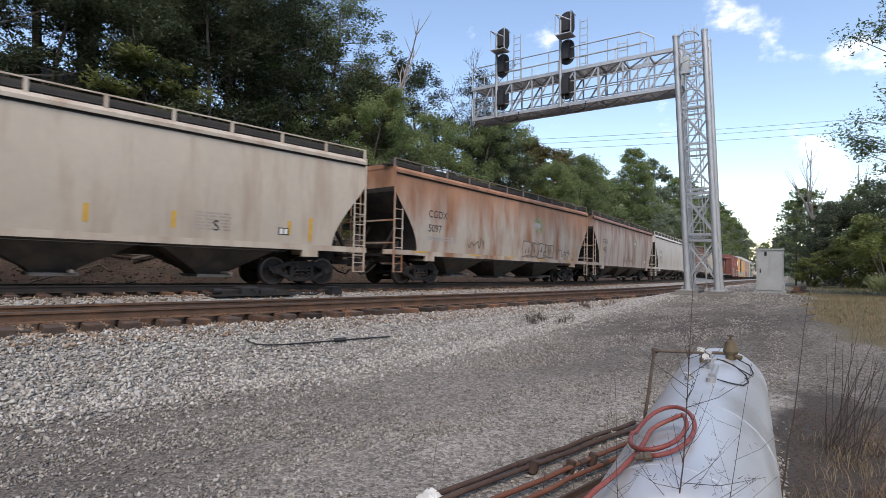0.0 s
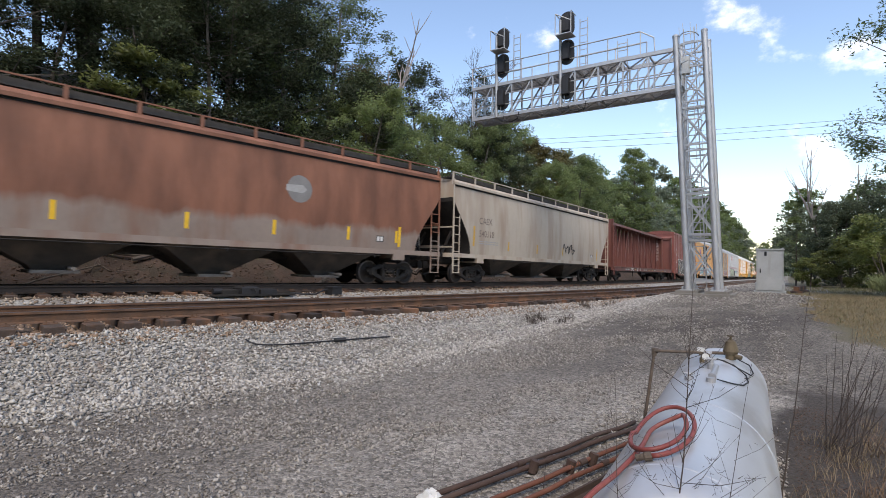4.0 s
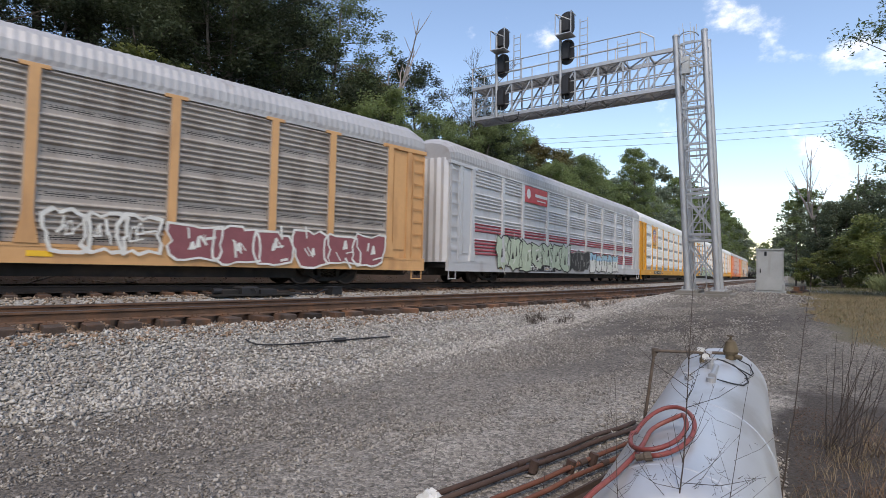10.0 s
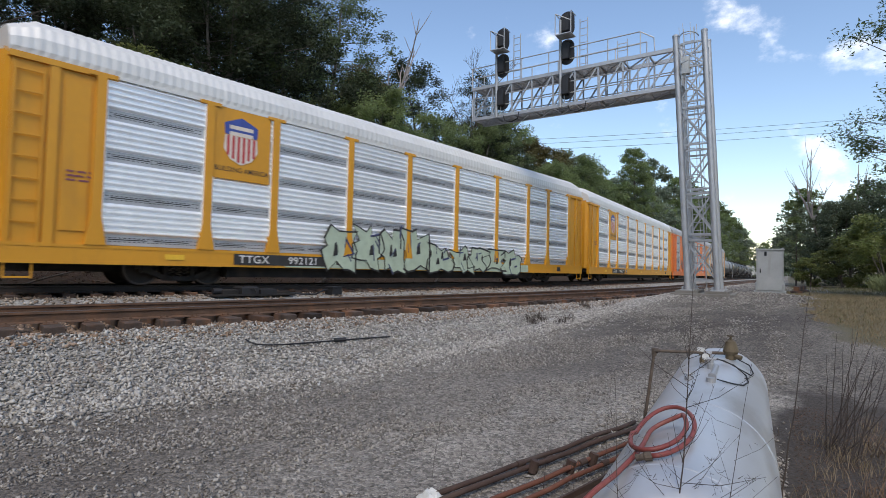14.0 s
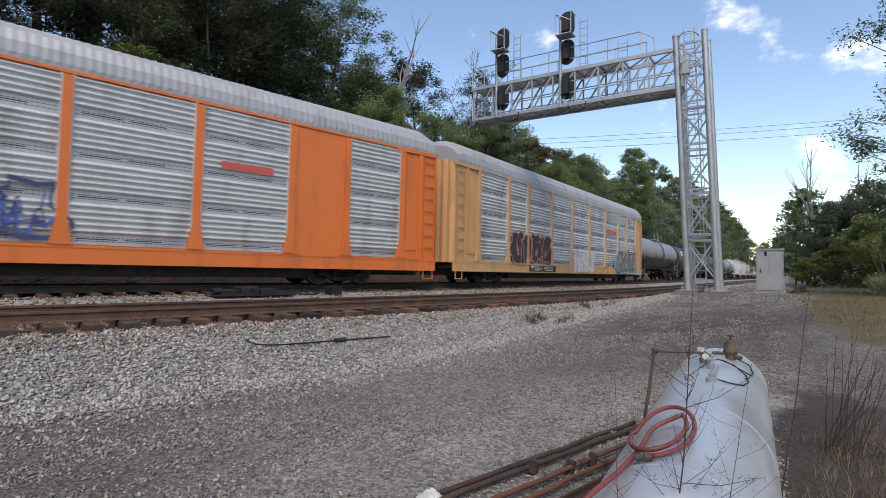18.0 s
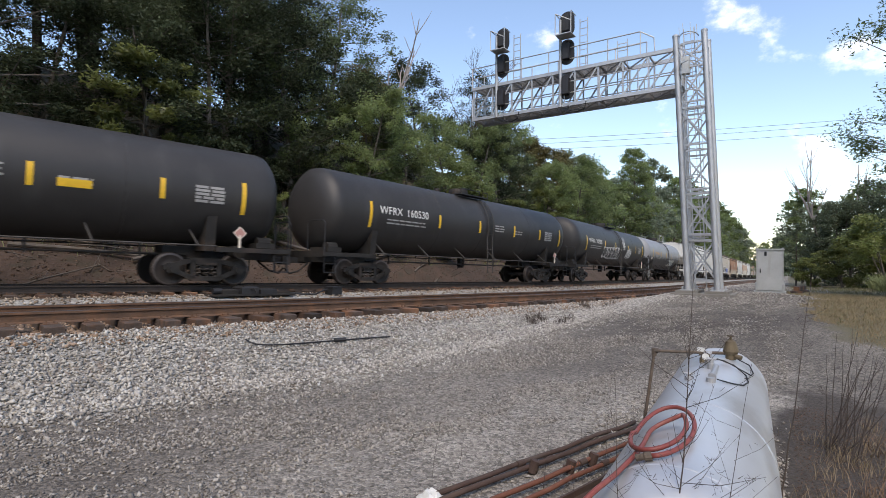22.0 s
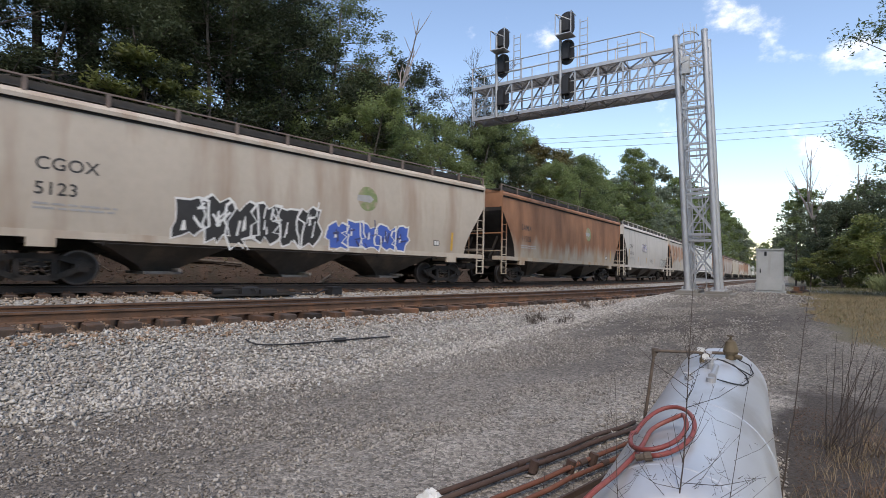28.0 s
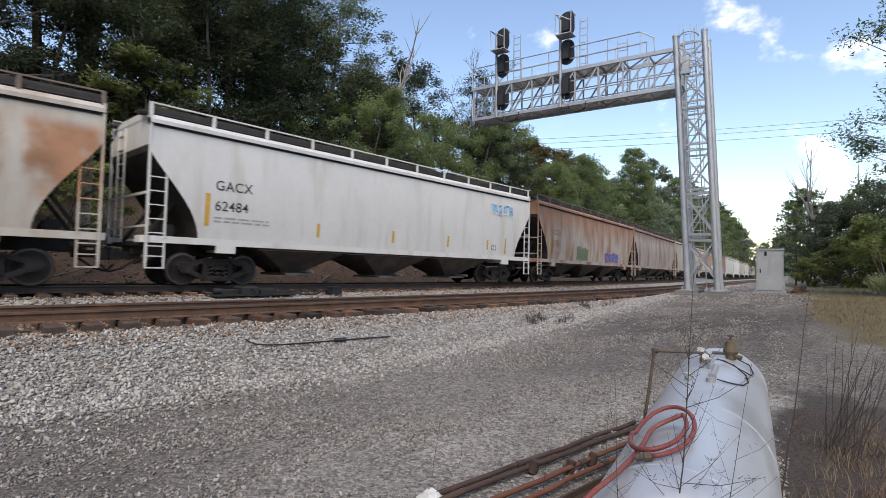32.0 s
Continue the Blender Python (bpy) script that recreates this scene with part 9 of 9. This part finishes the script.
    marks(c, [(1.5 - h, 2.1 - h, 2.05, 2.25)], P_CREAM, tank_x, "notice_plate", 0.008)
    # hoppers again
    c, h = hopper("clean white covered hopper car with angular ends", 252.2, 272.0, M_WHITE, 7, True, bays=4)
    dress_hopper(c, h, "NCIX", "7917", M_INK, (5.6, 9.2, 12.6, 15.6), M_MARK_YO, 0.32, 7, mark_y=3.2)
    c, h = hopper("long white covered hopper car with a rust smear", 272.8, 293.6, M_OFFWHITE, 8, True, bays=4)
    dress_hopper(c, h, "NCIX", "7921", M_GREYTXT, (6.0, 10.0, 14.0, 17.0), M_MARK_Y, 0.32, 8, mark_y=3.2)
    c, h = hopper("tan covered hopper car with black and blue graffiti", 294.8, 313.2, M_TAN, 9, bright_rail=False)
    dress_hopper(c, h, "CGOX", "5123", M_INK, (), M_MARK_YO, seed=9, roundel=P_EMBLEM)
    graffiti(c, -h + 5.0, -h + 9.6, 1.15, 2.35, 6, M_INK, M_CHALK, hop_x, 51, M_CHALK, jag=1.1, label="black and white graffiti")
    graffiti(c, -h + 9.9, -h + 13.6, 1.2, 2.1, 5, P_BLUE, M_CHALK, hop_x, 52, P_NAVY, jag=1.0, label="blue graffiti with white outlines")
    c, h = hopper("covered hopper car rusted orange over grey-green lower sides", 314.7, 332.7, M_RUSTTOP, 10, bright_rail=False)
    dress_hopper(c, h, "SAMX", "11508", M_INK, (), M_MARK_YO, seed=10, roundel=P_EMBLEM)
    c, h = hopper("off-white covered hopper car with small tags", 334.0, 351.8, M_OFFWHITE, 11)
    dress_hopper(c, h, "CAEX", "540131", M_INK, std, M_MARK_YO, seed=11, mark_y=1.75)
    graffiti(c, -h + 6.0, -h + 7.6, 2.45, 3.1, 3, P_LILAC, P_GREY, hop_x, 53, P_BLUE, jag=0.6)
    scrawl(c, 0.2, 1.55, 1.2, 0.35, M_INK, hop_x, 54, 0.025)
    graffiti(c, 5.0, 7.6, 1.3, 2.0, 5, P_SILVER, P_GREY, hop_x, 55, jag=0.5)
    c, h = hopper("grimy tan covered hopper car with square orange rust patches", 353.0, 371.1, M_PANELS, 12, bright_rail=False)
    dress_hopper(c, h, "SAMX", "11419", M_INK, (6.6, 10.0, 13.2), M_MARK_YO, seed=12, roundel=P_EMBLEM)
    scrawl(c, 0.0, 1.4, 2.2, 0.6, M_FADED, hop_x, 56)
    c, h = hopper("white covered hopper car with a blue tag", 372.2, 390.5, M_WHITE, 13)
    dress_hopper(c, h, "GACX", "62484", M_INK, (5.2, 8.6, 11.8, 14.6), M_MARK_YO, 0.28, seed=13, mark_y=1.75)
    graffiti(c, h - 3.3, h - 1.6, 3.2, 3.7, 4, P_SKY, P_SILVER, hop_x, 57, P_BLUE, jag=0.6)
    s = 391.4
    tail = ((M_TANRUST, "pale covered hopper car with orange rust streaks"), (M_MAUVE, "rust-stained mauve covered hopper car"), (M_TAN, "grimy tan covered hopper car"), (M_PATCH, "grey covered hopper car with orange rust patches"), (M_RUSTTOP, "covered hopper car rusted orange"), (M_OFFWHITE, "off-white covered hopper car"), (M_WHITE, "white covered hopper car"), (M_TAN, "grimy tan covered hopper car"), (M_OFFWHITE, "off-white covered hopper car"), (M_MAUVE, "rust-stained mauve covered hopper car"), (M_TAN, "grimy tan covered hopper car"))
    for k, (m_, lb) in enumerate(tail):
        c, h = hopper(lb + "", s, s + 18.4, m_, 20 + k, bright_rail=m_ in (M_WHITE, M_OFFWHITE))
        if k == 0:
            dress_hopper(c, h, "CGEX", "1702", M_FADED, std, M_MARK_YO, seed=20)
            graffiti(c, 2.0, 5.0, 1.3, 2.0, 4, P_BLUE, P_PINK, hop_x, 58, jag=0.6)
            graffiti(c, -3.5, -1.6, 1.3, 2.1, 3, P_GREEN, P_GREY, hop_x, 59, jag=0.6)
        s += 19.1
    for car, s12, half in list(TRAIN):
        kind = car.name.split(".")[0]
        if kind == "box_car":
            heighten(car, 1.0, 0.78, 1.26)
        elif kind == "auto_rack_car":
            heighten(car, 0.72, 0.55, 1.152)
        elif kind == "covered_hopper_car":
            heighten(car, 1.07, 1.15, 1.02)


build_train()


def car_row(s, half):
    a, b = on_line(eased(s - half)), on_line(eased(s + half))
    d = b - a
    return Matrix.Translation((a + b) / 2) @ Matrix.Rotation(math.atan2(-d.x, d.y), 4, "Z") @ Matrix.Rotation(math.asin(d.z / d.length), 4, "X")


SPEED, DELAY = 18.27, 0.45 / 18.27


def motions():
    """Every car runs along the line at the train's speed."""
    for car, s12, half in TRAIN:
        rows, t = [], 0.0
        while t <= 32.001:
            rows.append((t, car_row(s12 - SPEED * (t - 12.0 - DELAY), half)))
            t += 0.5
        walk(car, rows)


motions()
